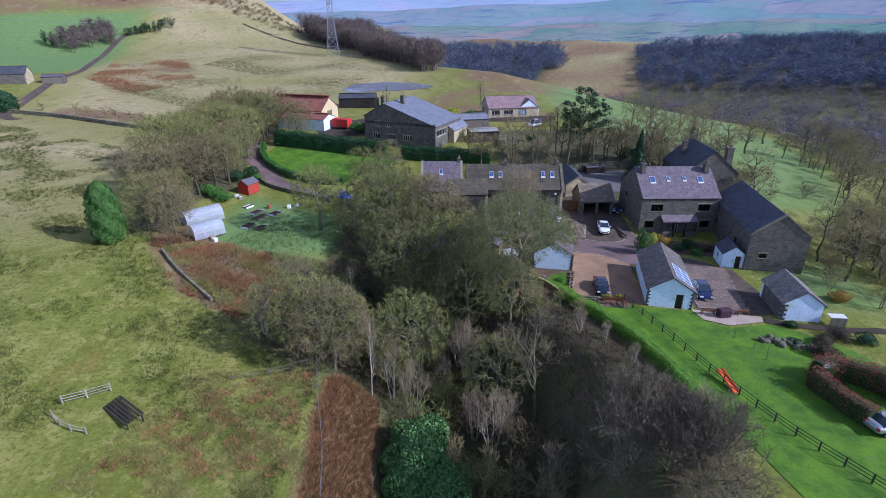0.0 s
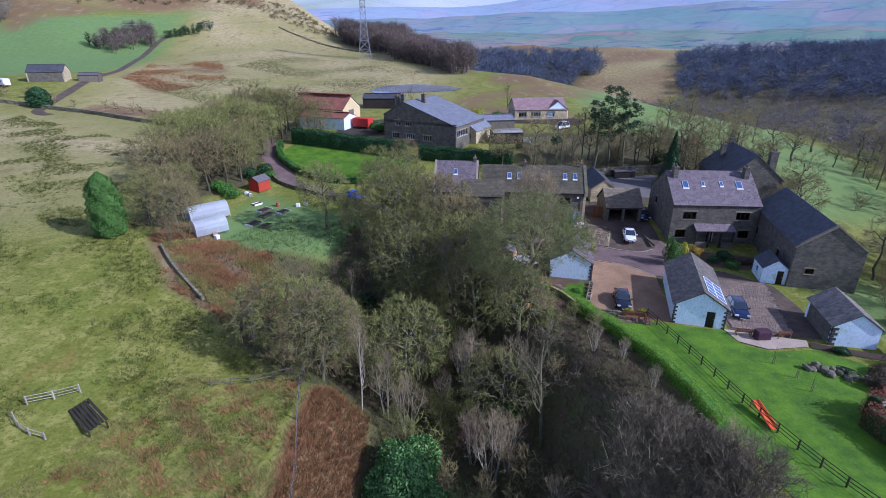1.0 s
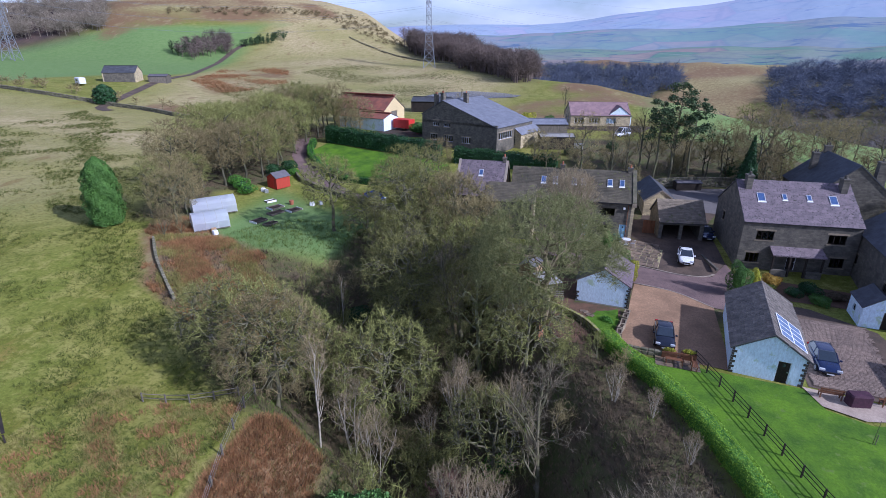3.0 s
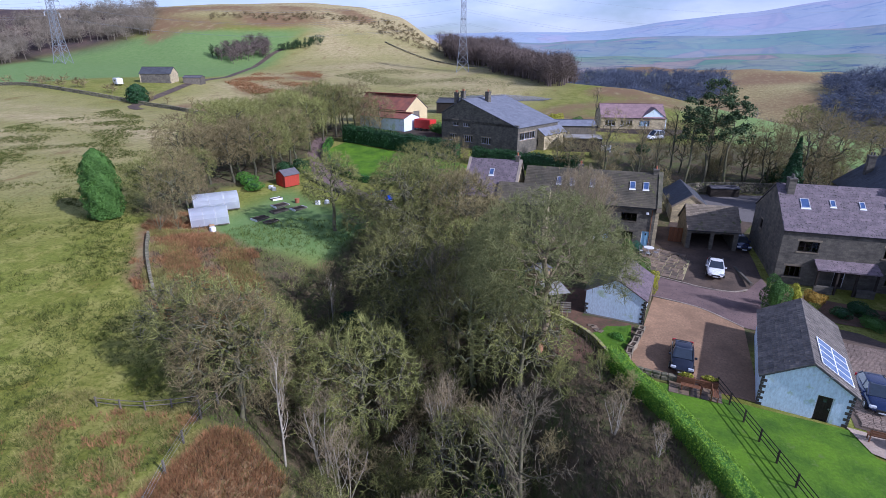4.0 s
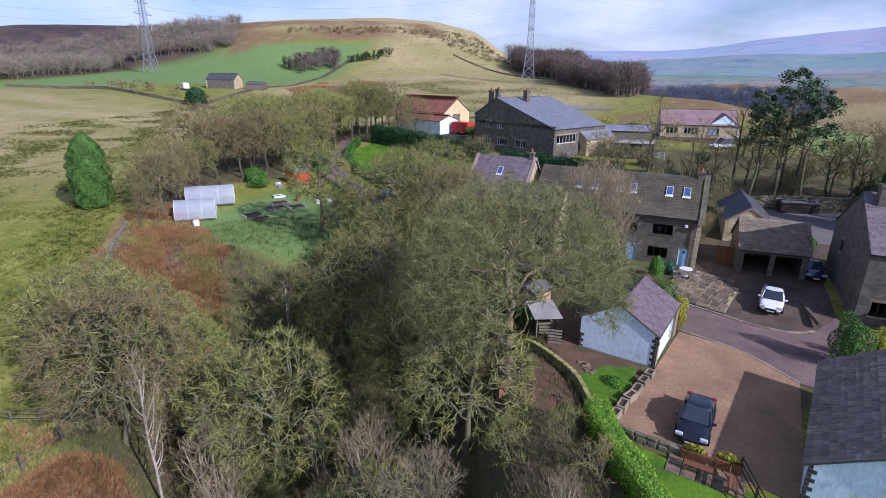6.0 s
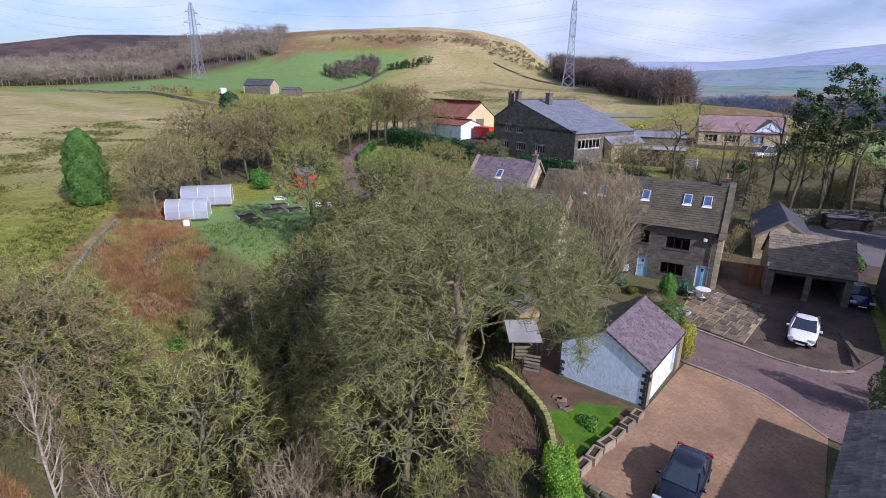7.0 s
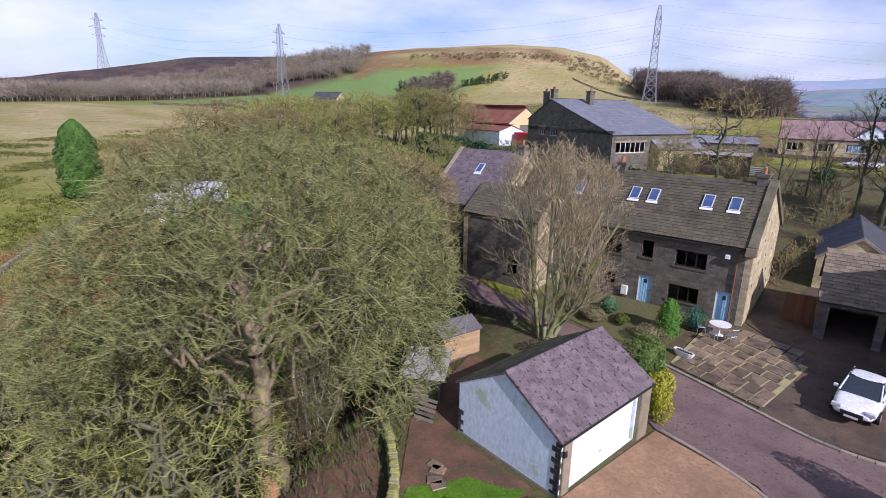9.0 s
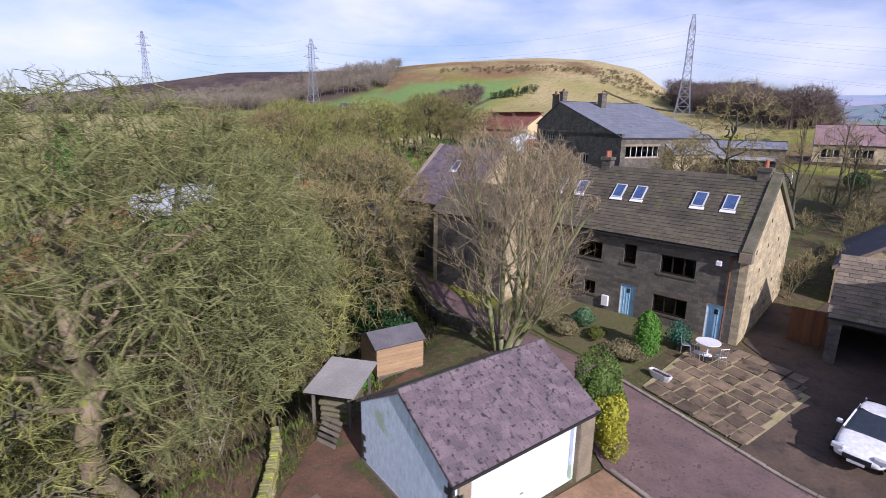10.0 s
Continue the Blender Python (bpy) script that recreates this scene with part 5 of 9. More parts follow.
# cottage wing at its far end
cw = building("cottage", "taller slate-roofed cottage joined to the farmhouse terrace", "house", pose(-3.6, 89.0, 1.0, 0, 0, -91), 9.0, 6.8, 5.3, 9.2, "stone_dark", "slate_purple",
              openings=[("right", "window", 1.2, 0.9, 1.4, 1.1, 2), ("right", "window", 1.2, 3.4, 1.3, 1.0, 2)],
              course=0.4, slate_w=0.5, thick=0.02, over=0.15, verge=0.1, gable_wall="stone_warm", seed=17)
rooflight(cw, 3.0, 3.4, 5.3, 9.2, 9.0)
for sx in (-1, 1):
    o = [(sx * 4.7, 5.35), (0, 9.5), (0, 9.3), (sx * 4.7, 5.1)]
    for y0, y1 in ((6.65, 7.0), (-0.2, 0.15)):
        part("coping", Geo().prism(o if sx < 0 else o[::-1], y0, y1), M["kerb"], cw, "pale stone verge coping")
chimney(cw, 0.0, 6.4, 9.1, 10.0, 0.5, 0.5, 1, "stone_dark")
pw = building("porch_wing", "forward stone wing of the farmhouse, end walls in sunlit-pale stone", "house", pose(1.0, 85.9, 1.0, 0, 0, -91), 5.0, 6.6, 5.0, 6.9, "stone_dark", "stone_slate",
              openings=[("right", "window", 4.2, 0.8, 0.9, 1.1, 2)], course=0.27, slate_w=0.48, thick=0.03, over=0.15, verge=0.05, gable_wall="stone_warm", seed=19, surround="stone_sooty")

# stone outbuilding in the yard, with its lean-to
# the two front gaps are added to darken a wall that stands in shade
ob1 = building("stone_store", "dark stone store with buff stone-slate roof and added dark front openings", "outbuilding", pose(24.3, 89.4, 1.1, 0, 0, -87), 5.6, 5.8, 2.5, 4.75, "stone_dark", "stone_slate_pale",
               openings=[("right", "gap", 0.5, 0.0, 2.2, 2.1), ("right", "gap", 3.1, 0.0, 2.2, 2.1)], course=0.26, slate_w=0.5, thick=0.045, over=0.3, verge=0.15, seed=21, surround="stone_sooty")
ob2 = building("stone_barn", "stone barn with pale gable and dark slate roof", "outbuilding", pose(25.9, 95.2, 1.4, 0, 0, 2), 4.6, 10.0, 2.7, 4.3, "stone_warm", "slate_dark", course=0.4, slate_w=0.5, thick=0.03, over=0.1, verge=-0.05, seed=23)
for sx in (-1, 1):
    o = [(sx * 2.45, 2.75), (0, 4.48), (0, 4.26), (sx * 2.45, 2.5)]
    part("coping", Geo().prism(o if sx < 0 else o[::-1], -0.14, 0.26), M["kerb"], ob2, "pale stone verge coping")
ob3 = building("lean_to_shed", "low sheet-roofed store against the yard wall", "outbuilding", pose(30.2, 107.0, 3.2, 0, 0, -80), 1.6, 4.2, 1.25, 1.45, "wood_dark", "felt", course=1.2, slate_w=1.0, thick=0.02, over=0.1, verge=0.05, seed=25)

# old farmhouse on the rise
bf = building("hill_farmhouse", "large stone farmhouse with long blue-grey catslide roof", "house", pose(-10.4, 123.8, 5.6, 0, 0, -24), 19.0, 15.5, 5.0, 9.6, "stone_dark", "slate_blue", apex=-4.0, left_eave=6.6,
              openings=[("front", "window", 3.0, 4.3, 1.5, 1.2, 3), ("front", "window", 5.8, 4.3, 1.6, 1.2, 3), ("front", "window", 6.0, 1.3, 2.2, 1.3, 4), ("front", "window", 10.5, 1.3, 2.2, 1.3, 4), ("front", "window", 2.2, 1.3, 1.8, 1.3, 3),
                        ("right", "window", 0.8, 2.6, 5.5, 1.4, 6)], course=0.7, slate_w=1.0, thick=0.02, over=0.2, verge=0.1, frame_mat="paint_white", seed=27)
chimney(bf, -4.6, 1.0, 9.3, 11.2, 0.8, 0.8, 2)
chimney(bf, -6.2, 0.8, 8.0, 10.9, 0.7, 0.7, 2)
chimney(bf, -2.0, 6.0, 8.6, 11.0, 0.9, 0.9, 1)
bf2 = building("side_wing", "low stone wing with blue-grey slate roof", "house", pose(0.2, 127.2, 5.6, 0, 0, -24), 5.6, 9.0, 3.0, 5.0, "stone_warm", "slate_blue",
               openings=[("front", "window", 1.2, 1.0, 3.0, 1.2, 4)], course=0.7, slate_w=1.0, frame_mat="paint_white", seed=29)
shed_a = building("flat_store", "low dark timber store with pale flat roof", "outbuilding", pose(6.5, 128.5, 5.7, 0, 0, -80), 5.0, 7.0, 2.6, 2.9, "wood_dark", "concrete", course=1.5, slate_w=1.2, seed=31)
shed_b = building("timber_stable", "long grey timber stable with dark roof", "outbuilding", pose(2.0, 141.5, 6.4, 0, 0, -78), 7.0, 10.0, 2.8, 3.7, "wood_grey", "slate_blue", course=0.9, slate_w=1.2, seed=33)
# rust-roofed barn
rb = building("cream_barn", "cream gabled barn with rust-red sheet roof", "barn", pose(-31.8, 148.6, 7.2, 0, 0, 72), 9.0, 17.0, 3.6, 6.6, "cream", "roof_rust",
              openings=[("front", "gap", 3.0, 0.0, 2.6, 3.2)], course=2.6, slate_w=1.0, thick=0.02, seed=35)
part("barn_door", Geo().box(-1.5, 0.12, 0, 1.1, 0.2, 3.15), M["wood_grey"], rb)
rb2 = building("white_lean_to", "white-walled lean-to with rust-red roof", "barn", pose(-30.6, 141.2, 6.8, 0, 0, 72), 6.0, 14.0, 2.6, 3.6, "render_white", "roof_rust", course=1.6, slate_w=1.0, seed=37)
shed_c = building("dark_cattle_shed", "dark open-fronted cattle shed beside the pond", "outbuilding", pose(-34, 176, 7.6, 0, 0, -85), 8.0, 12.0, 3.0, 4.0, "wood_dark", "slate_dark", course=1.5, slate_w=1.2, seed=39)
# bungalow
bu = building("bungalow", "stone bungalow with pink-brown tiled roof", "bungalow", pose(12.8, 159.6, 6.9, 0, 0, -82), 10.0, 15.0, 2.8, 5.6, "stone_warm", "roof_pink",
              openings=[("right", "window", 1.0, 0.9, 2.4, 1.3, 3), ("right", "window", 4.6, 0.9, 2.8, 1.3, 4), ("right", "window", 9.0, 0.9, 2.4, 1.3, 3), ("front", "window", 2.2, 0.9, 1.4, 1.3, 2), ("front", "window", 5.8, 0.9, 1.4, 1.3, 2)],
              course=0.7, slate_w=1.0, frame_mat="paint_white", seed=41)
bu2 = building("bungalow_wing", "white-gabled wing of the pink-roofed bungalow", "bungalow", pose(25.6, 156.6, 6.9, 0, 0, 8), 6.0, 6.5, 2.7, 5.0, "render_white", "roof_pink",
               openings=[("front", "window", 1.8, 0.9, 2.4, 1.3, 3)], course=0.7, slate_w=1.0, frame_mat="paint_white", seed=43)
# lonely barn up the western track
wb = building("field_barn", "dark stone field barn with grey roof", "barn", pose(-165.9, 198.5, lz(-163, 197) - 0.1, 0, 0, -68), 8, 12, 3.4, 5.8, "stone_dark", "slate_dark", gable_wall="stone_warm", course=0.8, slate_w=1.2, seed=45)
wb2 = building("field_shed", "low grey shed beside the field barn", "barn", pose(-151.5, 205, lz(-150, 206) - 0.1, 0, 0, -70), 5, 7, 2.2, 2.9, "wood_grey", "felt", course=0.9, slate_w=1.2, seed=47)


# ---- trees and plants ----
def tube_arrays(segs, sides=3):
    """Tapered three-sided rods for segments (p0, p1, r0, r1), as arrays."""
    s = np.array(segs, float).reshape(-1, 8)
    p0, p1, r0, r1 = s[:, 0:3], s[:, 3:6], s[:, 6:7], s[:, 7:8]
    d = p1 - p0
    d /= np.maximum(np.linalg.norm(d, axis=1, keepdims=True), 1e-9)
    ref = np.where(np.abs(d[:, 2:3]) < 0.9, np.array([[0, 0, 1.0]]), np.array([[1.0, 0, 0]]))
    a = np.cross(d, ref)
    a /= np.linalg.norm(a, axis=1, keepdims=True)
    b = np.cross(d, a)
    rings = []
    for p, r in ((p0, r0), (p1, r1)):
        rings += [p + r * (a * math.cos(2 * math.pi * k / sides) + b * math.sin(2 * math.pi * k / sides)) for k in range(sides)]
    v = np.stack(rings, 1).reshape(-1, 3)
    base = (np.arange(len(s)) * 2 * sides)[:, None]
    f = np.concatenate([base + np.array([[k, (k + 1) % sides, sides + (k + 1) % sides, sides + k]]) for k in range(sides)], 0)
    return v, f


def grow(seed, height, spread, trunk_r, limbs=9, kids=(6, 6, 5), clear=0.25, lean=0.0, stems=1, droop=0.0, up=0.35, twig=0.02, zig=0.25, thin=0.55, knots=(5, 4, 3, 1, 1), boughs=2, short=(1, 1, 1)):
    """A bare tree: thick segments and twig segments. Limbs fill a rounded crown of the given height and spread (its radius)."""
    rng = random.Random(seed)
    thick, fine = [], []
    crown_mid, crown_h = height * (0.5 + clear / 2), height * (1 - clear) / 2

    def room(p, d):
        """How far from p along d the crown's outline lies."""
        q = Vector((p.x / spread, p.y / spread, (p.z - crown_mid) / crown_h))
        e = Vector((d.x / spread, d.y / spread, d.z / crown_h))
        a, b, c = e.dot(e), 2 * q.dot(e), q.dot(q) - 1
        disc = b * b - 4 * a * c
        return max(0.3, (-b + math.sqrt(disc)) / (2 * a)) if disc > 0 else 0.5

    def turned(d, angle):
        side = d.orthogonal().normalized()
        side.rotate(Matrix.Rotation(rng.uniform(0, 2 * math.pi), 3, d))
        return (d * math.cos(angle) + side * math.sin(angle)).normalized()

    def limb(p, d, length, r, level):
        n = knots[level]
        pts = [p]
        bend = zig * (0.3 if level == 0 else 1)
        for i in range(n):
            d = (d + Vector((rng.gauss(0, bend), rng.gauss(0, bend), rng.gauss(0, bend) + (up if level else 0.1) * 0.35 - droop * level * 0.1))).normalized()
            p = p + d * (length / n)
            pts.append(p)
        top = r * (0.1 if level >= 4 or level > len(kids) else 0.4)
        for i in range(n):
            a, b = r + (top - r) * i / n, r + (top - r) * (i + 1) / n
            (thick if level < boughs else fine).append((*pts[i], *pts[i + 1], a, b))
        if level >= 4 or level > len(kids):
            return
        count = limbs if level == 0 else kids[level - 1]
        for k in range(count):
            f = (clear + (1 - clear) * (k + 0.5) / count) if level == 0 else 0.25 + 0.75 * (k + rng.uniform(0.2, 0.8)) / count
            x = min(f * n, n - 1e-4)
            i = int(x)
            at = pts[i].lerp(pts[i + 1], x - i)
            here = (pts[i + 1] - pts[i]).normalized()
            if level == 0:
                turn = rng.uniform(0.55, 1.25) * (1.15 - 0.55 * f)
            else:
                turn = rng.uniform(0.45, 1.05) if boughs < 3 or level < 2 else rng.uniform(0.55, 1.45)
            e = turned(here, turn)
            if level == 0:
                e = Vector((e.x, e.y, max(e.z, -0.05))).normalized()
            far = room(at, e)
            ln = far * rng.uniform(0.75, 1.05) if level == 0 else min(far * 1.05 + 0.15, length * (rng.uniform(0.4, 0.65) if level < len(kids) else rng.uniform(0.25, 0.5)) * short[level - 1])
            limb(at, e, ln, max(twig, r * (1 - 0.6 * f) * (thin if level == 0 else 0.4)) if level < len(kids) else twig * 0.6, level + 1)

    for s in range(stems):
        d0 = turned(Vector((0, 0, 1)), lean if stems == 1 else rng.uniform(0.08, 0.35))
        limb(Vector((rng.uniform(-0.3, 0.3), rng.uniform(-0.3, 0.3), -0.6)) if stems > 1 else Vector((0, 0, -0.6)), d0, height * (0.93 if stems == 1 else rng.uniform(0.75, 0.95)), trunk_r / (1 if stems == 1 else stems ** 0.5), 0)
    return thick, fine


def dome(rng, n, low):
    """Even directions over a sphere down to a lowest height."""
    k = np.arange(n) + 0.5
    z = 1 - k / n * (1 - low)
    a = k * 2.399963 + rng.uniform(0, 6.28)
    d = np.stack([np.cos(a) * np.sqrt(1 - z * z), np.sin(a) * np.sqrt(1 - z * z), z], -1) + rng.normal(0, 0.12, (n, 3))
    return d / np.linalg.norm(d, axis=1, keepdims=True)


def spread_tree(seed, height, spread, trunk_r, base=0.15, limbs=11, boughs=90, twigs=1000, spurs=9, twig=0.016, lumpy=0.2, wander=0.1, spur=0.5, low=-0.45, fork=0.3, limb=(0.28, 0.46), pale=2.6, curl=0.6, bare=None):
    """A bare broad-crowned tree: crooked limbs reach into a lumpy dome whose outer layer is filled with boughs, twigs and spurs."""
    rng = np.random.default_rng(seed)
    thick, fine = [], []
    mid = np.array([0, 0, height * (1 + base) / 2])
    size = np.array([spread, spread, height * (1 - base) / 2])
    lumps = dome(rng, 9, -0.6)
    swell = rng.uniform(-0.6, 1.0, 9)

    # a bare side: no boughs low down towards that bearing
    gap = None if bare is None else np.array([math.cos(radians(bare)), math.sin(radians(bare)), -0.4])

    def kept(d):
        return d if gap is None else d[((d - gap) ** 2).sum(1) > 0.42]

    def edge(d):
        return 1 + lumpy * (np.exp(-((d[:, None] - lumps[None]) ** 2).sum(-1) * 4.0) * swell[None]).sum(1)

    def crooked(p0, p1, p2, n, amount):
        t = np.linspace(0, 1, n + 1)[:, None]
        p = (1 - t) ** 2 * p0 + 2 * t * (1 - t) * p1 + t * t * p2
        p[1:-1] += rng.normal(0, amount, (n - 1, 3))
        return p

    def lay(store, p, r0, r1):
        r = np.linspace(r0, r1, len(p))
        store += [(*a, *b, q, w) for a, b, q, w in zip(p, p[1:], r, r[1:])]

    top = mid + np.array([rng.normal(0, 0.06) * spread, rng.normal(0, 0.06) * spread, size[2] * 0.45])
    trunk = crooked(np.array([0, 0, -0.7]), np.array([rng.normal(0, 0.05) * spread, rng.normal(0, 0.05) * spread, height * 0.4]), top, 8, 0.02 * height * wander * 5)
    lay(thick, trunk, trunk_r, trunk_r * 0.22)
    nodes = []
    for d in kept(dome(rng, limbs, low)):
        aim = mid + d * size * 0.68 * edge(d[None])[0]
        start = float(np.clip((aim[2] - 0.75 * math.hypot(aim[0], aim[1]) - trunk[0][2]) / (top[2] - trunk[0][2]), fork, 0.95))
        i = start * 8
        p0 = trunk[int(i)] * (1 - i % 1) + trunk[min(int(i) + 1, 8)] * (i % 1)
        ln = np.linalg.norm(aim - p0)
        p = crooked(p0, p0 + (aim - p0) * 0.45 + np.array([0, 0, 0.16 * ln]), aim, 8, wander * ln * 0.35)
        r = trunk_r * rng.uniform(*limb)
        lay(thick, p, r, r * 0.35)
        nodes += [(q, r * (1 - 0.65 * k / 8)) for k, q in enumerate(p) if k > 1]
    where, wide = np.array([q for q, _ in nodes]), np.array([r for _, r in nodes])
    nodes = []
    for d in kept(dome(rng, boughs, low - 0.1)):
        aim = mid + d * size * rng.uniform(0.72, 0.97) * edge(d[None])[0]
        far = np.linalg.norm(where - aim, axis=1)
        k = int(np.argmin(far + 0.5 * np.maximum(0, np.linalg.norm((where - mid) / size, axis=1) - 0.7) * spread))
        ln = far[k]
        p = crooked(where[k], where[k] + (aim - where[k]) * 0.5 + rng.normal(0, 0.14, 3) * ln, aim, 5, wander * ln * 0.5)
        r = max(twig * 2.0, wide[k] * 0.55)
        lay(thick if r > twig * pale else fine, p, r, twig * 1.1)
        nodes += [(p[j] * (1 - f) + p[j + 1] * f) for j in range(5) for f in (0.3, 0.9)]
    where = np.array(nodes)
    d = rng.normal(0, 1, (twigs * 2, 3))
    d /= np.linalg.norm(d, axis=1, keepdims=True)
    d = kept(d[d[:, 2] > low - 0.15][:twigs])
    aim = mid + d * size * (np.clip(1.03 - np.abs(rng.normal(0, 0.2, len(d))), 0.3, 1.05) * edge(d))[:, None]
    near = np.array([int(np.argmin(((where - q) ** 2).sum(1))) for q in aim])
    p0 = where[near]
    half = (p0 + aim) / 2 + rng.normal(0, 0.27 * curl, aim.shape) * np.linalg.norm(aim - p0, axis=1, keepdims=True)
    one = np.ones((len(aim), 1))
    fine_arr = np.concatenate([np.concatenate([p0, half, one * twig, one * twig * 0.8], 1), np.concatenate([half, aim, one * twig * 0.8, one * twig * 0.5], 1)])
    f = rng.uniform(0.1, 1.0, (len(aim), spurs, 1))
    at = np.where(f < 0.5, p0[:, None] + (half - p0)[:, None] * 2 * f, half[:, None] + (aim - half)[:, None] * (2 * f - 1))
    go = d[:, None] * 0.55 + rng.normal(0, curl, (len(aim), spurs, 3)) + np.array([0, 0, 0.12])
    go /= np.linalg.norm(go, axis=2, keepdims=True)
    tip = at + go * spur * rng.uniform(0.45, 1.25, (len(aim), spurs, 1))
    flat = lambda q: q.reshape(-1, 3)
    n = len(aim) * spurs
    cones = np.concatenate([flat(at), flat(tip), np.full((n, 1), twig * 0.62), np.zeros((n, 1))], 1)
    return thick, [*fine, *map(tuple, fine_arr), *map(tuple, cones)]


def cone_arrays(segs):
    """The last twigs: slivers that taper from p0 to p1."""
    s = np.array(segs, float).reshape(-1, 8)
    p0, p1, r0 = s[:, 0:3], s[:, 3:6], s[:, 6:7]
    d = p1 - p0
    d /= np.maximum(np.linalg.norm(d, axis=1, keepdims=True), 1e-9)
    a = np.cross(d, np.where(np.abs(d[:, 2:3]) < 0.9, np.array([[0, 0, 1.0]]), np.array([[1.0, 0, 0]])))
    a /= np.linalg.norm(a, axis=1, keepdims=True)
    turn = (np.arange(len(s)) * 2.4)[:, None]
    a = a * np.cos(turn) + np.cross(d, a) * np.sin(turn)
    v = np.stack([p0 + r0 * a, p0 - r0 * a, p1], 1).reshape(-1, 3)
    return v, np.arange(len(v)).reshape(-1, 3)


def crown_mesh(fine, material):
    """Branches as tapered rods, the last twigs as spikes, all in one mesh of triangles."""
    last = [s for s in fine if s[7] < s[6] * 0.2]
    rest = [s for s in fine if s[7] >= s[6] * 0.2]
    v1, f1 = tube_arrays(rest, 3)
    v2, f2 = cone_arrays(last)
    f1 = np.concatenate([f1[:, [0, 1, 2]], f1[:, [0, 2, 3]]])
    return array_mesh("crown", np.concatenate([v1, v2]), np.concatenate([f1, f2 + len(v1)]), M[material])


def bare_tree(name, label, category, m, bark, bloom, **kw):
    ob = thing(name, m, label, category)
    thick, fine = spread_tree(**kw) if "boughs" in kw and "twigs" in kw else grow(**kw)
    part("trunk", array_mesh("trunk", *tube_arrays(thick, 6), M[bark]), None, ob).data.shade_smooth()
    part("crown", crown_mesh(fine, bloom), None, ob)
    return ob


def at_land(x, y, s=1.0, turn=0.0, dz=0.0, sz=None):
    return pose(x, y, lz(x, y) + dz, 0, 0, turn) @ Matrix.Diagonal((s, s, sz or s, 1))


def leaf_arrays(pts, normals, size, rng, tilt=0.8):
    """Small four-cornered leaves about the points."""
    n = len(pts)
    nr = normals + rng.normal(0, tilt, (n, 3))
    nr /= np.maximum(np.linalg.norm(nr, axis=1, keepdims=True), 1e-9)
    a = np.cross(nr, rng.normal(0, 1, (n, 3)))
    a /= np.maximum(np.linalg.norm(a, axis=1, keepdims=True), 1e-9)
    b = np.cross(nr, a)
    s = size * rng.uniform(0.6, 1.3, (n, 1))
    v = np.stack([pts - a * s * 0.5, pts + b * s * 0.28 - a * s * 0.05, pts + a * s * 0.5, pts - b * s * 0.28 - a * s * 0.05], 1).reshape(-1, 3)
    return v, np.arange(4 * n).reshape(n, 4)


def blob_points(rng, n, rx, ry, rz, lumps=9, rough=0.25, low=-1.0):
    """Points in the outer layer of a lumpy rounded mass standing on z = 0."""
    d = rng.normal(0, 1, (n * 2, 3))
    d /= np.linalg.norm(d, axis=1, keepdims=True)
    d = d[d[:, 2] > low][:n]
    c = rng.normal(0, 1, (lumps, 3))
    c /= np.linalg.norm(c, axis=1, keepdims=True)
    lump = np.max(np.exp(-((d[:, None] - c[None]) ** 2).sum(-1) * 3.0), 1)
    r = (1 - rough) + rough * lump * 1.3 - rng.exponential(0.07, len(d))
    p = d * r[:, None] * np.array([[rx, ry, rz]])
    p[:, 2] += rz
    return p, d


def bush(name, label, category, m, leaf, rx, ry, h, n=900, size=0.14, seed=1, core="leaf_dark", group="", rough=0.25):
    rng = np.random.default_rng(seed)
    ob = thing(name, m, label, category, group)
    p, d = blob_points(rng, n, rx, ry, h / 2, rough=rough)
    part("foliage", array_mesh("foliage", *leaf_arrays(p, d, size, rng), M[leaf]), None, ob)
    # added solid core; its dark default imitates shade deep in the foliage
    g = Geo()
    rings = []
    for k in range(6):
        a = math.pi * (k + 0.5) / 6
        rings.append([(0.5 * rx * math.sin(a) * math.cos(2 * math.pi * i / 8), 0.5 * ry * math.sin(a) * math.sin(2 * math.pi * i / 8), h / 2 - 0.32 * h * math.cos(a)) for i in range(8)])
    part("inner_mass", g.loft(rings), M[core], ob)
    part("stem", Geo().rod((0, 0, -0.3), (0, 0, h * 0.4), 0.07, 0.04), M["bark"], ob)
    return ob


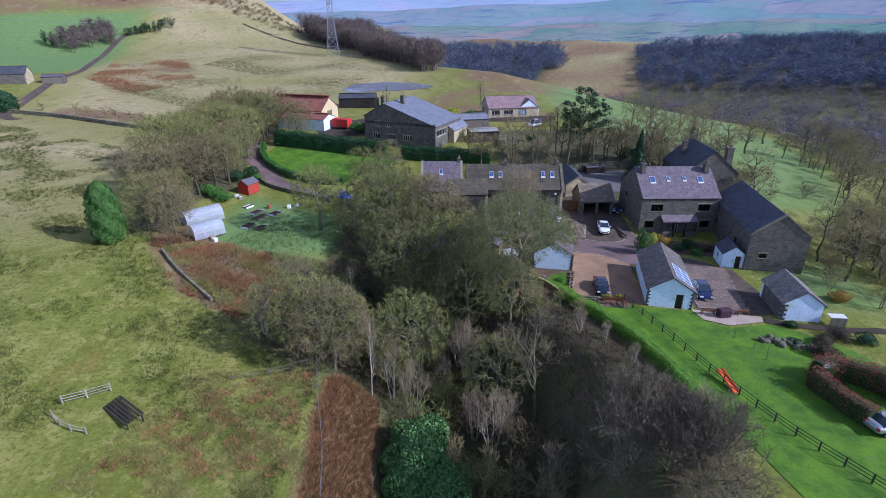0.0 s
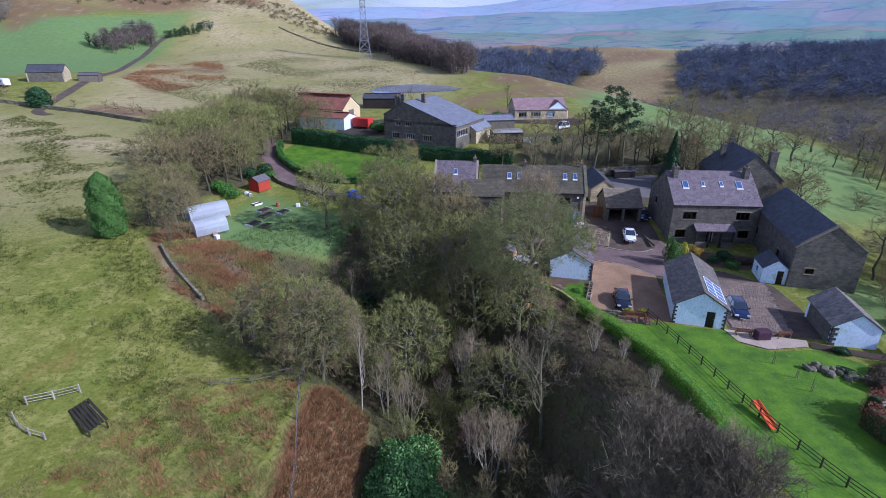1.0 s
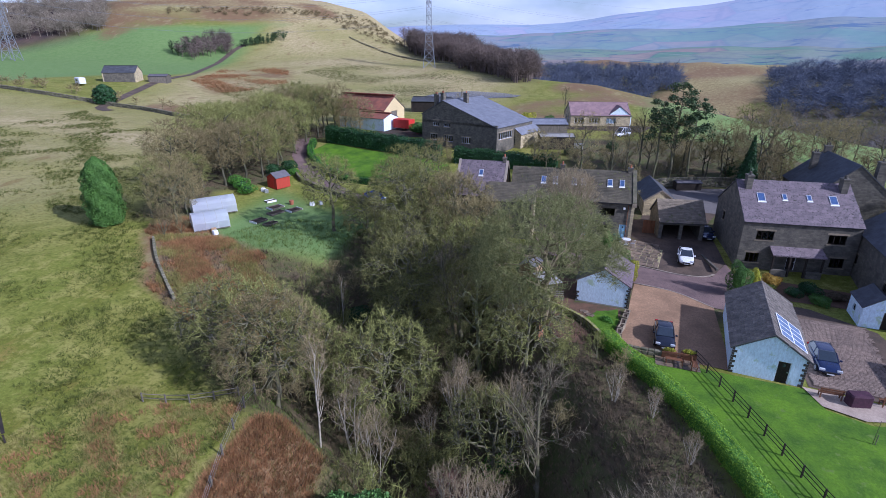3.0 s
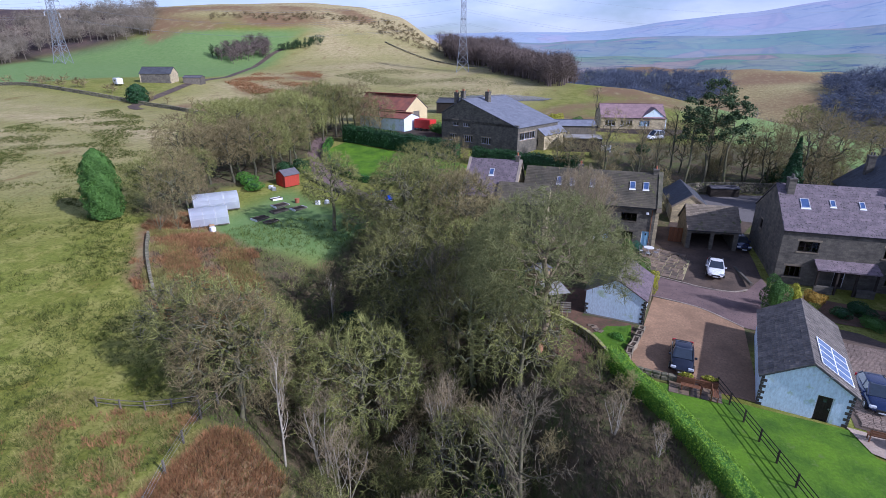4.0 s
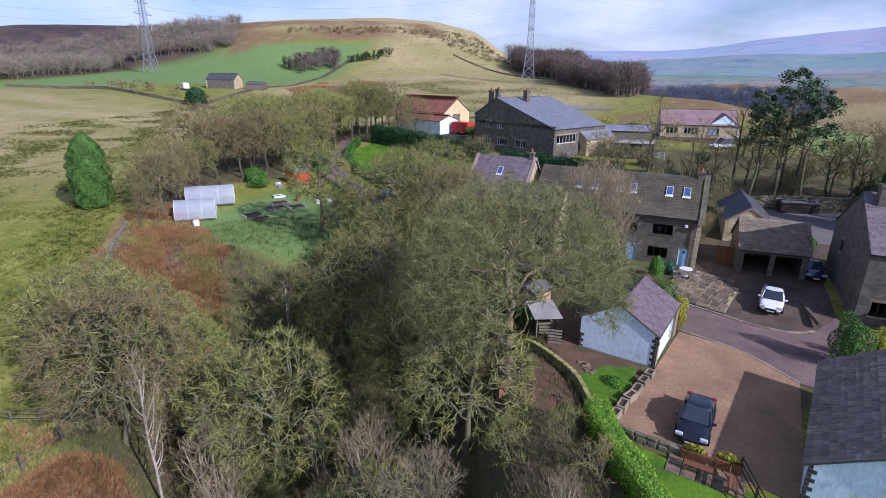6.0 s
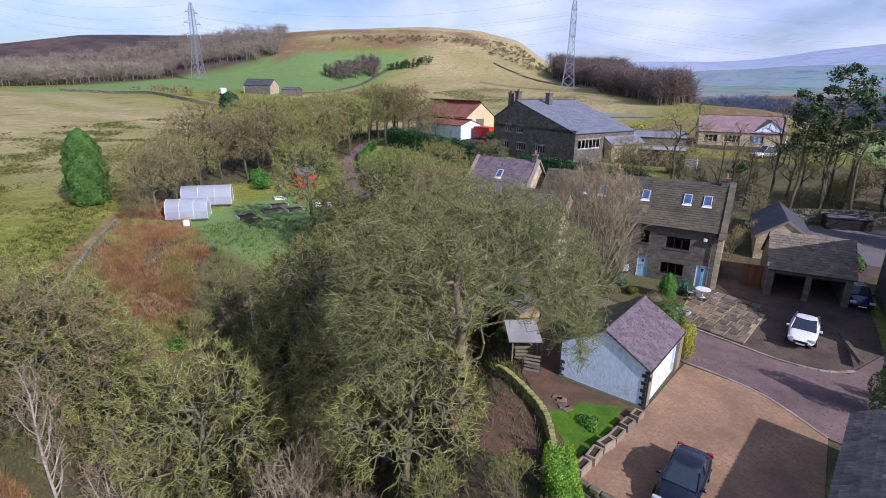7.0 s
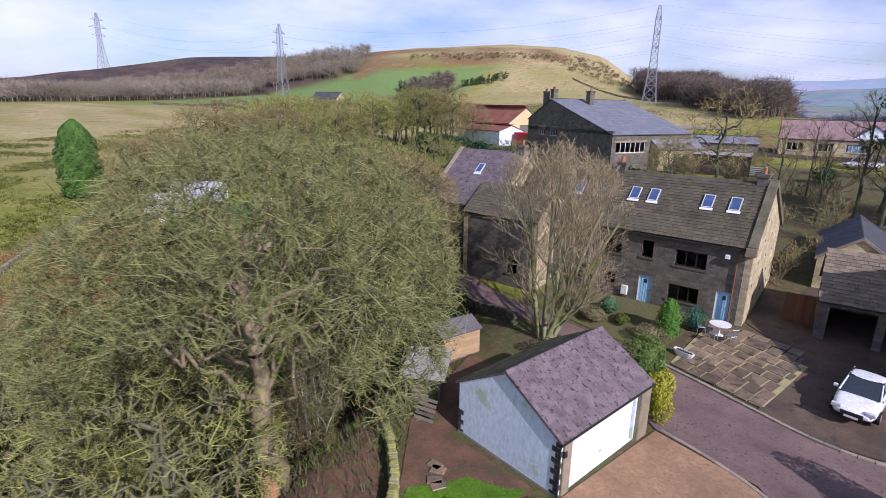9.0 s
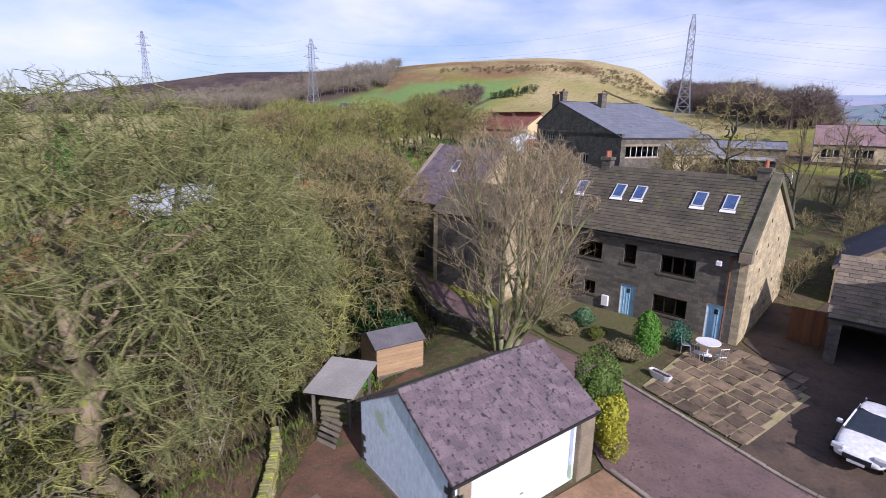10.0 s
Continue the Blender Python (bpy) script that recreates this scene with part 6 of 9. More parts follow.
def conifer(name, label, m, r, h, leaf, n, size, seed, spire=False):
    """A dense upright conifer, widest below its middle."""
    rng = np.random.default_rng(seed)
    ob = thing(name, m, label, "tree")
    t = rng.uniform(0.02, 1, n) ** 0.85
    prof = lambda q: np.interp(q, [0, 0.06, 0.25, 0.5, 0.75, 0.92, 1], [0.9, 1.0, 0.8, 0.5, 0.25, 0.09, 0.01] if spire else [0.6, 0.86, 1.0, 1.0, 0.82, 0.46, 0.08])
    a = rng.uniform(0, 2 * math.pi, n)
    rr = r * prof(t) * (1 + 0.1 * np.sin(a * 5 + t * 19) + 0.07 * np.sin(a * 9 - t * 31) - rng.exponential(0.07, n))
    p = np.stack([rr * np.cos(a), rr * np.sin(a), t * h], -1)
    nrm = np.stack([np.cos(a), np.sin(a), 0.5 + 0 * a], -1)
    part("crown", array_mesh("crown", *leaf_arrays(p, nrm, size, rng, 0.6), M[leaf]), None, ob)
    g = Geo()
    part("inner_mass", g.loft([[(0.8 * r * float(prof(q)) * math.cos(k * math.pi / 5), 0.8 * r * float(prof(q)) * math.sin(k * math.pi / 5), q * h) for k in range(10)] for q in (0.0, 0.1, 0.3, 0.5, 0.7, 0.85, 0.96)]), M[leaf], ob)
    part("trunk", Geo().rod((0, 0, -0.5), (0, 0, h * 0.3), 0.25, 0.15, 8), M["bark"], ob)
    return ob


def pine(m, h, seed):
    rng = random.Random(seed)
    nr = np.random.default_rng(seed)
    ob = thing("pine_tree", m, "tall dark Scots pine with a bare trunk", "tree", "pines behind the yard")
    thick, pads = [], []
    p = Vector((0, 0, -0.5))
    pts = [p]
    for i in range(6):
        p = p + Vector((rng.gauss(0, 0.25), rng.gauss(0, 0.25), h / 6))
        pts.append(p)
    for i in range(6):
        thick.append((*pts[i], *pts[i + 1], 0.26 * (1 - i / 7), 0.26 * (1 - (i + 1) / 7)))
    for k in range(22):
        f = 0.55 + 0.45 * k / 21
        x = min(f * 6, 5.99)
        a0 = pts[int(x)].lerp(pts[int(x) + 1], x % 1)
        an, ln = rng.uniform(0, 6.28), h * 0.3 * (1.15 - f * 0.75) * rng.uniform(0.6, 1.2)
        e = a0 + Vector((math.cos(an) * ln, math.sin(an) * ln, ln * rng.uniform(0.0, 0.4)))
        thick.append((*a0, *e, 0.09, 0.03))
        for j in range(3):
            pads.append((a0.lerp(e, rng.uniform(0.45, 1.05)) + Vector((rng.gauss(0, 0.3), rng.gauss(0, 0.3), rng.gauss(0, 0.25))), ln * rng.uniform(0.17, 0.34)))
    part("trunk", array_mesh("trunk", *tube_arrays(thick, 6), M["bark"]), None, ob)
    ps, ns = [], []
    for c, r in pads:
        q = nr.normal(0, 1, (48, 3)) * np.array([[0.55 * r, 0.55 * r, 0.34 * r]])
        ps.append(q + np.array([[c.x, c.y, c.z + 0.1 * r]]))
        ns.append(q / max(r, 0.1) + np.array([[0, 0, 0.4]]))
    part("crown", array_mesh("crown", *leaf_arrays(np.concatenate(ps), np.concatenate(ns), 0.34, nr), M["leaf_pine"]), None, ob)
    return ob


# one grown tree of each habit, then copies of them
LIB = {}


def plant(kind, x, y, s=1.0, turn=None, dz=0.0, sz=None):
    """Stands a tree of a habit at a place; the first of each habit is grown there, the others copy it."""
    turn = (x * 37 + y * 91) % 360 if turn is None else turn
    m = at_land(x, y, s, turn, dz, sz)
    if kind not in LIB:
        LIB[kind] = HABIT[kind](m)
        LIB[kind].matrix_basis = m
        return LIB[kind]
    src = LIB[kind]
    keep = src.matrix_basis.copy()
    src.matrix_basis = Matrix.Identity(4)
    made = copy_thing(src, m)
    made.matrix_basis = m
    src.matrix_basis = keep
    return made


HABIT = {
    "round_a": lambda m: bare_tree("ash_tree", "leafless olive-twigged tree with a rounded crown", "tree", m, "bark", "twig_olive", seed=11, height=10, spread=4.7, trunk_r=0.26, twigs=900, spurs=7, boughs=120, twig=0.026, pale=1.6, wander=0.13),
    "round_b": lambda m: bare_tree("ash_tree", "leafless olive-twigged tree with a rounded crown", "tree", m, "bark", "twig_olive", seed=12, height=11, spread=4.2, trunk_r=0.28, base=0.2, twigs=1000, spurs=9, boughs=115, lumpy=0.28, twig=0.025, pale=1.6, wander=0.13),
    "round_c": lambda m: bare_tree("sycamore_tree", "leafless brown-twigged tree, many fine branches", "tree", m, "bark", "twig_brown", seed=13, height=10, spread=4.1, trunk_r=0.24, twigs=950, spurs=9, boughs=110, lumpy=0.25, twig=0.018, pale=1.6, wander=0.13),
    "tall_a": lambda m: bare_tree("alder_tree", "tall thin leafless tree with pale grey twigs", "tree", m, "bark", "twig_grey", seed=14, height=12, spread=2.6, trunk_r=0.18, limbs=13, kids=(6, 5, 10), clear=0.25, up=0.7, twig=0.013),
    "tall_b": lambda m: bare_tree("beech_tree", "tall leafless tree with spreading dark limbs", "tree", m, "bark_dark", "twig_brown", seed=15, height=13, spread=3.8, trunk_r=0.24, base=0.35, limbs=9, twigs=480, spurs=7, boughs=55, lumpy=0.35, low=-0.7, wander=0.12),
    "multi": lambda m: bare_tree("sapling_clump", "clump of pale bare saplings", "tree", m, "bark_pale", "twig_pale", seed=16, height=7.5, spread=2.0, trunk_r=0.13, limbs=6, kids=(4, 4, 7), clear=0.15, stems=5, up=1.0, twig=0.012),
    "birch": lambda m: bare_tree("birch_tree", "slender pale-barked birch with fine fawn twigs", "tree", m, "bark_pale", "twig_pale", seed=27, height=11, spread=1.5, trunk_r=0.1, limbs=16, kids=(4, 4, 7), clear=0.3, up=0.9, twig=0.012, zig=0.1),
    "grey": lambda m: bare_tree("willow_tree", "broad leafless willow with dense grey twigs", "tree", m, "bark", "twig_grey", seed=18, height=9, spread=5.2, trunk_r=0.22, limbs=15, kids=(8, 7, 14), clear=0.05, stems=2, up=0.7, twig=0.019),
    "shrub": lambda m: bare_tree("thorn_shrub", "leafless tangled brown thorn shrub", "shrub", m, "bark", "twig_brown", seed=19, height=4, spread=2.2, trunk_r=0.08, limbs=7, kids=(5, 4, 6), clear=0.02, stems=2, twig=0.018),
    "shrub_olive": lambda m: bare_tree("elder_shrub", "leafless olive-green elder shrub", "shrub", m, "bark", "twig_olive", seed=20, height=5, spread=2.8, trunk_r=0.1, limbs=8, kids=(5, 4, 7), clear=0.02, stems=2, twig=0.019),
    "red": lambda m: bare_tree("red_twigged_shrub", "rounded shrub with red-brown bare twigs", "shrub", m, "bark", "twig_red", seed=21, height=4.5, spread=1.6, trunk_r=0.08, limbs=8, kids=(6, 6, 8), clear=0.05, stems=3, twig=0.011),
    "pollard": lambda m: bare_tree("many_stemmed_tree", "bare upright tree with mossy stems and pale fawn twigs", "tree", m, "bark_moss", "twig_pale", seed=22, height=11.8, spread=4.6, trunk_r=0.38, limbs=9, kids=(8, 6, 9), clear=0.12, stems=5, up=0.8, twig=0.012, zig=0.16, thin=0.55),
    "open_oak": lambda m: bare_tree("spreading_oak", "wide open-crowned bare oak with mossy limbs", "tree", m, "bark", "twig_brown", seed=23, height=12.5, spread=6.0, trunk_r=0.5, base=0.25, limbs=10, twigs=700, spurs=7, boughs=70, lumpy=0.35, wander=0.13, twig=0.018),
    "far_a": lambda m: bare_tree("hedgerow_tree", "leafless brown-twigged tree with a rounded crown", "tree", m, "bark_dark", "twig_brown", seed=41, height=10, spread=4.3, trunk_r=0.24, twigs=450, spurs=6, boughs=70, twig=0.026, spur=0.75),
    "far_b": lambda m: bare_tree("hedgerow_tree", "leafless olive-twigged tree with a rounded crown", "tree", m, "bark_dark", "twig_olive", seed=42, height=10.5, spread=4.1, trunk_r=0.24, twigs=450, spurs=6, boughs=70, twig=0.026, spur=0.75, lumpy=0.28),
    "far_t": lambda m: bare_tree("tall_bare_tree", "tall thin leafless tree with dark limbs", "tree", m, "bark_dark", "twig_brown", seed=43, height=12.5, spread=2.9, trunk_r=0.2, limbs=10, kids=(5, 4, 8), clear=0.22, up=0.6, twig=0.022),
    "far_s": lambda m: bare_tree("scrub_bush", "leafless tangled brown scrub", "shrub", m, "bark", "twig_brown", seed=44, height=4.0, spread=2.3, trunk_r=0.08, limbs=7, kids=(4, 4, 5), clear=0.02, stems=2, twig=0.021),
    "holly": lambda m: bush("laurel_bush", "glossy evergreen laurel bush on the bank", "shrub", m, "leaf_holly", 2.0, 2.0, 4.4, 9000, 0.19, 30, "leaf_holly", rough=0.34),
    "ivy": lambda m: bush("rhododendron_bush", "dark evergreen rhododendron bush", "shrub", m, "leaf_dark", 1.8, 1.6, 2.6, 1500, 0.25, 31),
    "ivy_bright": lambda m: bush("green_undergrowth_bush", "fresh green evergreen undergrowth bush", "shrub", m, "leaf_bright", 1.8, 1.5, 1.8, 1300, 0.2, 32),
}

# the old oak beside the garages
oak = bare_tree("old_oak", "old spreading bare oak with torn red bark and mossy limbs", "tree", at_land(9.4, 59.9, 1.0, 150, 0.1), "bark_oak", "twig_oak", seed=5, height=13.6, spread=7.3, trunk_r=0.5, base=0.2, low=-0.35, limbs=22, boughs=440, twigs=10000, spurs=7, twig=0.0135, lumpy=0.16, wander=0.16, spur=0.21, fork=0.2, limb=(0.14, 0.26), pale=2.4, curl=1.0, bare=165)
part("torn_bark", Geo().loft([[((0.52 - 0.03 * k) * math.cos(a * 0.3 - 4.2) * (0.93 + 0.07 * math.cos(a * 2.2 + k)), (0.52 - 0.03 * k) * math.sin(a * 0.3 - 4.2) * (0.93 + 0.07 * math.sin(a * 1.7 + k)), -0.5 + k * 0.6 + 0.15 * math.sin(a * 2.4)) for a in range(7)] for k in range(5)], False), M["bark_red"], oak)
oak2 = bare_tree("mossy_tree", "mossy bare tree rooted on the clough bank", "tree", at_land(3.2, 61.4, 1.0, 10, 0.1), "bark_moss", "twig_olive", seed=6, height=14.0, spread=5.4, trunk_r=0.34, base=0.15, limbs=12, boughs=150, twigs=2000, spurs=9, twig=0.014, wander=0.13, lumpy=0.25)

GLADE = [(-38, 60), (-27, 54), (-19, 54.5), (-11, 55.5), (-5, 56.5), (-5, 62), (-8.5, 71), (-17, 79), (-36, 77)]
# clough wood: a jittered scatter, taller down in the bottom
rng = random.Random(77)
SPECIAL = [("birch", -8.4, 47.7, 1.0), ("holly", -2.6, 39.6, 1.9), ("holly", -0.2, 36.8, 1.5), ("holly", -3.6, 37.0, 1.3), ("multi", 5.2, 43.0, 1.15), ("multi", 7.0, 44.5, 1.0), ("multi", 3.4, 45.0, 0.95), ("red", 3.2, 47.0, 1.0),
           ("grey", 15.4, 32.2, 1.0), ("grey", 19.8, 28.6, 0.85), ("grey", 17.6, 30.4, 0.8), ("pollard", 11.5, 77.8, 1.0)] + [
           ("round_a", -14.5, 50.9, 1.12), ("round_b", -12.4, 52.8, 0.9), ("shrub_olive", -9.0, 58.5, 1.0), ("shrub_olive", -6.5, 60.0, 1.1), ("shrub", -12.5, 58.0, 0.8), ("shrub_olive", -6.0, 57.0, 1.2), ("shrub_olive", -10.0, 61.0, 0.9), ("shrub_olive", -22.5, 56.0, 0.7), ("round_a", -8.2, 84.2, 1.0), ("round_a", -12.6, 86.6, 1.0), ("round_b", -20.5, 80.8, 1.0), ("round_c", -3.4, 82.4, 0.95), ("far_b", -16.6, 103.6, 0.75), ("far_a", -11.5, 110, 0.7), ("shrub", -17.0, 70.5, 0.75), ("shrub_olive", -14.5, 66.5, 0.75), ("shrub", -13.0, 70.0, 0.9), ("shrub_olive", -17.5, 62.8, 0.8), ("shrub", -20.5, 65.5, 0.6), ("shrub_olive", -11.5, 63.5, 0.9),
           ("round_c", -42.5, 76.0, 0.85), ("shrub", -42.0, 72.5, 1.0), ("shrub", -40.2, 74.0, 0.8), ("round_a", -9.5, 79.0, 1.2), ("round_a", -10.0, 92.5, 1.0), ("round_c", -2.5, 79.0, 1.25), ("round_c", 1.0, 75.0, 1.25), ("round_a", -6.5, 73.5, 1.15)] + [
           ("birch", -13.4, 65.5, 0.6), ("round_b", -5.0, 65.0, 1.3), ("round_a", 0.5, 66.5, 1.25), ("round_b", 1.6, 69.6, 1.2), ("shrub_olive", -19.0, 67.5, 0.8), ("shrub_olive", 14.6, 55.8, 0.5), ("shrub_olive", 11.8, 54.0, 0.6), ("shrub", 16.4, 53.5, 0.6),
           ("multi", 18.0, 48.6, 0.35), ("multi", 19.6, 44.2, 0.35), ("multi", 15.4, 50.0, 0.45), ("tall_b", 14.4, 104.8, 1.0), ("round_c", 8.5, 112.0, 0.7), ("tall_b", 41.0, 104.5, 1.0), ("open_oak", 44.5, 109.5, 1.0), ("tall_b", 58.0, 94.0, 0.9)]
for k, x, y, s in SPECIAL:
    plant(k, x, y, s)
spots = [(x, y) for _, x, y, _ in SPECIAL] + [(9.7, 60.0), (4.6, 60.8)]
count = 0
for _ in range(4000):
    x, y = rng.uniform(-38, 23), rng.uniform(16, 82)
    if poly_mask(np.array([x]), np.array([y]), CLOUGH, 3)[0] < 0.75 or min(math.hypot(x - a, y - b) for a, b in spots) < 2.9:
        continue
    if x < -2 and y < 47 or (x > 10 and y > 55) or (x > 3 and y > 64) or (12 < x < 22 and 34 < y < 56) or (x < -24 and y > 56) or poly_mask(np.array([x]), np.array([y]), GLADE, 1)[0] > 0.5:
        continue
    spots.append((x, y))
    deep = -lz(x, y)
    k = rng.choice(["shrub", "multi", "shrub_olive", "shrub", "shrub"] if (y < 43 and x < 13) or (abs(x - 2.2) < 4.2 and 45 < y < 60) else
                   ["round_a", "round_b", "round_c", "tall_a", "round_b", "multi", "shrub_olive"] if deep > 5 else ["round_a", "shrub_olive", "round_c", "shrub", "multi"])
    s = rng.uniform(0.7, 1.0) if k not in ("shrub", "shrub_olive") else rng.uniform(0.7, 1.2)
    plant(k, x, y, s * (0.72 if y < 34 else 1.25 if deep > 4 else 1.0))
    count += 1
    if count > 95:
        break
# undergrowth on the clough's banks
for i in range(34):
    x, y = rng.uniform(-34, 21), rng.uniform(30, 76)
    if poly_mask(np.array([x]), np.array([y]), CLOUGH, 3)[0] < 0.9 or (x > 8 and y < 58) or x < -20 or (x < -2 and y < 48):
        continue
    plant(rng.choice(["ivy", "ivy_bright", "shrub", "shrub_olive", "ivy_bright"]), x, y, rng.uniform(0.6, 1.1))
for i in range(70):
    x, y = rng.uniform(-14, 3), rng.uniform(46, 64)
    if min(math.hypot(x - a, y - b) for a, b in spots) > 1.6 and not (x < -9 and y < 49):
        plant(rng.choice(["shrub", "shrub_olive", "shrub_olive", "multi"]), x, y, rng.uniform(0.6, 0.95))
# copse on the west and along the lane
for i in range(900):
    x, y = rng.uniform(-64, -29), rng.uniform(74, 146)
    if poly_mask(np.array([x]), np.array([y]), COPSE, 2)[0] < 0.8 or min(math.hypot(x - a, y - b) for a, b in spots) < 3.2:
        continue
    spots.append((x, y))
    plant(rng.choice(["far_a", "far_b"]), x, y, rng.uniform(0.9, 1.2) if y > 86 else rng.uniform(0.7, 0.9))
for x, y, q in ((-1.5, 79.8, 1.3), (-5.0, 81.0, 1.4), (0.8, 78.2, 1.2), (3.4, 77.6, 1.0), (-3.0, 78.5, 1.2), (5.4, 75.2, 0.9)):
    plant("ivy" if x > -2 else "ivy_bright", x, y, q)
plant("far_a", -37.6, 138.2, 0.85), plant("far_b", -39.5, 133.5, 0.85), plant("far_a", -36.0, 128.5, 0.7)
plant("ivy_bright", -43.0, 93.5, 1.1), plant("ivy_bright", -41.0, 92.0, 1.0), plant("ivy_bright", -45, 95, 1.0), plant("ivy", -40.5, 106, 1.0), plant("ivy", -42.5, 103.5, 0.9), plant("ivy_bright", -39.0, 105.0, 0.7)
# belt behind the yard, and trees on the eastern side
for i in range(46):
    x, y = 14 + i * 1.15 + rng.uniform(-1, 1), 106 + rng.uniform(-2, 14)
    if 25 < x < 41 and y < 111:
        y += 6
    plant(rng.choice(["far_t", "far_s", "far_t", "far_s", "far_s", "far_s"] if x < 27 else ["far_t", "tall_b", "far_t", "far_a", "far_s", "far_s"]), x, y, rng.uniform(0.65, 0.95))
for i in range(75):
    x, y = rng.uniform(12, 68), rng.uniform(105, 134)
    if 25 < x < 41 and y < 111:
        continue
    plant(rng.choice(["far_s", "shrub", "ivy", "shrub_olive", "far_s"]), x, y, rng.uniform(0.55, 0.9))
for x, y in ((23.5, 99), (22.0, 97), (39.5, 98.5), (21.5, 94.5)):
    plant("shrub", x, y, 0.6)
for i in range(180):
    x, y = rng.uniform(55, 125), rng.uniform(58, 165)
    if x < 66 + 0.4 * (y - 58) and y > 92 and rng.random() < 0.65:
        continue
    plant(rng.choice(["tall_b", "far_a", "far_t", "far_b", "far_s", "open_oak", "far_s"]), x, y, rng.uniform(0.6, 0.95))
for i in range(60):
    x, y = rng.uniform(50, 75), rng.uniform(40, 82)
    if x > 51 + 0.25 * abs(y - 60):
        plant(rng.choice(["far_s", "shrub", "shrub_olive", "ivy", "tall_b"]), x, y, rng.uniform(0.6, 0.95))
for x, y in ((6, 120), (17, 140), (28, 135), (33, 142), (-1, 143), (12, 170), (24, 168), (-12, 160), (-18, 170)):
    plant(rng.choice(["far_a", "far_t", "far_s"]), x, y, rng.uniform(0.5, 0.75))
conifer("cypress_tree", "single dense green cypress standing in the pasture", at_land(-50.6, 72.6, 1, 0, -0.2), 2.3, 9.6, "leaf_conifer", 26000, 0.2, 50)
for x, y, h in ((27.0, 110.5, 14.0), (30.0, 112.0, 16.5), (33.0, 111.0, 13.5)):
    pine(at_land(x, y, 1, x * 40), h, int(x * 10))
conifer("spruce_tree", "dark spruce beside the yard wall", at_land(39.5, 102.5, 1, 0, -0.2), 2.3, 10.8, "leaf_dark", 5000, 0.34, 51, True)
conifer("field_conifer", "dark evergreen beside the field barn", at_land(-134.5, 163, 1, 0, -0.2), 3.2, 6.2, "leaf_dark", 2500, 0.6, 52)


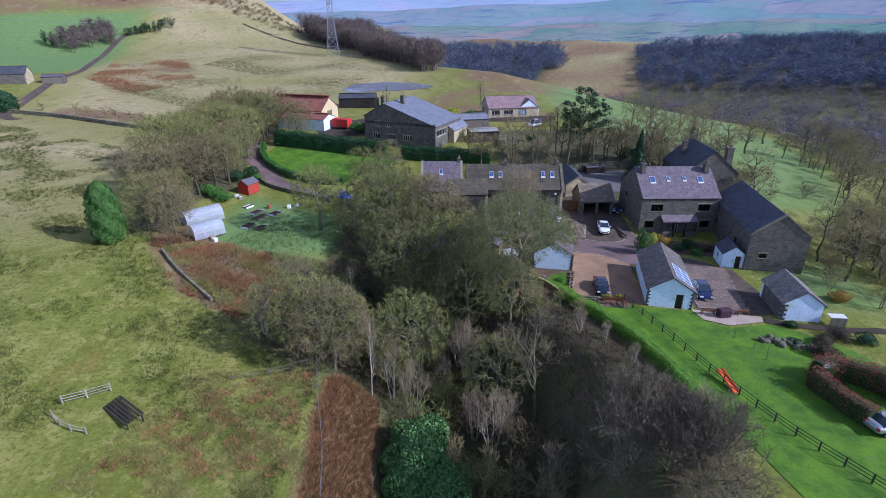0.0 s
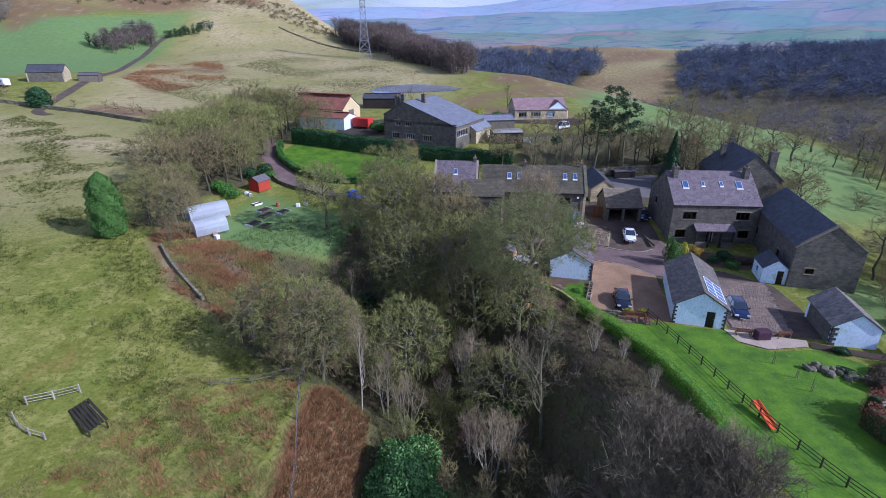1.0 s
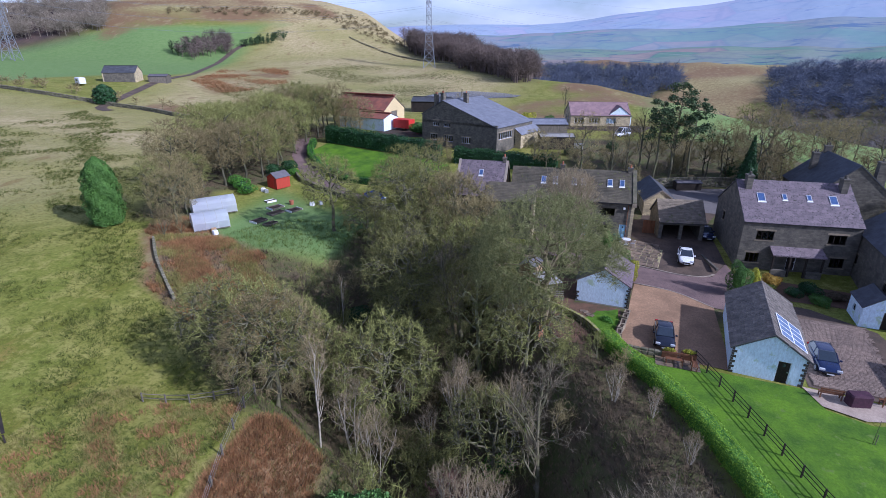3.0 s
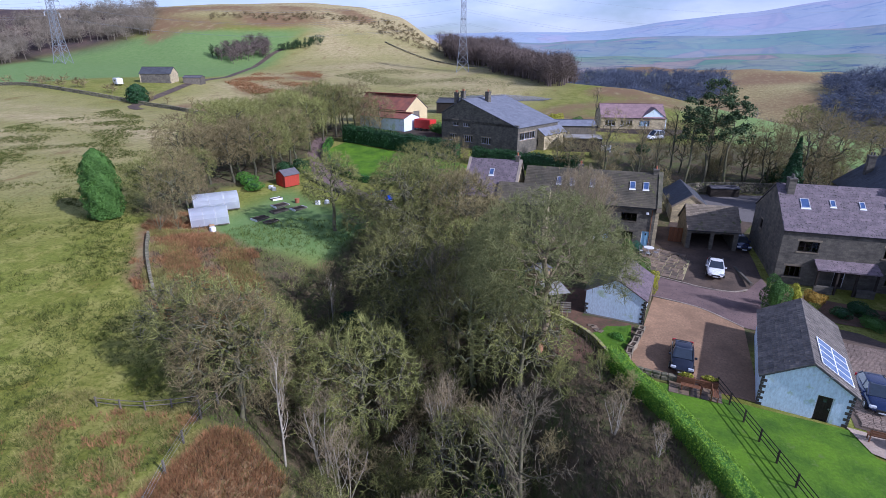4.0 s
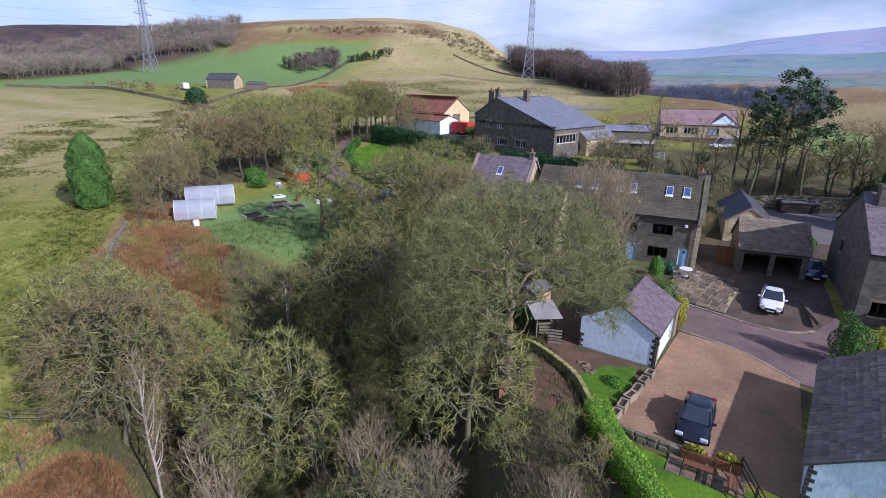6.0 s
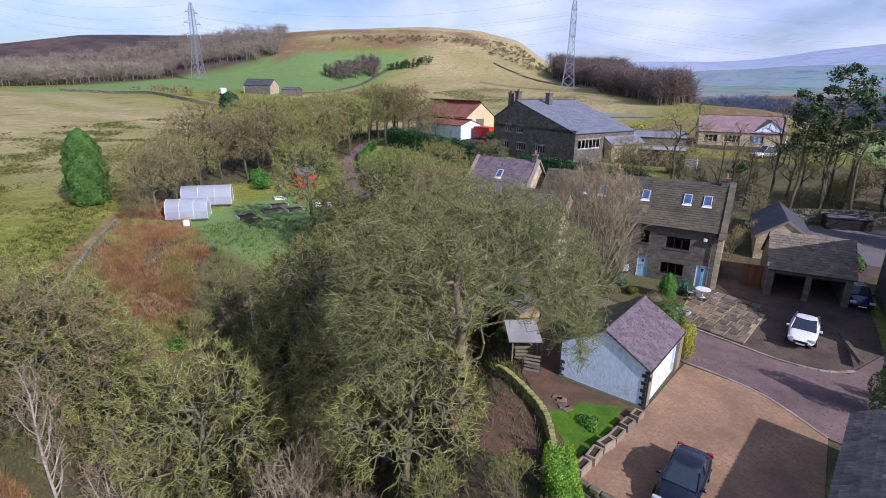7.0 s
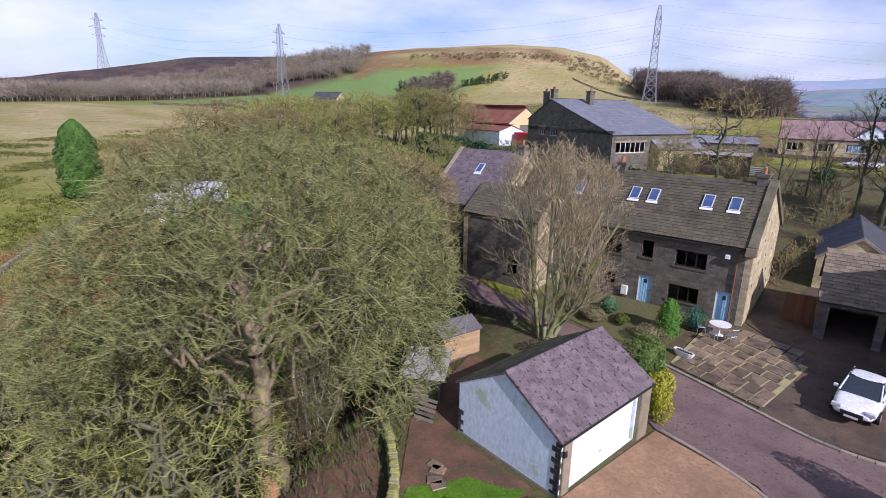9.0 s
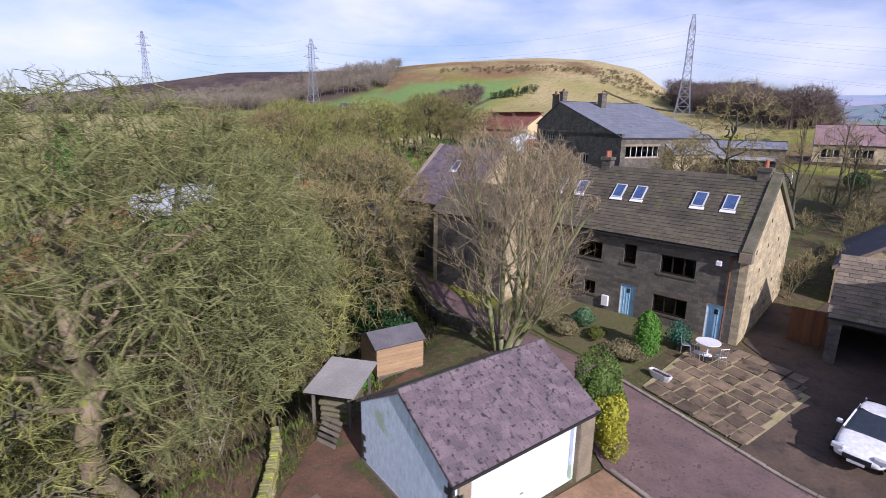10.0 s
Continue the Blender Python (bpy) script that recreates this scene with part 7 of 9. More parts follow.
# ---- vehicles ----
def car(label, paint, m, l=4.5, w=1.8, h=1.46, estate=False, category="car", name="car"):
    """A car facing local -y, standing on z = 0, its middle at the origin."""
    ob = thing(name, m, label, category)
    k = l / 4.5
    st = [(-2.25, 0.42, 0.52, 0.62), (-2.12, 0.25, 0.64, 0.8), (-1.6, 0.22, 0.8, 0.92), (-0.95, 0.2, 0.92, 0.98), (0.0, 0.2, 0.96, 1.0), (1.1, 0.2, 0.97, 1.0), (1.8, 0.24, 0.98, 0.95), (2.16, 0.3, 0.92, 0.86), (2.25, 0.42, 0.7, 0.7)]

    def ring(y, z0, z1, hw):
        hw = hw * w / 2
        return [(-hw * 0.9, y * k, z0), (hw * 0.9, y * k, z0), (hw, y * k, z0 + (z1 - z0) * 0.35), (hw, y * k, z0 + (z1 - z0) * 0.72), (hw * 0.9, y * k, z1), (hw * 0.5, y * k, z1 + 0.035), (-hw * 0.5, y * k, z1 + 0.035), (-hw * 0.9, y * k, z1), (-hw, y * k, z0 + (z1 - z0) * 0.72), (-hw, y * k, z0 + (z1 - z0) * 0.35)]
    body = part("body", Geo().loft([ring(*s) for s in st]), M[paint], ob, smooth=True)
    back = 2.0 if estate else 1.75
    cs = [(-1.05, 0.0, 0.84), (-0.25, 1.0, 0.7), (0.5, 1.0, 0.71), (1.05 if not estate else 1.5, 0.94, 0.69), (back, 0.0, 0.8)]

    def cab(y, f, hw, out=0.0, top=0.0):
        z0, z1 = 0.93, 0.96 + (h - 0.98) * f + top
        hw0, hw1 = 0.84 * w / 2, (hw * w / 2 if f else 0.84 * w / 2)
        return [(-hw0, y * k, z0), (hw0, y * k, z0), (hw1, y * k, z1 - 0.03), (hw1 * 0.8, y * k, z1), (-hw1 * 0.8, y * k, z1), (-hw1, y * k, z1 - 0.03)]
    part("glasshouse", Geo().loft([cab(*s) for s in cs]), M["car_glass"], ob, "dark tinted windows", smooth=False)
    g = Geo()
    top = [cab(y, f, hw) for y, f, hw in cs[1:4]]
    up = [[(x * 1.02, y, z + 0.02) for x, y, z in r[2:]] for r in top]
    lo = [[(x * 1.02, y, z - 0.03) for x, y, z in r[2:]] for r in top]
    g.loft([u + v[::-1] for u, v in zip(up, lo)])
    roof = part("roof_panel", g, M[paint], ob, smooth=True)
    for s in (-1, 1):
        for (y0, z0), (y1, z1) in (((-1.05, 0.95), (-0.25, h)), ((0.3, 0.95), (0.34, h)), ((back, 0.95), (cs[3][0], h))):
            x0, x1 = s * 0.84 * w / 2, s * 0.71 * w / 2
            part("pillar", Geo().rod((x0, y0 * k, z0), (x1, y1 * k, z1 - 0.03), 0.04, 0.035, 5), M[paint], ob)
    for sx in (-1, 1):
        for y in (-1.35 * k, 1.35 * k):
            t = part("wheel", Geo().rod((sx * (w / 2 - 0.24), y, 0.31), (sx * (w / 2 + 0.01), y, 0.31), 0.31, 0.31, 18), M["black"], ob)
            part("rim", Geo().rod((sx * (w / 2 + 0.005), y, 0.31), (sx * (w / 2 + 0.025), y, 0.31), 0.2, 0.17, 14), M["metal"], t)
        part("headlight", Geo().rounded(sx * 0.62 - 0.2, -2.18 * k, 0.58, sx * 0.62 + 0.2, -2.0 * k, 0.74, 0.03), M["lamp_clear"], ob)
        part("tail_light", Geo().rounded(sx * 0.66 - 0.16, 2.12 * k, 0.7, sx * 0.66 + 0.16, 2.26 * k, 0.9, 0.03), M["lamp_red"], ob)
        part("wing_mirror", Geo().rounded(sx * (w / 2 + 0.05) - 0.1, -0.82 * k, 0.92, sx * (w / 2 + 0.05) + 0.1, -0.7 * k, 1.06, 0.03), M[paint], ob)
    part("grille", Geo().box(-0.42, -2.275 * k, 0.4, 0.42, -2.2 * k, 0.56), M["black"], ob)
    for p in (body, roof):
        mod = p.modifiers.new("rounding", "SUBSURF")
        mod.levels = mod.render_levels = 2
    part("number_plate", Geo().box(-0.26, -2.285 * k, 0.3, 0.26, -2.24 * k, 0.4), M["paint_white"], ob)
    return ob


car("white saloon car parked on the earth yard", "car_white", pose(26.9, 80.7, lz(26.9, 80.7) + 0.05, 0, 0, -9), 4.6, 1.85, 1.45)
car("black saloon car parked on the gravel court", "car_black", pose(20.85, 60.4, 0.05, 0, 0, -8), 4.4, 1.8, 1.42)
car("dark blue car parked beside the stone house", "car_blue", pose(30.9, 88.6, 1.2, 0, 0, 4), 4.2, 1.75, 1.48)
car("dark blue estate car parked behind the outhouse", "car_blue", pose(33.5, 58.9, 0.07, 0, 0, -9), 4.3, 1.8, 1.5, True)
car("bright blue car parked on the lane", "car_bright", pose(-19.3, 95.0, lz(-19.3, 95) + 0.06, 0, 0, 58), 4.3, 1.75, 1.46)
car("silver car at the lawn's far edge", "metal", pose(38.6, 34.6, lz(38.6, 34.6) + 0.05, 0, 0, 100), 4.4, 1.8, 1.45)
car("small white van parked before the bungalow", "car_white", pose(25.0, 143.0, lz(25.0, 143.0) + 0.08, 0, 0, -50), 4.8, 1.95, 2.0, True, "van", "van")
tr = thing("trailer", pose(-27.3, 141.6, lz(-27.3, 141.6) + 0.05, 0, 0, 70), "bright red box trailer in the farm yard", "trailer")
part("box_body", Geo().rounded(-1.3, -2.4, 0.6, 1.3, 2.4, 2.7, 0.08), M["paint_red"], tr)
for sx in (-1, 1):
    part("wheel", Geo().rod((sx * 1.05, 0.3, 0.35), (sx * 1.32, 0.3, 0.35), 0.36, 0.36, 14), M["black"], tr)
cv = thing("caravan", pose(-163.5, 183.5, lz(-163.5, 183.5) + 0.1, 0, 0, 60), "white touring caravan beside the field barn", "caravan")
part("shell", Geo().rounded(-1.1, -2.8, 0.5, 1.1, 2.8, 2.6, 0.25), M["paint_white"], cv)
part("window", Geo().box(-1.13, -1.2, 1.4, -1.09, 1.2, 2.0), M["car_glass"], cv)
for sx in (-1, 1):
    part("wheel", Geo().rod((sx * 0.85, 0, 0.32), (sx * 1.08, 0, 0.32), 0.32, 0.32, 14), M["black"], cv)


# ---- walls, fences, hedges ----
def stone_wall(name, label, pts, h, w=0.5, seed=1, parts_max=0, size=(0.42, 0.2), coping=True, material="drystone"):
    """A dry stone wall along a line: separate stones in courses, with a coping of stones on edge."""
    rng = random.Random(seed)
    ob = thing(name, Matrix.Identity(4), label, "wall", kind="structure")
    line = smooth_line(pts, 0.35)
    cum = [0.0]
    for a, b in zip(line, line[1:]):
        cum.append(cum[-1] + float(np.linalg.norm(b - a)))
    rest, made, core = Geo(), 0, Geo()

    def where(s):
        i = min(max(int(np.searchsorted(cum, s)) - 1, 0), len(line) - 2)
        t = (s - cum[i]) / max(cum[i + 1] - cum[i], 1e-6)
        p, d = line[i] * (1 - t) + line[i + 1] * t, line[i + 1] - line[i]
        return p, math.degrees(math.atan2(d[1], d[0]))
    shapes = []
    for k in range(7):
        a, b, c = rng.uniform(0.9, 1.05), rng.uniform(0.85, 1.0), rng.uniform(0.85, 1.05)
        shapes.append(Geo().rounded(-0.5 * a, -0.5 * b, -0.5 * c, 0.5 * a, 0.5 * b, 0.5 * c, 0.12))
    rows = max(1, int(h / size[1]))
    jobs = []
    for r in range(rows + (1 if coping else 0)):
        s = rng.uniform(0, 0.3)
        while s < cum[-1] - 0.05:
            ln = size[0] * rng.uniform(0.6, 1.35) if r < rows else 0.16 * rng.uniform(0.8, 1.3)
            jobs.append((r, s + ln / 2, ln))
            s += ln + 0.015
    jobs.sort(key=lambda j: j[0] != rows)
    meshes = {}
    for r, s, ln in jobs:
        p, ang = where(min(s, cum[-1]))
        ht = size[1] if r < rows else 0.24
        dp = w * (1 - 0.25 * r / max(rows, 1)) * rng.uniform(0.92, 1.08) if r < rows else w * 0.8 * rng.uniform(0.8, 1.1)
        z = lz(p[0], p[1]) - 0.1 + (r + 0.5) * size[1] if r < rows else lz(p[0], p[1]) - 0.1 + rows * size[1] + 0.12
        m = pose(p[0], p[1], z, rng.uniform(-4, 4), rng.uniform(-4, 4), ang + rng.uniform(-5, 5)) @ Matrix.Diagonal((ln, dp, ht * rng.uniform(0.9, 1.05), 1))
        k = rng.randrange(7)
        if made < parts_max:
            if k not in meshes:
                meshes[k] = as_mesh("stone", shapes[k].v, shapes[k].f, M[material])
            o = new("stone", meshes[k])
            o.parent, o.matrix_basis = ob, m
            made += 1
        else:
            rest.add([m @ Vector(q) for q in shapes[k].v], shapes[k].f)
    if rest.v:
        part("stonework", rest, M[material], ob, kind="stuff")
    return ob


stone_wall("court_wall", "low stone wall edging the gravel court", [(16.2, 58.2), (18.0, 57.75), (20.2, 57.4)], 0.75, 0.4, 1, 90, (0.5, 0.22), False)
stone_wall("curved_wall", "mossy curved dry stone wall below the oak", [(9.3, 65.6), (10.6, 64.9), (12.3, 63.6), (13.7, 62.2), (14.7, 60.4), (15.3, 58.9)], 0.6, 0.45, 2, 260, (0.34, 0.16), material="drystone_moss")
stone_wall("lane_wall", "dark dry stone wall along the lane", [(9, 78.6), (3, 80.9), (-4, 84.3), (-10.5, 87.0), (-20.8, 92.9), (-29.8, 98.2), (-36.2, 102.3), (-38.5, 105)], 0.85, 0.5, 3, 0, (0.5, 0.22))
stone_wall("field_wall", "tumbled mossy wall at the pasture's edge", [(-42.4, 71.0), (-38.4, 66.5), (-34.0, 62.3), (-30.5, 59.2)], 0.4, 0.45, 4, 0, (0.45, 0.2))
stone_wall("pasture_wall", "long dark dry stone wall across the far pasture", [(-250, 165), (-206, 172), (-160, 164), (-123, 160), (-95, 150), (-62, 138)], 1.1, 0.7, 5, 0, (2.2, 0.35))
stone_wall("yard_wall", "dark stone wall closing the back of the yard", [(23.5, 104.0), (28.6, 107.6), (38.8, 109.4), (44, 107.0)], 1.5, 0.5, 6, 0, (0.6, 0.25))
stone_wall("moor_wall", "grey stone wall along the moor edge wood", [(-140, 395), (-62, 348), (-8, 318), (15, 312)], 1.2, 0.8, 8, 0, (3.0, 0.4))
rk = thing("rockery", Matrix.Identity(4), "heap of dark weathered rockery stones on the lawn", "rockery")
rock_rng = random.Random(31)
for i in range(34):
    t = i / 33
    x, y = 35.6 + 5.2 * t + rock_rng.gauss(0, 0.35), 48.6 - 2.8 * t + rock_rng.gauss(0, 0.4)
    a, b, c = rock_rng.uniform(0.2, 0.5), rock_rng.uniform(0.2, 0.4), rock_rng.uniform(0.15, 0.35)
    o = part("rock", Geo().rounded(-a, -b, -c, a, b, c, 0.12), M["drystone"], rk)
    o.matrix_basis = pose(x, y, lz(x, y) + rock_rng.uniform(0.02, 0.3), rock_rng.uniform(-25, 25), rock_rng.uniform(-25, 25), rock_rng.uniform(0, 180))

trough_rng = random.Random(5)
for i in range(6):
    t = i / 5
    x, y = 16.55 + 1.55 * t, 59.2 + 5.7 * t
    tg = thing("stone_trough", pose(x, y, 0.03, 0, 0, 74 + trough_rng.uniform(-8, 8)), "rough stone trough planter edging the gravel", "planter", "troughs along the court")
    g = Geo()
    a, b, h = trough_rng.uniform(0.38, 0.55), 0.26, trough_rng.uniform(0.35, 0.5)
    g.box(-a, -b, 0, a, -b + 0.09, h).box(-a, b - 0.09, 0, a, b, h).box(-a, -b + 0.09, 0, -a + 0.1, b - 0.09, h).box(a - 0.1, -b + 0.09, 0, a, b - 0.09, h).box(-a + 0.1, -b + 0.09, 0, a - 0.1, b - 0.09, 0.1)
    part("basin", g, M["stone_plain"], tg)
    part("soil", Geo().box(-a + 0.1, -b + 0.09, 0.1, a - 0.1, b - 0.09, h - 0.08), M["dirt"], tg)


def rail_fence(name, label, pts, step, h, rails, post=0.05, material="wood_dark", wire=False):
    line = smooth_line(pts, 0.25)
    cum = np.concatenate([[0], np.cumsum([np.linalg.norm(b - a) for a, b in zip(line, line[1:])])])
    n = max(2, int(round(cum[-1] / step)) + 1)
    at = [np.array([np.interp(s, cum, [p[k] for p in line]) for k in (0, 1)]) for s in np.linspace(0, cum[-1], n)]
    ob = thing(name, Matrix.Identity(4), label, "fence")
    pm = as_mesh("post", *(lambda g: (g.v, g.f))(Geo().box(-post, -post, -0.4, post, post, h, None, 0.005)), M[material])
    for p in at:
        o = new("post", pm)
        o.parent, o.location = ob, (p[0], p[1], lz(*p))
    for a, b in zip(at, at[1:]):
        for q in rails:
            part("wire" if wire else "rail", Geo().rod((*a, lz(*a) + q), (*b, lz(*b) + q), 0.008 if wire else 0.038, None, 4), M["metal" if wire else material], ob)
    return ob


rail_fence("post_and_rail_fence", "dark post-and-rail fence running down the lawn", [(22.9, 57.3), (24.2, 52.6), (25.6, 47.4), (27.2, 41.2), (29.6, 34.4), (33.0, 28), (36, 22)], 1.9, 1.05, (0.35, 0.68, 1.0))
rail_fence("wire_fence", "old wire fence with weathered posts on the bank", [(-14.4, 48.3), (-12.9, 42), (-11.2, 36), (-10.4, 31)], 2.4, 1.1, (0.4, 0.75, 1.05), 0.06, "wood_grey", True)
rail_fence("bank_fence", "broken timber rails at the pasture's foot", [(-22.6, 44.8), (-18.8, 45.6), (-15.2, 47.2)], 2.0, 0.9, (0.4, 0.8), 0.05, "wood_grey")
rail_fence("lane_fence", "low dark rail fence beside the lane", [(4.9, 79.6), (1.6, 81.2), (-1.2, 82.6)], 1.2, 0.95, (0.2, 0.5, 0.85), 0.05)
rail_fence("stock_pen_fence", "collapsed weathered timber pen rails in the pasture", [(-36.6, 39.3), (-34.9, 40.4), (-33.4, 41.6)], 1.6, 1.0, (0.3, 0.6, 0.9), 0.06, "wood_bleached")
rail_fence("stock_pen_rail", "fallen weathered timber pen rails in the pasture", [(-36.4, 37.6), (-34.6, 36.4), (-32.4, 36.0)], 1.6, 0.8, (0.3, 0.7), 0.06, "wood_bleached")
fd = thing("cattle_feeder", pose(-30.6, 38.6, lz(-30.6, 38.6), 0, 0, -35), "dark slatted cattle feeder standing in the pasture", "feeder")
for i in range(6):
    part("slat", Geo().box(-2.2, -0.75 + i * 0.3, 0.35 + 0.06 * i, 2.2, -0.53 + i * 0.3, 0.42 + 0.06 * i), M["wood_dark"], fd)
for sx in (-2.1, 2.1):
    for sy in (-0.6, 0.8):
        part("leg", Geo().box(sx - 0.06, sy - 0.06, -0.2, sx + 0.06, sy + 0.06, 0.5), M["wood_dark"], fd)


def hedge(name, label, pts, w, h, leaf, density=70, size=0.13, seed=1, rough=0.1, core="leaf_dark"):
    """A clipped hedge along a line: a leafy skin round an added solid core, whose dark default stands in for the shaded
    inside.
    """
    rng = np.random.default_rng(seed)
    ob = thing(name, Matrix.Identity(4), label, "hedge")
    line = smooth_line(pts, 0.4)
    ps, ns, rings = [], [], []
    for i, p in enumerate(line):
        d = line[min(i + 1, len(line) - 1)] - line[max(i - 1, 0)]
        d = d / np.linalg.norm(d)
        nx, z0 = np.array([d[1], -d[0]]), lz(p[0], p[1])
        hw, hh = w / 2 * (1 + 0.1 * math.sin(i * 0.7)), h * (1 + 0.05 * math.sin(i * 0.45 + 1))
        prof = [(-1, 0.0), (-1.02, 0.55), (-0.86, 0.9), (-0.5, 1.0), (0.5, 1.0), (0.86, 0.9), (1.02, 0.55), (1, 0.0)]
        rings.append([(p[0] + nx[0] * a * hw * 0.86, p[1] + nx[1] * a * hw * 0.86, z0 - 0.1 + b * hh * 0.93) for a, b in prof])
        m = int(density * 0.4 * (w + 2 * h))
        u = rng.uniform(0, 1, m) * (len(prof) - 1)
        k = u.astype(int)
        f = (u - k)[:, None]
        q = np.array(prof)
        c = q[k] * (1 - f) + q[k + 1] * f
        e = q[k + 1] - q[k]
        along = rng.uniform(-0.25, 0.25, m)
        out = 1 + rng.normal(0, rough, m)
        ps.append(np.stack([p[0] + nx[0] * c[:, 0] * hw * out + d[0] * along, p[1] + nx[1] * c[:, 0] * hw * out + d[1] * along, z0 + c[:, 1] * hh * (1 + rng.normal(0, rough * 0.4, m))], -1))
        ns.append(np.stack([nx[0] * -e[:, 1] * -1, nx[1] * -e[:, 1] * -1, np.abs(e[:, 0]) + 0.2], -1))
    part("foliage", array_mesh("foliage", *leaf_arrays(np.concatenate(ps), np.concatenate(ns), size, rng, 0.7), M[leaf]), None, ob)
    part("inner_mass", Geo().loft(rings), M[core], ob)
    return ob


hedge("clipped_hedge", "bright green clipped hedge above the clough", [(15.5, 58.9), (16.2, 57.2), (17.6, 55.0), (19.5, 51.9), (21.1, 48.6), (22.3, 45.2), (23.2, 41.2), (23.5, 38.8)], 1.4, 1.35, "leaf_hedge", 300, 0.1, 1, 0.06, "leaf_bright")
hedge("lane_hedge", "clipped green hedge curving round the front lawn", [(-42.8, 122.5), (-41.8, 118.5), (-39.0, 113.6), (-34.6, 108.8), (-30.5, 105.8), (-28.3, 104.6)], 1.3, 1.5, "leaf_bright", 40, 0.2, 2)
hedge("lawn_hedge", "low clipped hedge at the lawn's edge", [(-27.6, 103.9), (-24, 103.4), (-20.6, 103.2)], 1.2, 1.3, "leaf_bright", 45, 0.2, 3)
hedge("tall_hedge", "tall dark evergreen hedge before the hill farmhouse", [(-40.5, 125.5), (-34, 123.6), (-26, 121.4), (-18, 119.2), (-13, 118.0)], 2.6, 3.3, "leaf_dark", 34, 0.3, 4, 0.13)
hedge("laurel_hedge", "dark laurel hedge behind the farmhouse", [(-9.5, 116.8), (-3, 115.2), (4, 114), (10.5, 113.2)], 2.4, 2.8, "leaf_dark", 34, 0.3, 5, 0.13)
hedge("beech_hedge", "rust-red beech hedge with an arch on the lawn", [(35.6, 40.6), (36.0, 38.6), (36.4, 36.8), (37.0, 34.9)], 1.2, 2.0, "leaf_copper", 120, 0.14, 6, 0.16)
hedge("copper_hedge", "rust-red beech hedge bounding the lawn", [(36.4, 41.2), (38.6, 41.8), (41, 40.4), (42.6, 37)], 1.6, 2.3, "leaf_copper", 100, 0.16, 7, 0.2)

# ---- patio, kerbs and yard paving ----
pat = thing("patio", pose(17.75, 79.55, 0, 0, 0, -18), "wet sandstone flagstone patio before the farmhouse", "patio", kind="structure")
prng = random.Random(9)
drape("patio_bed", [(18.5, 79.5), (23.3, 78.0), (24.6, 82.9), (19.2, 85.0)], M["joint_sand"], "pale sandy bedding between the flagstones", "paving", 0.058, 0.5)
meshes = {}
yy = 0.06
while yy < 6.0:
    dpt = prng.choice((0.72, 0.85, 0.95))
    xx = 0.75 - 0.18 * yy + prng.uniform(0, 0.25)
    end = 5.85 - 0.12 * yy + prng.uniform(-0.2, 0.2)
    while xx < end - 0.05:
        ln = prng.choice((0.75, 0.9, 1.1, 1.3))
        ln = min(ln, end - xx)
        if ln > 0.25:
            key = (round(ln, 2), dpt)
            if key not in meshes:
                meshes[key] = as_mesh("flagstone", *(lambda g: (g.v, g.f))(Geo().rounded(0, 0, -0.06, ln - 0.07, dpt - 0.07, 0.045, 0.012)), M["flag"])
            wp = pat.matrix_basis @ Vector((xx, yy, 0))
            o = new("flagstone", meshes[key])
            o.parent = pat
            o.matrix_basis = pose(xx, yy, lz(wp.x, wp.y) + 0.03 + prng.uniform(-0.004, 0.004), prng.uniform(-0.4, 0.4) + 7, prng.uniform(-0.4, 0.4), prng.uniform(-1.5, 1.5))
        xx += ln
    yy += dpt


def kerb_run(label, pts, n, h=0.12):
    ob = thing("kerb", Matrix.Identity(4), label, "kerb", kind="structure")
    line = smooth_line(pts, 0.2)
    cum = np.concatenate([[0], np.cumsum([np.linalg.norm(b - a) for a, b in zip(line, line[1:])])])
    data = as_mesh("kerbstone", *(lambda g: (g.v, g.f))(Geo().rounded(-0.5, -0.09, -0.15, 0.49, 0.09, h, 0.02)), M["kerb"])
    for i in range(n):
        s = (i + 0.5) / n * cum[-1]
        p = [np.interp(s, cum, [q[k] for q in line]) for k in (0, 1)]
        q = [np.interp(min(s + 0.1, cum[-1]), cum, [r[k] for r in line]) for k in (0, 1)]
        o = new("kerbstone", data)
        o.parent = ob
        o.matrix_basis = pose(p[0], p[1], lz(*p) + 0.02, 0, 0, math.degrees(math.atan2(q[1] - p[1], q[0] - p[0]))) @ Matrix.Diagonal((cum[-1] / n, 1, 1, 1))


kerb_run("stone kerb between lane and patio", [(17.5, 79.3), (20.3, 78.4), (23.2, 77.4), (25.8, 76.55), (28.0, 76.5), (29.6, 77.4)], 22)
kerb_run("flush kerb between gravel and lane", [(20.0, 73.0), (22.4, 72.2), (24.6, 71.0), (27.2, 68.3)], 14, 0.06)

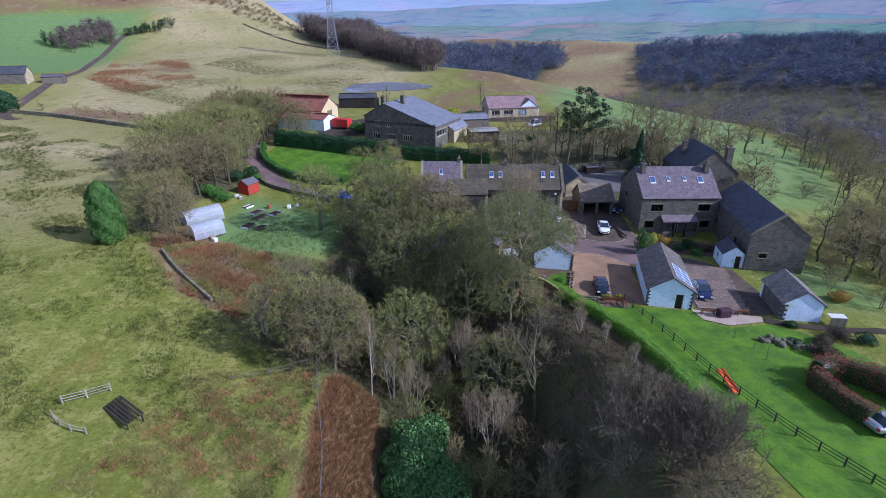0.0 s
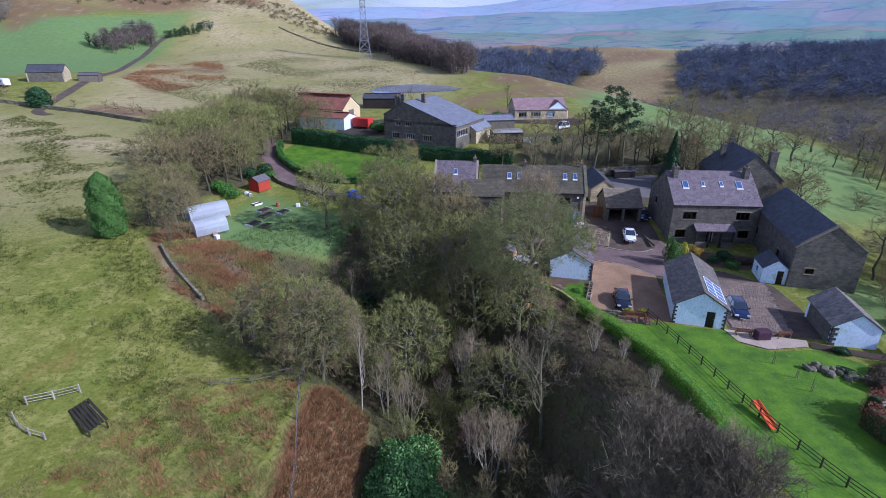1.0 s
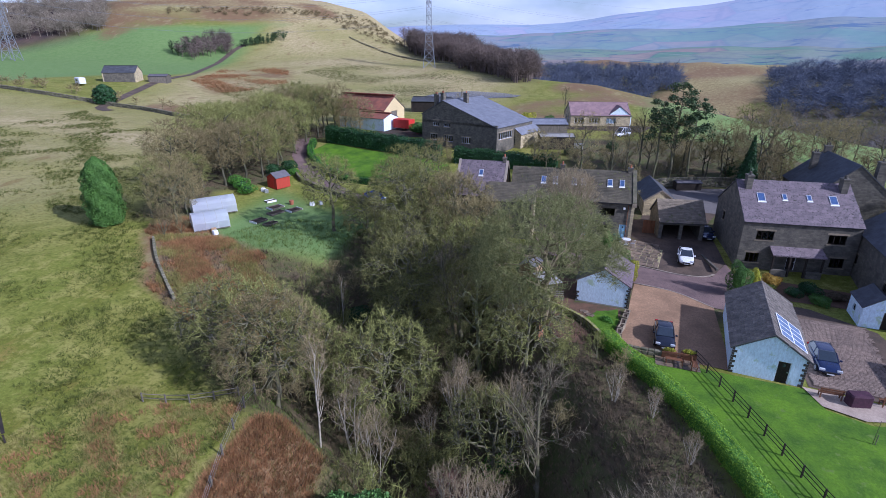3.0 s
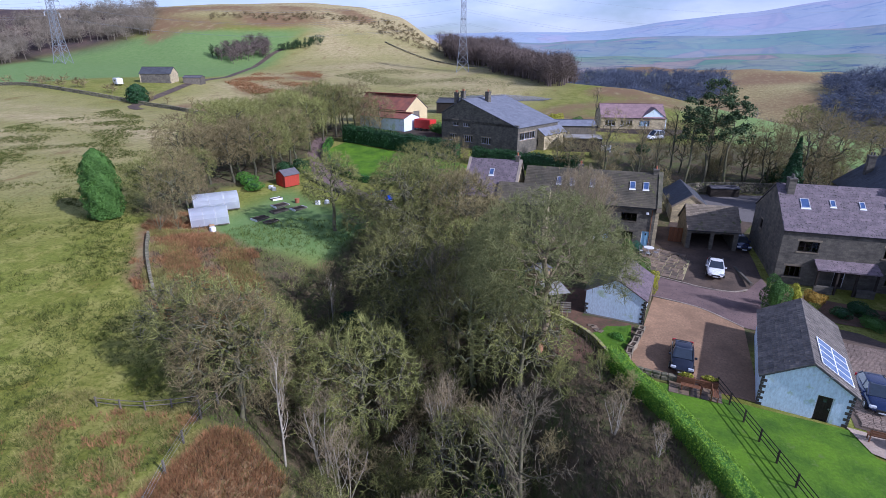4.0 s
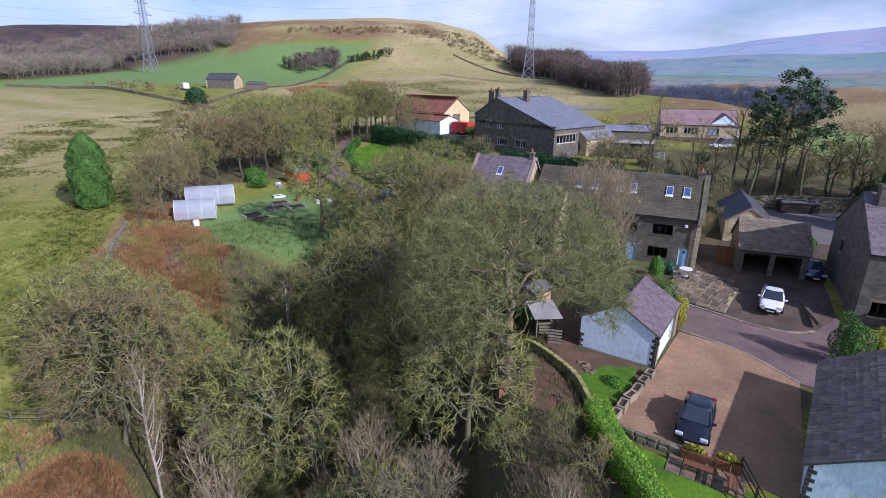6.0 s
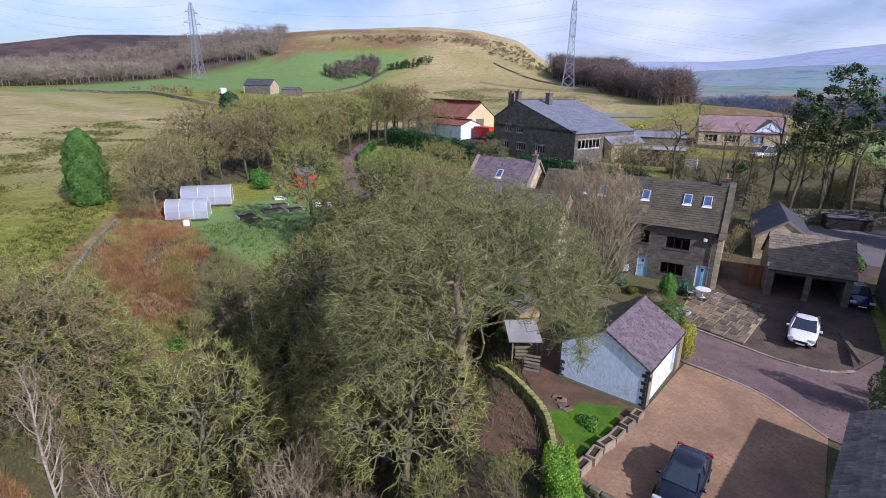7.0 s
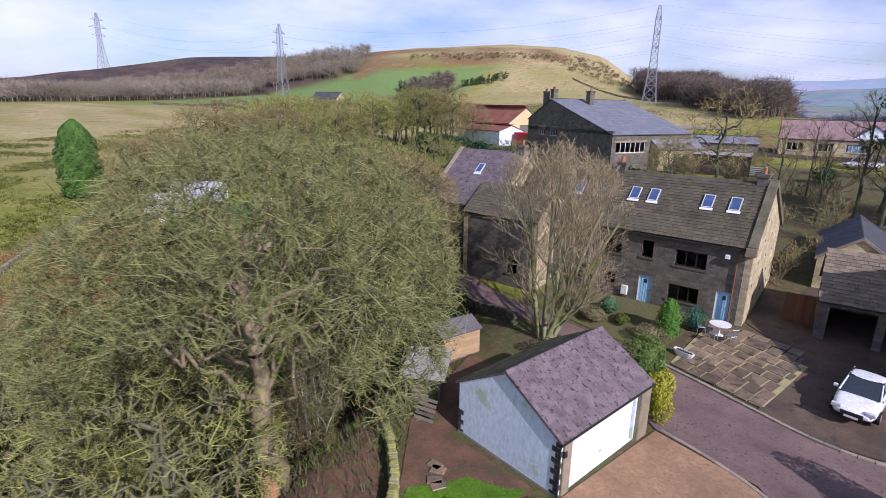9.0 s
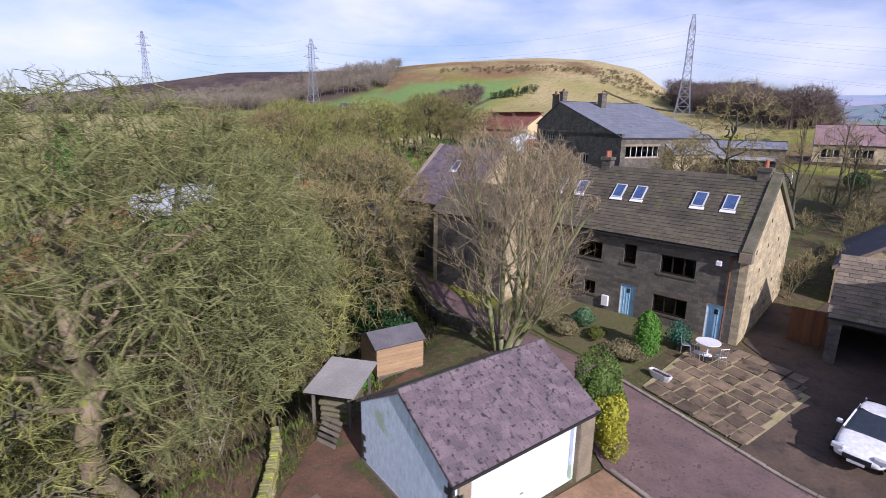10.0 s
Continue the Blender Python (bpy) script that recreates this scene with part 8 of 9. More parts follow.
yd = thing("sett_yard", pose(31.0, 55.0, 0.0, 0, 0, -9), "grey-brown stone sett yard behind the outhouse", "yard", kind="structure")
drape("yard_bed", [(31.0, 55.2), (36.3, 53.9), (40.0, 53.6), (41.4, 60), (41.2, 66.0), (37, 70), (30.6, 72), (32.8, 66)], M["yard"], "earth bed under the setts", "yard", 0.03, 1.0)
srng = random.Random(12)
data = [as_mesh("sett", *(lambda g: (g.v, g.f))(Geo().box(0, 0, -0.02, a, 0.2, 0.07, None, 0.012)), M["sett"]) for a in (0.3, 0.36, 0.42)]
rest, made = Geo(), 0
for r in range(60):
    xx = 0.3 + srng.uniform(0, 0.2)
    while xx < 6.1 + r * 0.02:
        k = srng.randrange(3)
        if r * 0.216 > 0.4 and not (xx < 0.2):
            if made < 300:
                o = new("sett", data[k])
                o.parent, o.location = yd, (xx, r * 0.216, 0.075 + srng.uniform(-0.006, 0.006))
                made += 1
            else:
                v = [(x + xx, y + r * 0.216, z + 0.075) for x, y, z in [tuple(q.co) for q in data[k].vertices]]
                rest.add(v, [tuple(p.vertices) for p in data[k].polygons])
        xx += (0.3, 0.36, 0.42)[k] + 0.014
part("sett_paving", rest, M["sett"], yd, kind="stuff")

# ---- terrace with planters below the court ----
ter = thing("paved_terrace", pose(21.2, 56.4, 0.0, 0, 0, -8), "small paved terrace of mixed slabs below the court", "terrace", kind="structure")
for i in range(5):
    for k in range(2):
        part("paving_slab", Geo().rounded(-1.7 + i * 0.72, -0.75 + k * 0.75, -0.1, -1.02 + i * 0.72, -0.06 + k * 0.75, 0.1, 0.015), M["flag"], ter)
for x in (20.75, 22.35):
    pl = thing("planter", pose(x, 57.35, 0.0, 0, 0, -8), "dark wooden planter full of yellow flowers", "planter", "planters on the terrace")
    part("planter_box", Geo().rounded(-0.62, -0.25, 0, 0.62, 0.25, 0.62, 0.02), M["wood_brown"], pl)
    rr = np.random.default_rng(int(x * 10))
    p, d = blob_points(rr, 420, 0.6, 0.28, 0.2, 5)
    part("flower_clump", array_mesh("flower_clump", *leaf_arrays(p + np.array([[0, 0, 0.58]]), d, 0.12, rr), M["leaf_yellow"]), None, pl)


def bench(label, m, l=1.5, material="wood_brown", name="bench"):
    b = thing(name, m, label, "bench")
    for i in range(3):
        part("seat_slat", Geo().box(-l / 2, -0.22 + i * 0.15, 0.42, l / 2, -0.1 + i * 0.15, 0.46), M[material], b)
    for i in range(2):
        part("back_slat", Geo().box(-l / 2, 0.24, 0.6 + i * 0.18, l / 2, 0.28, 0.72 + i * 0.18), M[material], b)
    for sx in (-1, 1):
        for y in (-0.2, 0.22):
            part("leg", Geo().box(sx * (l / 2 - 0.1) - 0.035, y, 0, sx * (l / 2 - 0.1) + 0.035, y + 0.06, 0.42 if y < 0 else 0.9), M[material], b)
    return b


bench("dark wooden bench on the paved terrace", pose(21.0, 56.35, 0.1, 0, 0, -8))
bench("small dark wooden bench on the paved terrace", pose(22.5, 55.85, 0.1, 0, 0, 82), 1.1)
wt = thing("trough_planter", pose(18.9, 80.55, lz(18.9, 80.55) + 0.05, 0, 0, -18), "white painted trough planter at the patio's edge", "planter")
part("trough", Geo().loft([[(x * k, y * k, z) for x, y in ((-0.6, -0.12), (-0.4, -0.2), (0.4, -0.2), (0.6, -0.12), (0.6, 0.12), (0.4, 0.2), (-0.4, 0.2), (-0.6, 0.12))] for k, z in ((0.75, 0.0), (0.95, 0.2), (1.0, 0.32), (0.88, 0.32), (0.84, 0.26))]), M["paint_white"], wt)
part("soil", Geo().rounded(-0.48, -0.14, 0.2, 0.48, 0.14, 0.29, 0.04), M["dirt"], wt)
tb = thing("garden_table", pose(20.0, 83.8, lz(20.0, 83.8) + 0.1), "round white garden table on the patio", "table")
part("table_top", Geo().rod((0, 0, 0.7), (0, 0, 0.74), 0.6, 0.6, 24), M["paint_white"], tb)
part("table_base", Geo().rod((0, 0, 0), (0, 0, 0.04), 0.28, 0.22, 12).rod((0, 0, 0.04), (0, 0, 0.7), 0.05, 0.05, 8), M["paint_white"], tb)
for a in (200, 260, 320):
    ch = thing("garden_chair", pose(20.0 + 1.0 * math.cos(radians(a)), 83.8 + 1.0 * math.sin(radians(a)), lz(20.0, 83.8) + 0.08, 0, 0, a + 90), "grey metal garden chair round the patio table", "chair", "chairs round the table")
    part("seat", Geo().rounded(-0.22, -0.22, 0.42, 0.22, 0.22, 0.46, 0.02), M["metal"], ch)
    for i in range(4):
        part("back_bar", Geo().rod((-0.2 + i * 0.133, -0.22, 0.46), (-0.2 + i * 0.133, -0.28, 0.9), 0.014), M["metal"], ch)
    part("back_rail", Geo().rod((-0.22, -0.28, 0.9), (0.22, -0.28, 0.9), 0.018), M["metal"], ch)
    for sx in (-0.2, 0.2):
        for sy in (-0.2, 0.2):
            part("leg", Geo().rod((sx, sy, 0.42), (sx * 1.15, sy * 1.15, 0), 0.016), M["metal"], ch)

# ---- garden buildings and small things ----
sh = thing("garden_shed", pose(7.9, 73.1, lz(7.9, 73.1) + 0.35, 0, 0, -16), "pale boarded garden shed with a low felt roof", "shed")
for i in range(8):
    z0 = 0.1 + i * 0.19
    part("board", Geo().box(-1.0, -1.3, z0, 1.0, -1.27, z0 + 0.18), M["wood_pale"], sh)
    part("board", Geo().box(-1.0, 1.27, z0, 1.0, 1.3, z0 + 0.18), M["wood_pale"], sh)
    part("board", Geo().box(0.97, -1.27, z0, 1.0, 1.27, z0 + 0.18), M["wood_pale"], sh)
    part("board", Geo().box(-1.0, -1.27, z0, -0.97, 1.27, z0 + 0.18), M["wood_pale"], sh)
arc = [(1.1, 1.58), (0.0, 2.12), (-1.1, 1.58)]
part("gable_board", Geo().prism([(x * 0.93, z - 0.03) for x, z in arc], -1.28, -1.24).prism([(x * 0.93, z - 0.03) for x, z in arc], 1.24, 1.28), M["wood_pale"], sh)
part("felt_roof", Geo().prism(arc + [(x * 0.95, z - 0.06) for x, z in arc[::-1]], -1.42, 1.42), M["felt"], sh)
part("floor", Geo().box(-0.98, -1.25, 0.0, 0.98, 1.25, 0.1), M["wood_grey"], sh)
for sx in (-0.9, 0.9):
    part("bearer", Geo().box(sx - 0.08, -1.25, -1.0, sx + 0.08, 1.25, 0.0), M["wood_grey"], sh)
st = thing("log_store", pose(9.9, 68.5, lz(9.9, 68.5), 0, 0, 30), "open log store with a pale sloping sheet roof", "log store")
for sx in (-0.8, 0.8):
    for sy, h in ((-1.1, 1.55), (1.1, 1.75)):
        part("post", Geo().box(sx - 0.05, sy - 0.05, -0.2, sx + 0.05, sy + 0.05, h + 0.05), M["wood_grey"], st)
part("roof_sheet", Geo().add([(-1.1, -1.4, 1.6), (1.1, -1.4, 1.6), (1.1, 1.4, 1.85), (-1.1, 1.4, 1.85), (-1.1, -1.4, 1.64), (1.1, -1.4, 1.64), (1.1, 1.4, 1.89), (-1.1, 1.4, 1.89)],
                           [(3, 2, 1, 0), (4, 5, 6, 7), (0, 1, 5, 4), (1, 2, 6, 5), (2, 3, 7, 6), (3, 0, 4, 7)]), M["concrete"], st)
lrng = random.Random(3)
for i in range(26):
    y, z = -0.85 + (i % 7) * 0.28, 0.15 + (i // 7) * 0.26
    part("log", Geo().rod((-0.6 + lrng.uniform(-0.05, 0.05), y, z), (0.6, y, z), 0.12, 0.11, 8), M["bark"], st)
pal = thing("pallet", pose(11.3, 66.6, lz(11.3, 66.6), 62, 0, 10), "weathered grey pallet leaning beside the garage", "pallet")
for i in range(5):
    part("slat", Geo().box(-0.5, 0.05 + i * 0.22, 0, 0.5, 0.19 + i * 0.22, 0.03), M["wood_grey"], pal)
for i in range(4):
    part("stepping_stone", Geo().rounded(-0.3, -0.22, 0, 0.3, 0.22, 0.09, 0.03), M["flag"], thing("stepping_stone_slab", pose(13.7 + 0.28 * i, 64.6 - 0.35 * i + 0.2 * (i % 2), lz(14, 64) + 0.03, 0, 0, 20 * i), "flat stepping stone set in the garden bed", "stepping stone", "stepping stones"))
rs = thing("red_shed", pose(-38.4, 98.0, lz(-38.4, 98.0), 0, 0, -22), "red-stained wooden shed with grey felt roof", "shed")
for nm, bx in (("wall", (-1.25, -1.5, 0, 1.25, -1.46, 2.0)), ("wall", (-1.25, 1.46, 0, 1.25, 1.5, 2.0)), ("wall", (1.21, -1.46, 0, 1.25, 1.46, 2.0)), ("wall", (-1.25, -1.46, 0, -1.21, 1.46, 2.0))):
    part(nm, Geo().box(*bx), M["wood_red"], rs)
part("gable", Geo().prism([(-1.25, 2.0), (1.25, 2.0), (0, 2.75)], -1.5, -1.46).prism([(-1.25, 2.0), (1.25, 2.0), (0, 2.75)], 1.46, 1.5), M["wood_red"], rs)
part("felt_roof", Geo().prism([(-1.42, 1.93), (0, 2.78), (1.42, 1.93), (1.42, 2.0), (0, 2.86), (-1.42, 2.0)], -1.65, 1.65), M["felt"], rs)
part("door", Geo().box(-0.5, -1.53, 0.05, 0.5, -1.5, 1.9), M["paint_red"], rs)


def polytunnel(x0, y0, x1, y1, w, h, label):
    """A hooped polythene tunnel from one end to the other."""
    a, l = math.degrees(math.atan2(y1 - y0, x1 - x0)), math.hypot(x1 - x0, y1 - y0)
    ob = thing("polytunnel", pose(x0, y0, lz((x0 + x1) / 2, (y0 + y1) / 2), 0, 0, a - 90), label, "polytunnel", "polytunnels")
    prof = [(-w / 2, 0.0), (-w / 2 * 0.98, h * 0.45)] + [(w / 2 * 0.95 * math.cos(t), h * 0.5 + h * 0.5 * math.sin(t)) for t in [math.pi * (1 - k / 8) for k in range(9)]] + [(w / 2 * 0.98, h * 0.45), (w / 2, 0.0)]
    n = len(prof)
    g = Geo()
    g.add([(x, y, z) for y in (0, l) for x, z in prof], [(i, i + 1, n + i + 1, n + i) for i in range(n - 1)])
    part("cover", g, M["poly"], ob, "milky polythene cover")
    part("end_sheet", Geo().add([(x, 0, z) for x, z in prof], [tuple(range(n))]), M["poly"], ob)
    part("end_sheet", Geo().add([(x, l, z) for x, z in prof], [tuple(range(n - 1, -1, -1))]), M["poly"], ob)
    for k in range(4):
        part("hoop", Geo().tube([(x * 1.01, l * k / 3, z * 1.005) for x, z in prof], 0.03), M["paint_white"], ob)
    for sx in (-w / 2, w / 2):
        part("base_rail", Geo().box(sx - 0.04, 0, 0, sx + 0.04, l, 0.12), M["wood_grey"], ob)
    return ob


polytunnel(-40.1, 76.0, -36.7, 79.4, 2.9, 2.4, "small hooped polythene tunnel in the vegetable garden")
polytunnel(-43.2, 80.4, -38.9, 84.8, 2.9, 2.5, "longer hooped polythene tunnel in the vegetable garden")
bed_rng = random.Random(2)
for x, y, w, l, a in ((-34.0, 88.4, 1.6, 2.4, -25), (-30.4, 87.8, 1.5, 2.2, -25), (-32.6, 86.0, 1.4, 2.6, -25), (-36.2, 90.8, 1.0, 1.8, -30), (-33.4, 82.2, 1.6, 2.2, -20), (-31.0, 81.4, 1.2, 2.0, -20)):
    vb = thing("raised_bed", pose(x, y, lz(x, y), 0, 0, a), "timber-edged raised vegetable bed with bare soil", "raised bed", "vegetable beds")
    for bx in ((-w / 2, -l / 2, -0.1, w / 2, -l / 2 + 0.06, 0.25), (-w / 2, l / 2 - 0.06, -0.1, w / 2, l / 2, 0.25), (-w / 2, -l / 2 + 0.06, -0.1, -w / 2 + 0.06, l / 2 - 0.06, 0.25), (w / 2 - 0.06, -l / 2 + 0.06, -0.1, w / 2, l / 2 - 0.06, 0.25)):
        part("edge_board", Geo().box(*bx), M["wood_grey" if bed_rng.random() < 0.7 else "paint_white"], vb)
    part("soil", Geo().box(-w / 2 + 0.06, -l / 2 + 0.06, -0.1, w / 2 - 0.06, l / 2 - 0.06, 0.16), M["dirt"], vb)
for x, y, c, lab in ((-39.6, 94.6, "paint_white", "white fertiliser sack beside the red shed"), (-38.8, 94.2, "metal", "grey water butt beside the red shed"), (-28.6, 90.6, "paint_white", "white sack on the vegetable plot"), (-27.4, 91.3, "lamp_clear", "pale grey water tank by the lane wall"), (-37.0, 76.4, "wood_pale", "small pale beehive beside the tunnel"), (-36.4, 75.8, "paint_white", "white beehive beside the tunnel")):
    single({"paint_white": "sack", "metal": "water_butt", "lamp_clear": "water_tank", "wood_pale": "beehive"}[c] if "beehive" not in lab else "beehive", Geo().rounded(-0.35, -0.3, -0.05, 0.35, 0.3, 0.6, 0.08), M[c], lab, "garden clutter", m=pose(x, y, lz(x, y), 0, 0, x * 50 % 90))
single("compost_pot", Geo().rod((0, 0, 0), (0, 0, 0.7), 0.3, 0.38, 12), M["terracotta"], "tall terracotta chimney pot on the plot", "pot", m=pose(-32.2, 90.5, lz(-32.2, 90.5)))
sl = thing("slide", pose(27.6, 40.7, lz(27.6, 40.7), 0, 0, 8), "orange plastic slide lying on the lawn", "slide")
part("chute", Geo().add([(-0.3, -1.4, 0.1), (0.3, -1.4, 0.1), (0.3, 1.4, 0.75), (-0.3, 1.4, 0.75), (-0.3, -1.4, 0.16), (0.3, -1.4, 0.16), (0.3, 1.4, 0.81), (-0.3, 1.4, 0.81)],
                      [(3, 2, 1, 0), (4, 5, 6, 7), (0, 1, 5, 4), (1, 2, 6, 5), (2, 3, 7, 6), (3, 0, 4, 7)]), M["orange"], sl)
for sx in (-0.32, 0.32):
    part("side_rail", Geo().rod((sx, -1.4, 0.25), (sx, 1.4, 0.92), 0.06), M["orange"], sl)
    part("leg", Geo().rod((sx, 1.3, 0), (sx, 1.35, 0.85), 0.04), M["orange"], sl)
bq = thing("covered_barbecue", pose(33.6, 53.4, lz(33.6, 53.4) + 0.08, 0, 0, 6), "barbecue under a dark plum canvas cover", "barbecue")
part("cover", Geo().rounded(-0.8, -0.45, 0, 0.8, 0.45, 1.0, 0.12), M["cover"], bq)
bench("long dark wooden bench at the lawn's edge", pose(31.9, 53.9, 0.1, 0, 0, 172), 1.6)
bench("dark weathered wooden bench at the lawn's edge", pose(35.9, 53.7, 0.1, 0, 0, 186), 1.5)
for x, y in ((32.4, 48.8), (33.4, 46.6), (33.6, 44.6)):
    sp = thing("staked_sapling", pose(x, y, lz(x, y)), "thin bare staked sapling on the lawn", "sapling", "saplings on the lawn")
    part("stem", Geo().rod((0, 0, 0), (0.05, 0.05, 2.0), 0.03, 0.012, 5), M["bark"], sp)
    part("stake", Geo().rod((0.15, 0, 0), (0.15, 0, 0.9), 0.03, None, 5), M["wood_grey"], sp)
bf3 = thing("board_fence", pose(22.65, 88.3, 1.15, 0, 0, 0), "brown vertical board fence and gate in the yard", "fence")
for i in range(10):
    part("board", Geo().box(i * 0.16, 0, 0, i * 0.16 + 0.15, 0.03, 1.95), M["wood_brown"], bf3)
part("rail", Geo().box(0, 0.03, 0.4, 1.6, 0.08, 0.5).box(0, 0.03, 1.3, 1.6, 0.08, 1.4), M["wood_brown"], bf3)
wf = thing("timber_sleeper", pose(29.6, 80.2, 0.45, 0, 0, 98), "dark timber sleeper edging the earth yard", "sleeper")
part("beam", Geo().rounded(-2.4, -0.14, 0, 2.4, 0.14, 0.3, 0.02), M["wood_grey"], wf)
sf = thing("slatted_bin_store", pose(45.6, 51.4, 0, 0, 0, -6), "grey slatted bin store beside the stone garage", "bin store")
for i in range(9):
    part("slat", Geo().box(-0.9 + i * 0.2, -0.5, 0, -0.75 + i * 0.2, -0.46, 1.2), M["wood_grey"], sf)
    part("slat", Geo().box(-0.9 + i * 0.2, -0.5, 1.2, -0.75 + i * 0.2, 0.5, 1.25), M["paint_white"], sf)

# planting round the houses
for nm, lab, x, y, leaf, rx, ry, h, n, sz in ((
        ("laurel_shrub", "tall olive-green shrub at the garage corner", 18.4, 75.0, "leaf_olive", 1.4, 1.35, 3.7, 3200, 0.13),
        ("golden_shrub", "yellow-leaved shrub beside the garage", 19.5, 73.7, "leaf_yellow", 0.75, 0.85, 2.9, 2000, 0.13),
        ("blue_shrub", "blue-green rounded shrub by the farmhouse door", 18.6, 83.7, "leaf_blue", 0.62, 0.62, 1.7, 900, 0.13),
        ("grey_shrub", "rounded grey-green shrub in the front bed", 13.3, 83.3, "leaf_sage", 0.9, 0.8, 1.3, 900, 0.13),
        ("heather_clump", "brown-green low shrub clump by the patio", 16.7, 81.3, "straw_clump", 1.3, 1.0, 1.0, 1400, 0.12),
        ("heather_clump", "brown-green low shrub clump by the lane", 12.9, 81.9, "straw_clump", 1.2, 0.9, 1.0, 1300, 0.12),
        ("lavender_clump", "grey-green lavender clump in the front bed", 14.6, 82.4, "grass_green", 0.8, 0.6, 0.7, 700, 0.13),
        ("bed_shrub", "brown twiggy shrub by the lane", 10.8, 82.6, "straw_clump", 1.1, 0.8, 1.2, 900, 0.14),
        ("green_shrub", "fresh green shrub at the garage's back", 16.6, 75.6, "leaf_bright", 0.9, 0.8, 1.3, 800, 0.14),
        ("bramble_mound", "brown bramble mound below the many-stemmed tree", 12.9, 76.2, "bramble", 1.6, 1.2, 1.2, 1300, 0.15)) + (
        ("yew_bush", "dark rounded yew bush behind the outhouse", 30.5, 72.2, "leaf_conifer", 1.35, 1.3, 4.3, 2800, 0.17),
        ("golden_conifer", "golden upright conifer by the stone house", 32.6, 73.6, "leaf_yellow", 0.6, 0.6, 3.0, 1200, 0.14),
        ("forsythia_bush", "golden twiggy bush before the porch", 35.0, 75.6, "leaf_gorse", 1.3, 1.0, 1.6, 1400, 0.15),
        ("border_shrub", "dark green border shrub before the porch", 38.4, 74.4, "leaf_dark", 1.8, 1.1, 1.4, 1500, 0.16),
        ("border_shrub", "low mixed green border shrub by the setts", 38.6, 71.6, "leaf_conifer", 1.4, 1.0, 1.1, 1100, 0.16),
        ("border_shrub", "dark twiggy border shrub before the porch", 36.6, 73.2, "leaf_dark", 1.2, 1.0, 1.2, 900, 0.15),
        ("border_shrub", "brown-green border shrub by the setts", 40.6, 73.0, "bramble", 1.5, 1.1, 1.2, 1100, 0.15),
        ("border_shrub", "grey-green rounded border shrub", 34.4, 74.2, "grass_green", 0.9, 0.8, 1.0, 800, 0.14)) + (
        ("rockery_shrub", "brown twiggy shrub beside the rockery", 41.6, 47.4, "bramble", 1.4, 1.1, 1.3, 1200, 0.15),
        ("rockery_shrub", "dark green low shrub beside the rockery", 38.6, 47.6, "leaf_dark", 1.0, 0.8, 0.8, 700, 0.14),
        ("path_shrub", "grey-brown shrub along the garden path", 44.0, 48.6, "bramble", 1.5, 1.1, 1.5, 1200, 0.15),
        ("path_shrub", "dark evergreen shrub along the garden path", 46.4, 47.6, "leaf_dark", 1.4, 1.1, 1.4, 1000, 0.16),
        ("path_shrub", "dark evergreen shrub by the stone garage", 40.2, 51.0, "leaf_dark", 0.9, 0.7, 0.9, 700, 0.14),
        ("ivy_mound", "ivy-covered mound beside the stone garage", 45.2, 54.6, "leaf_holly", 1.2, 1.4, 2.1, 1300, 0.18),
        ("gorse_bush", "yellow-brown gorse bush on the far lawn edge", 50.2, 57.0, "leaf_gorse", 1.5, 1.2, 1.6, 900, 0.18),
        ("box_bush", "dark green bush by the yard wall", 31.6, 95.4, "leaf_conifer", 1.0, 1.0, 2.0, 900, 0.18),
        ("brown_shrub", "brown leafless garden shrub by the rockery", 40.2, 45.2, "bramble", 1.6, 1.3, 1.7, 1500, 0.16),
        ("garden_fern", "fresh green clump behind the court wall", 16.0, 63.0, "leaf_bright", 0.8, 0.6, 0.5, 500, 0.14),
        ("yew_bush", "golden green bush in the farm garden", 3.0, 150.0, "leaf_yellow", 2.4, 2.2, 4.2, 1300, 0.35),
        ("yew_bush", "dark green bush in the farm garden", 8.5, 148.0, "leaf_conifer", 2.0, 2.0, 3.6, 1000, 0.35),
        ("yew_bush", "rounded green bush beside the hill farmhouse", -22.5, 137.0, "leaf_conifer", 2.8, 2.0, 3.0, 1200, 0.35))):
    bush(nm, lab, "shrub", at_land(x, y, 1.0, x * 31, -0.1), leaf, rx, ry, h, int(n * 2.2), sz * 0.8, int(abs(x * 7 + y)), leaf, rough=0.38)

conifer("dwarf_conifer", "fresh green pointed dwarf conifer in the front bed", at_land(17.4, 82.5, 1, 20, -0.05), 0.68, 2.4, "leaf_bright", 3200, 0.1, 71)
gt = thing("field_gate", pose(13.0, 128.0, lz(13.6, 128), 0, 0, -12), "white painted five-bar field gate", "gate")
for x in (0.0, 2.6):
    part("gate_post", Geo().box(x - 0.08, -0.08, -0.3, x + 0.08, 0.08, 1.4), M["paint_white"], gt)
for i in range(5):
    part("bar", Geo().box(0.1, -0.03, 0.2 + i * 0.24, 2.5, 0.03, 0.31 + i * 0.24), M["paint_white"], gt)


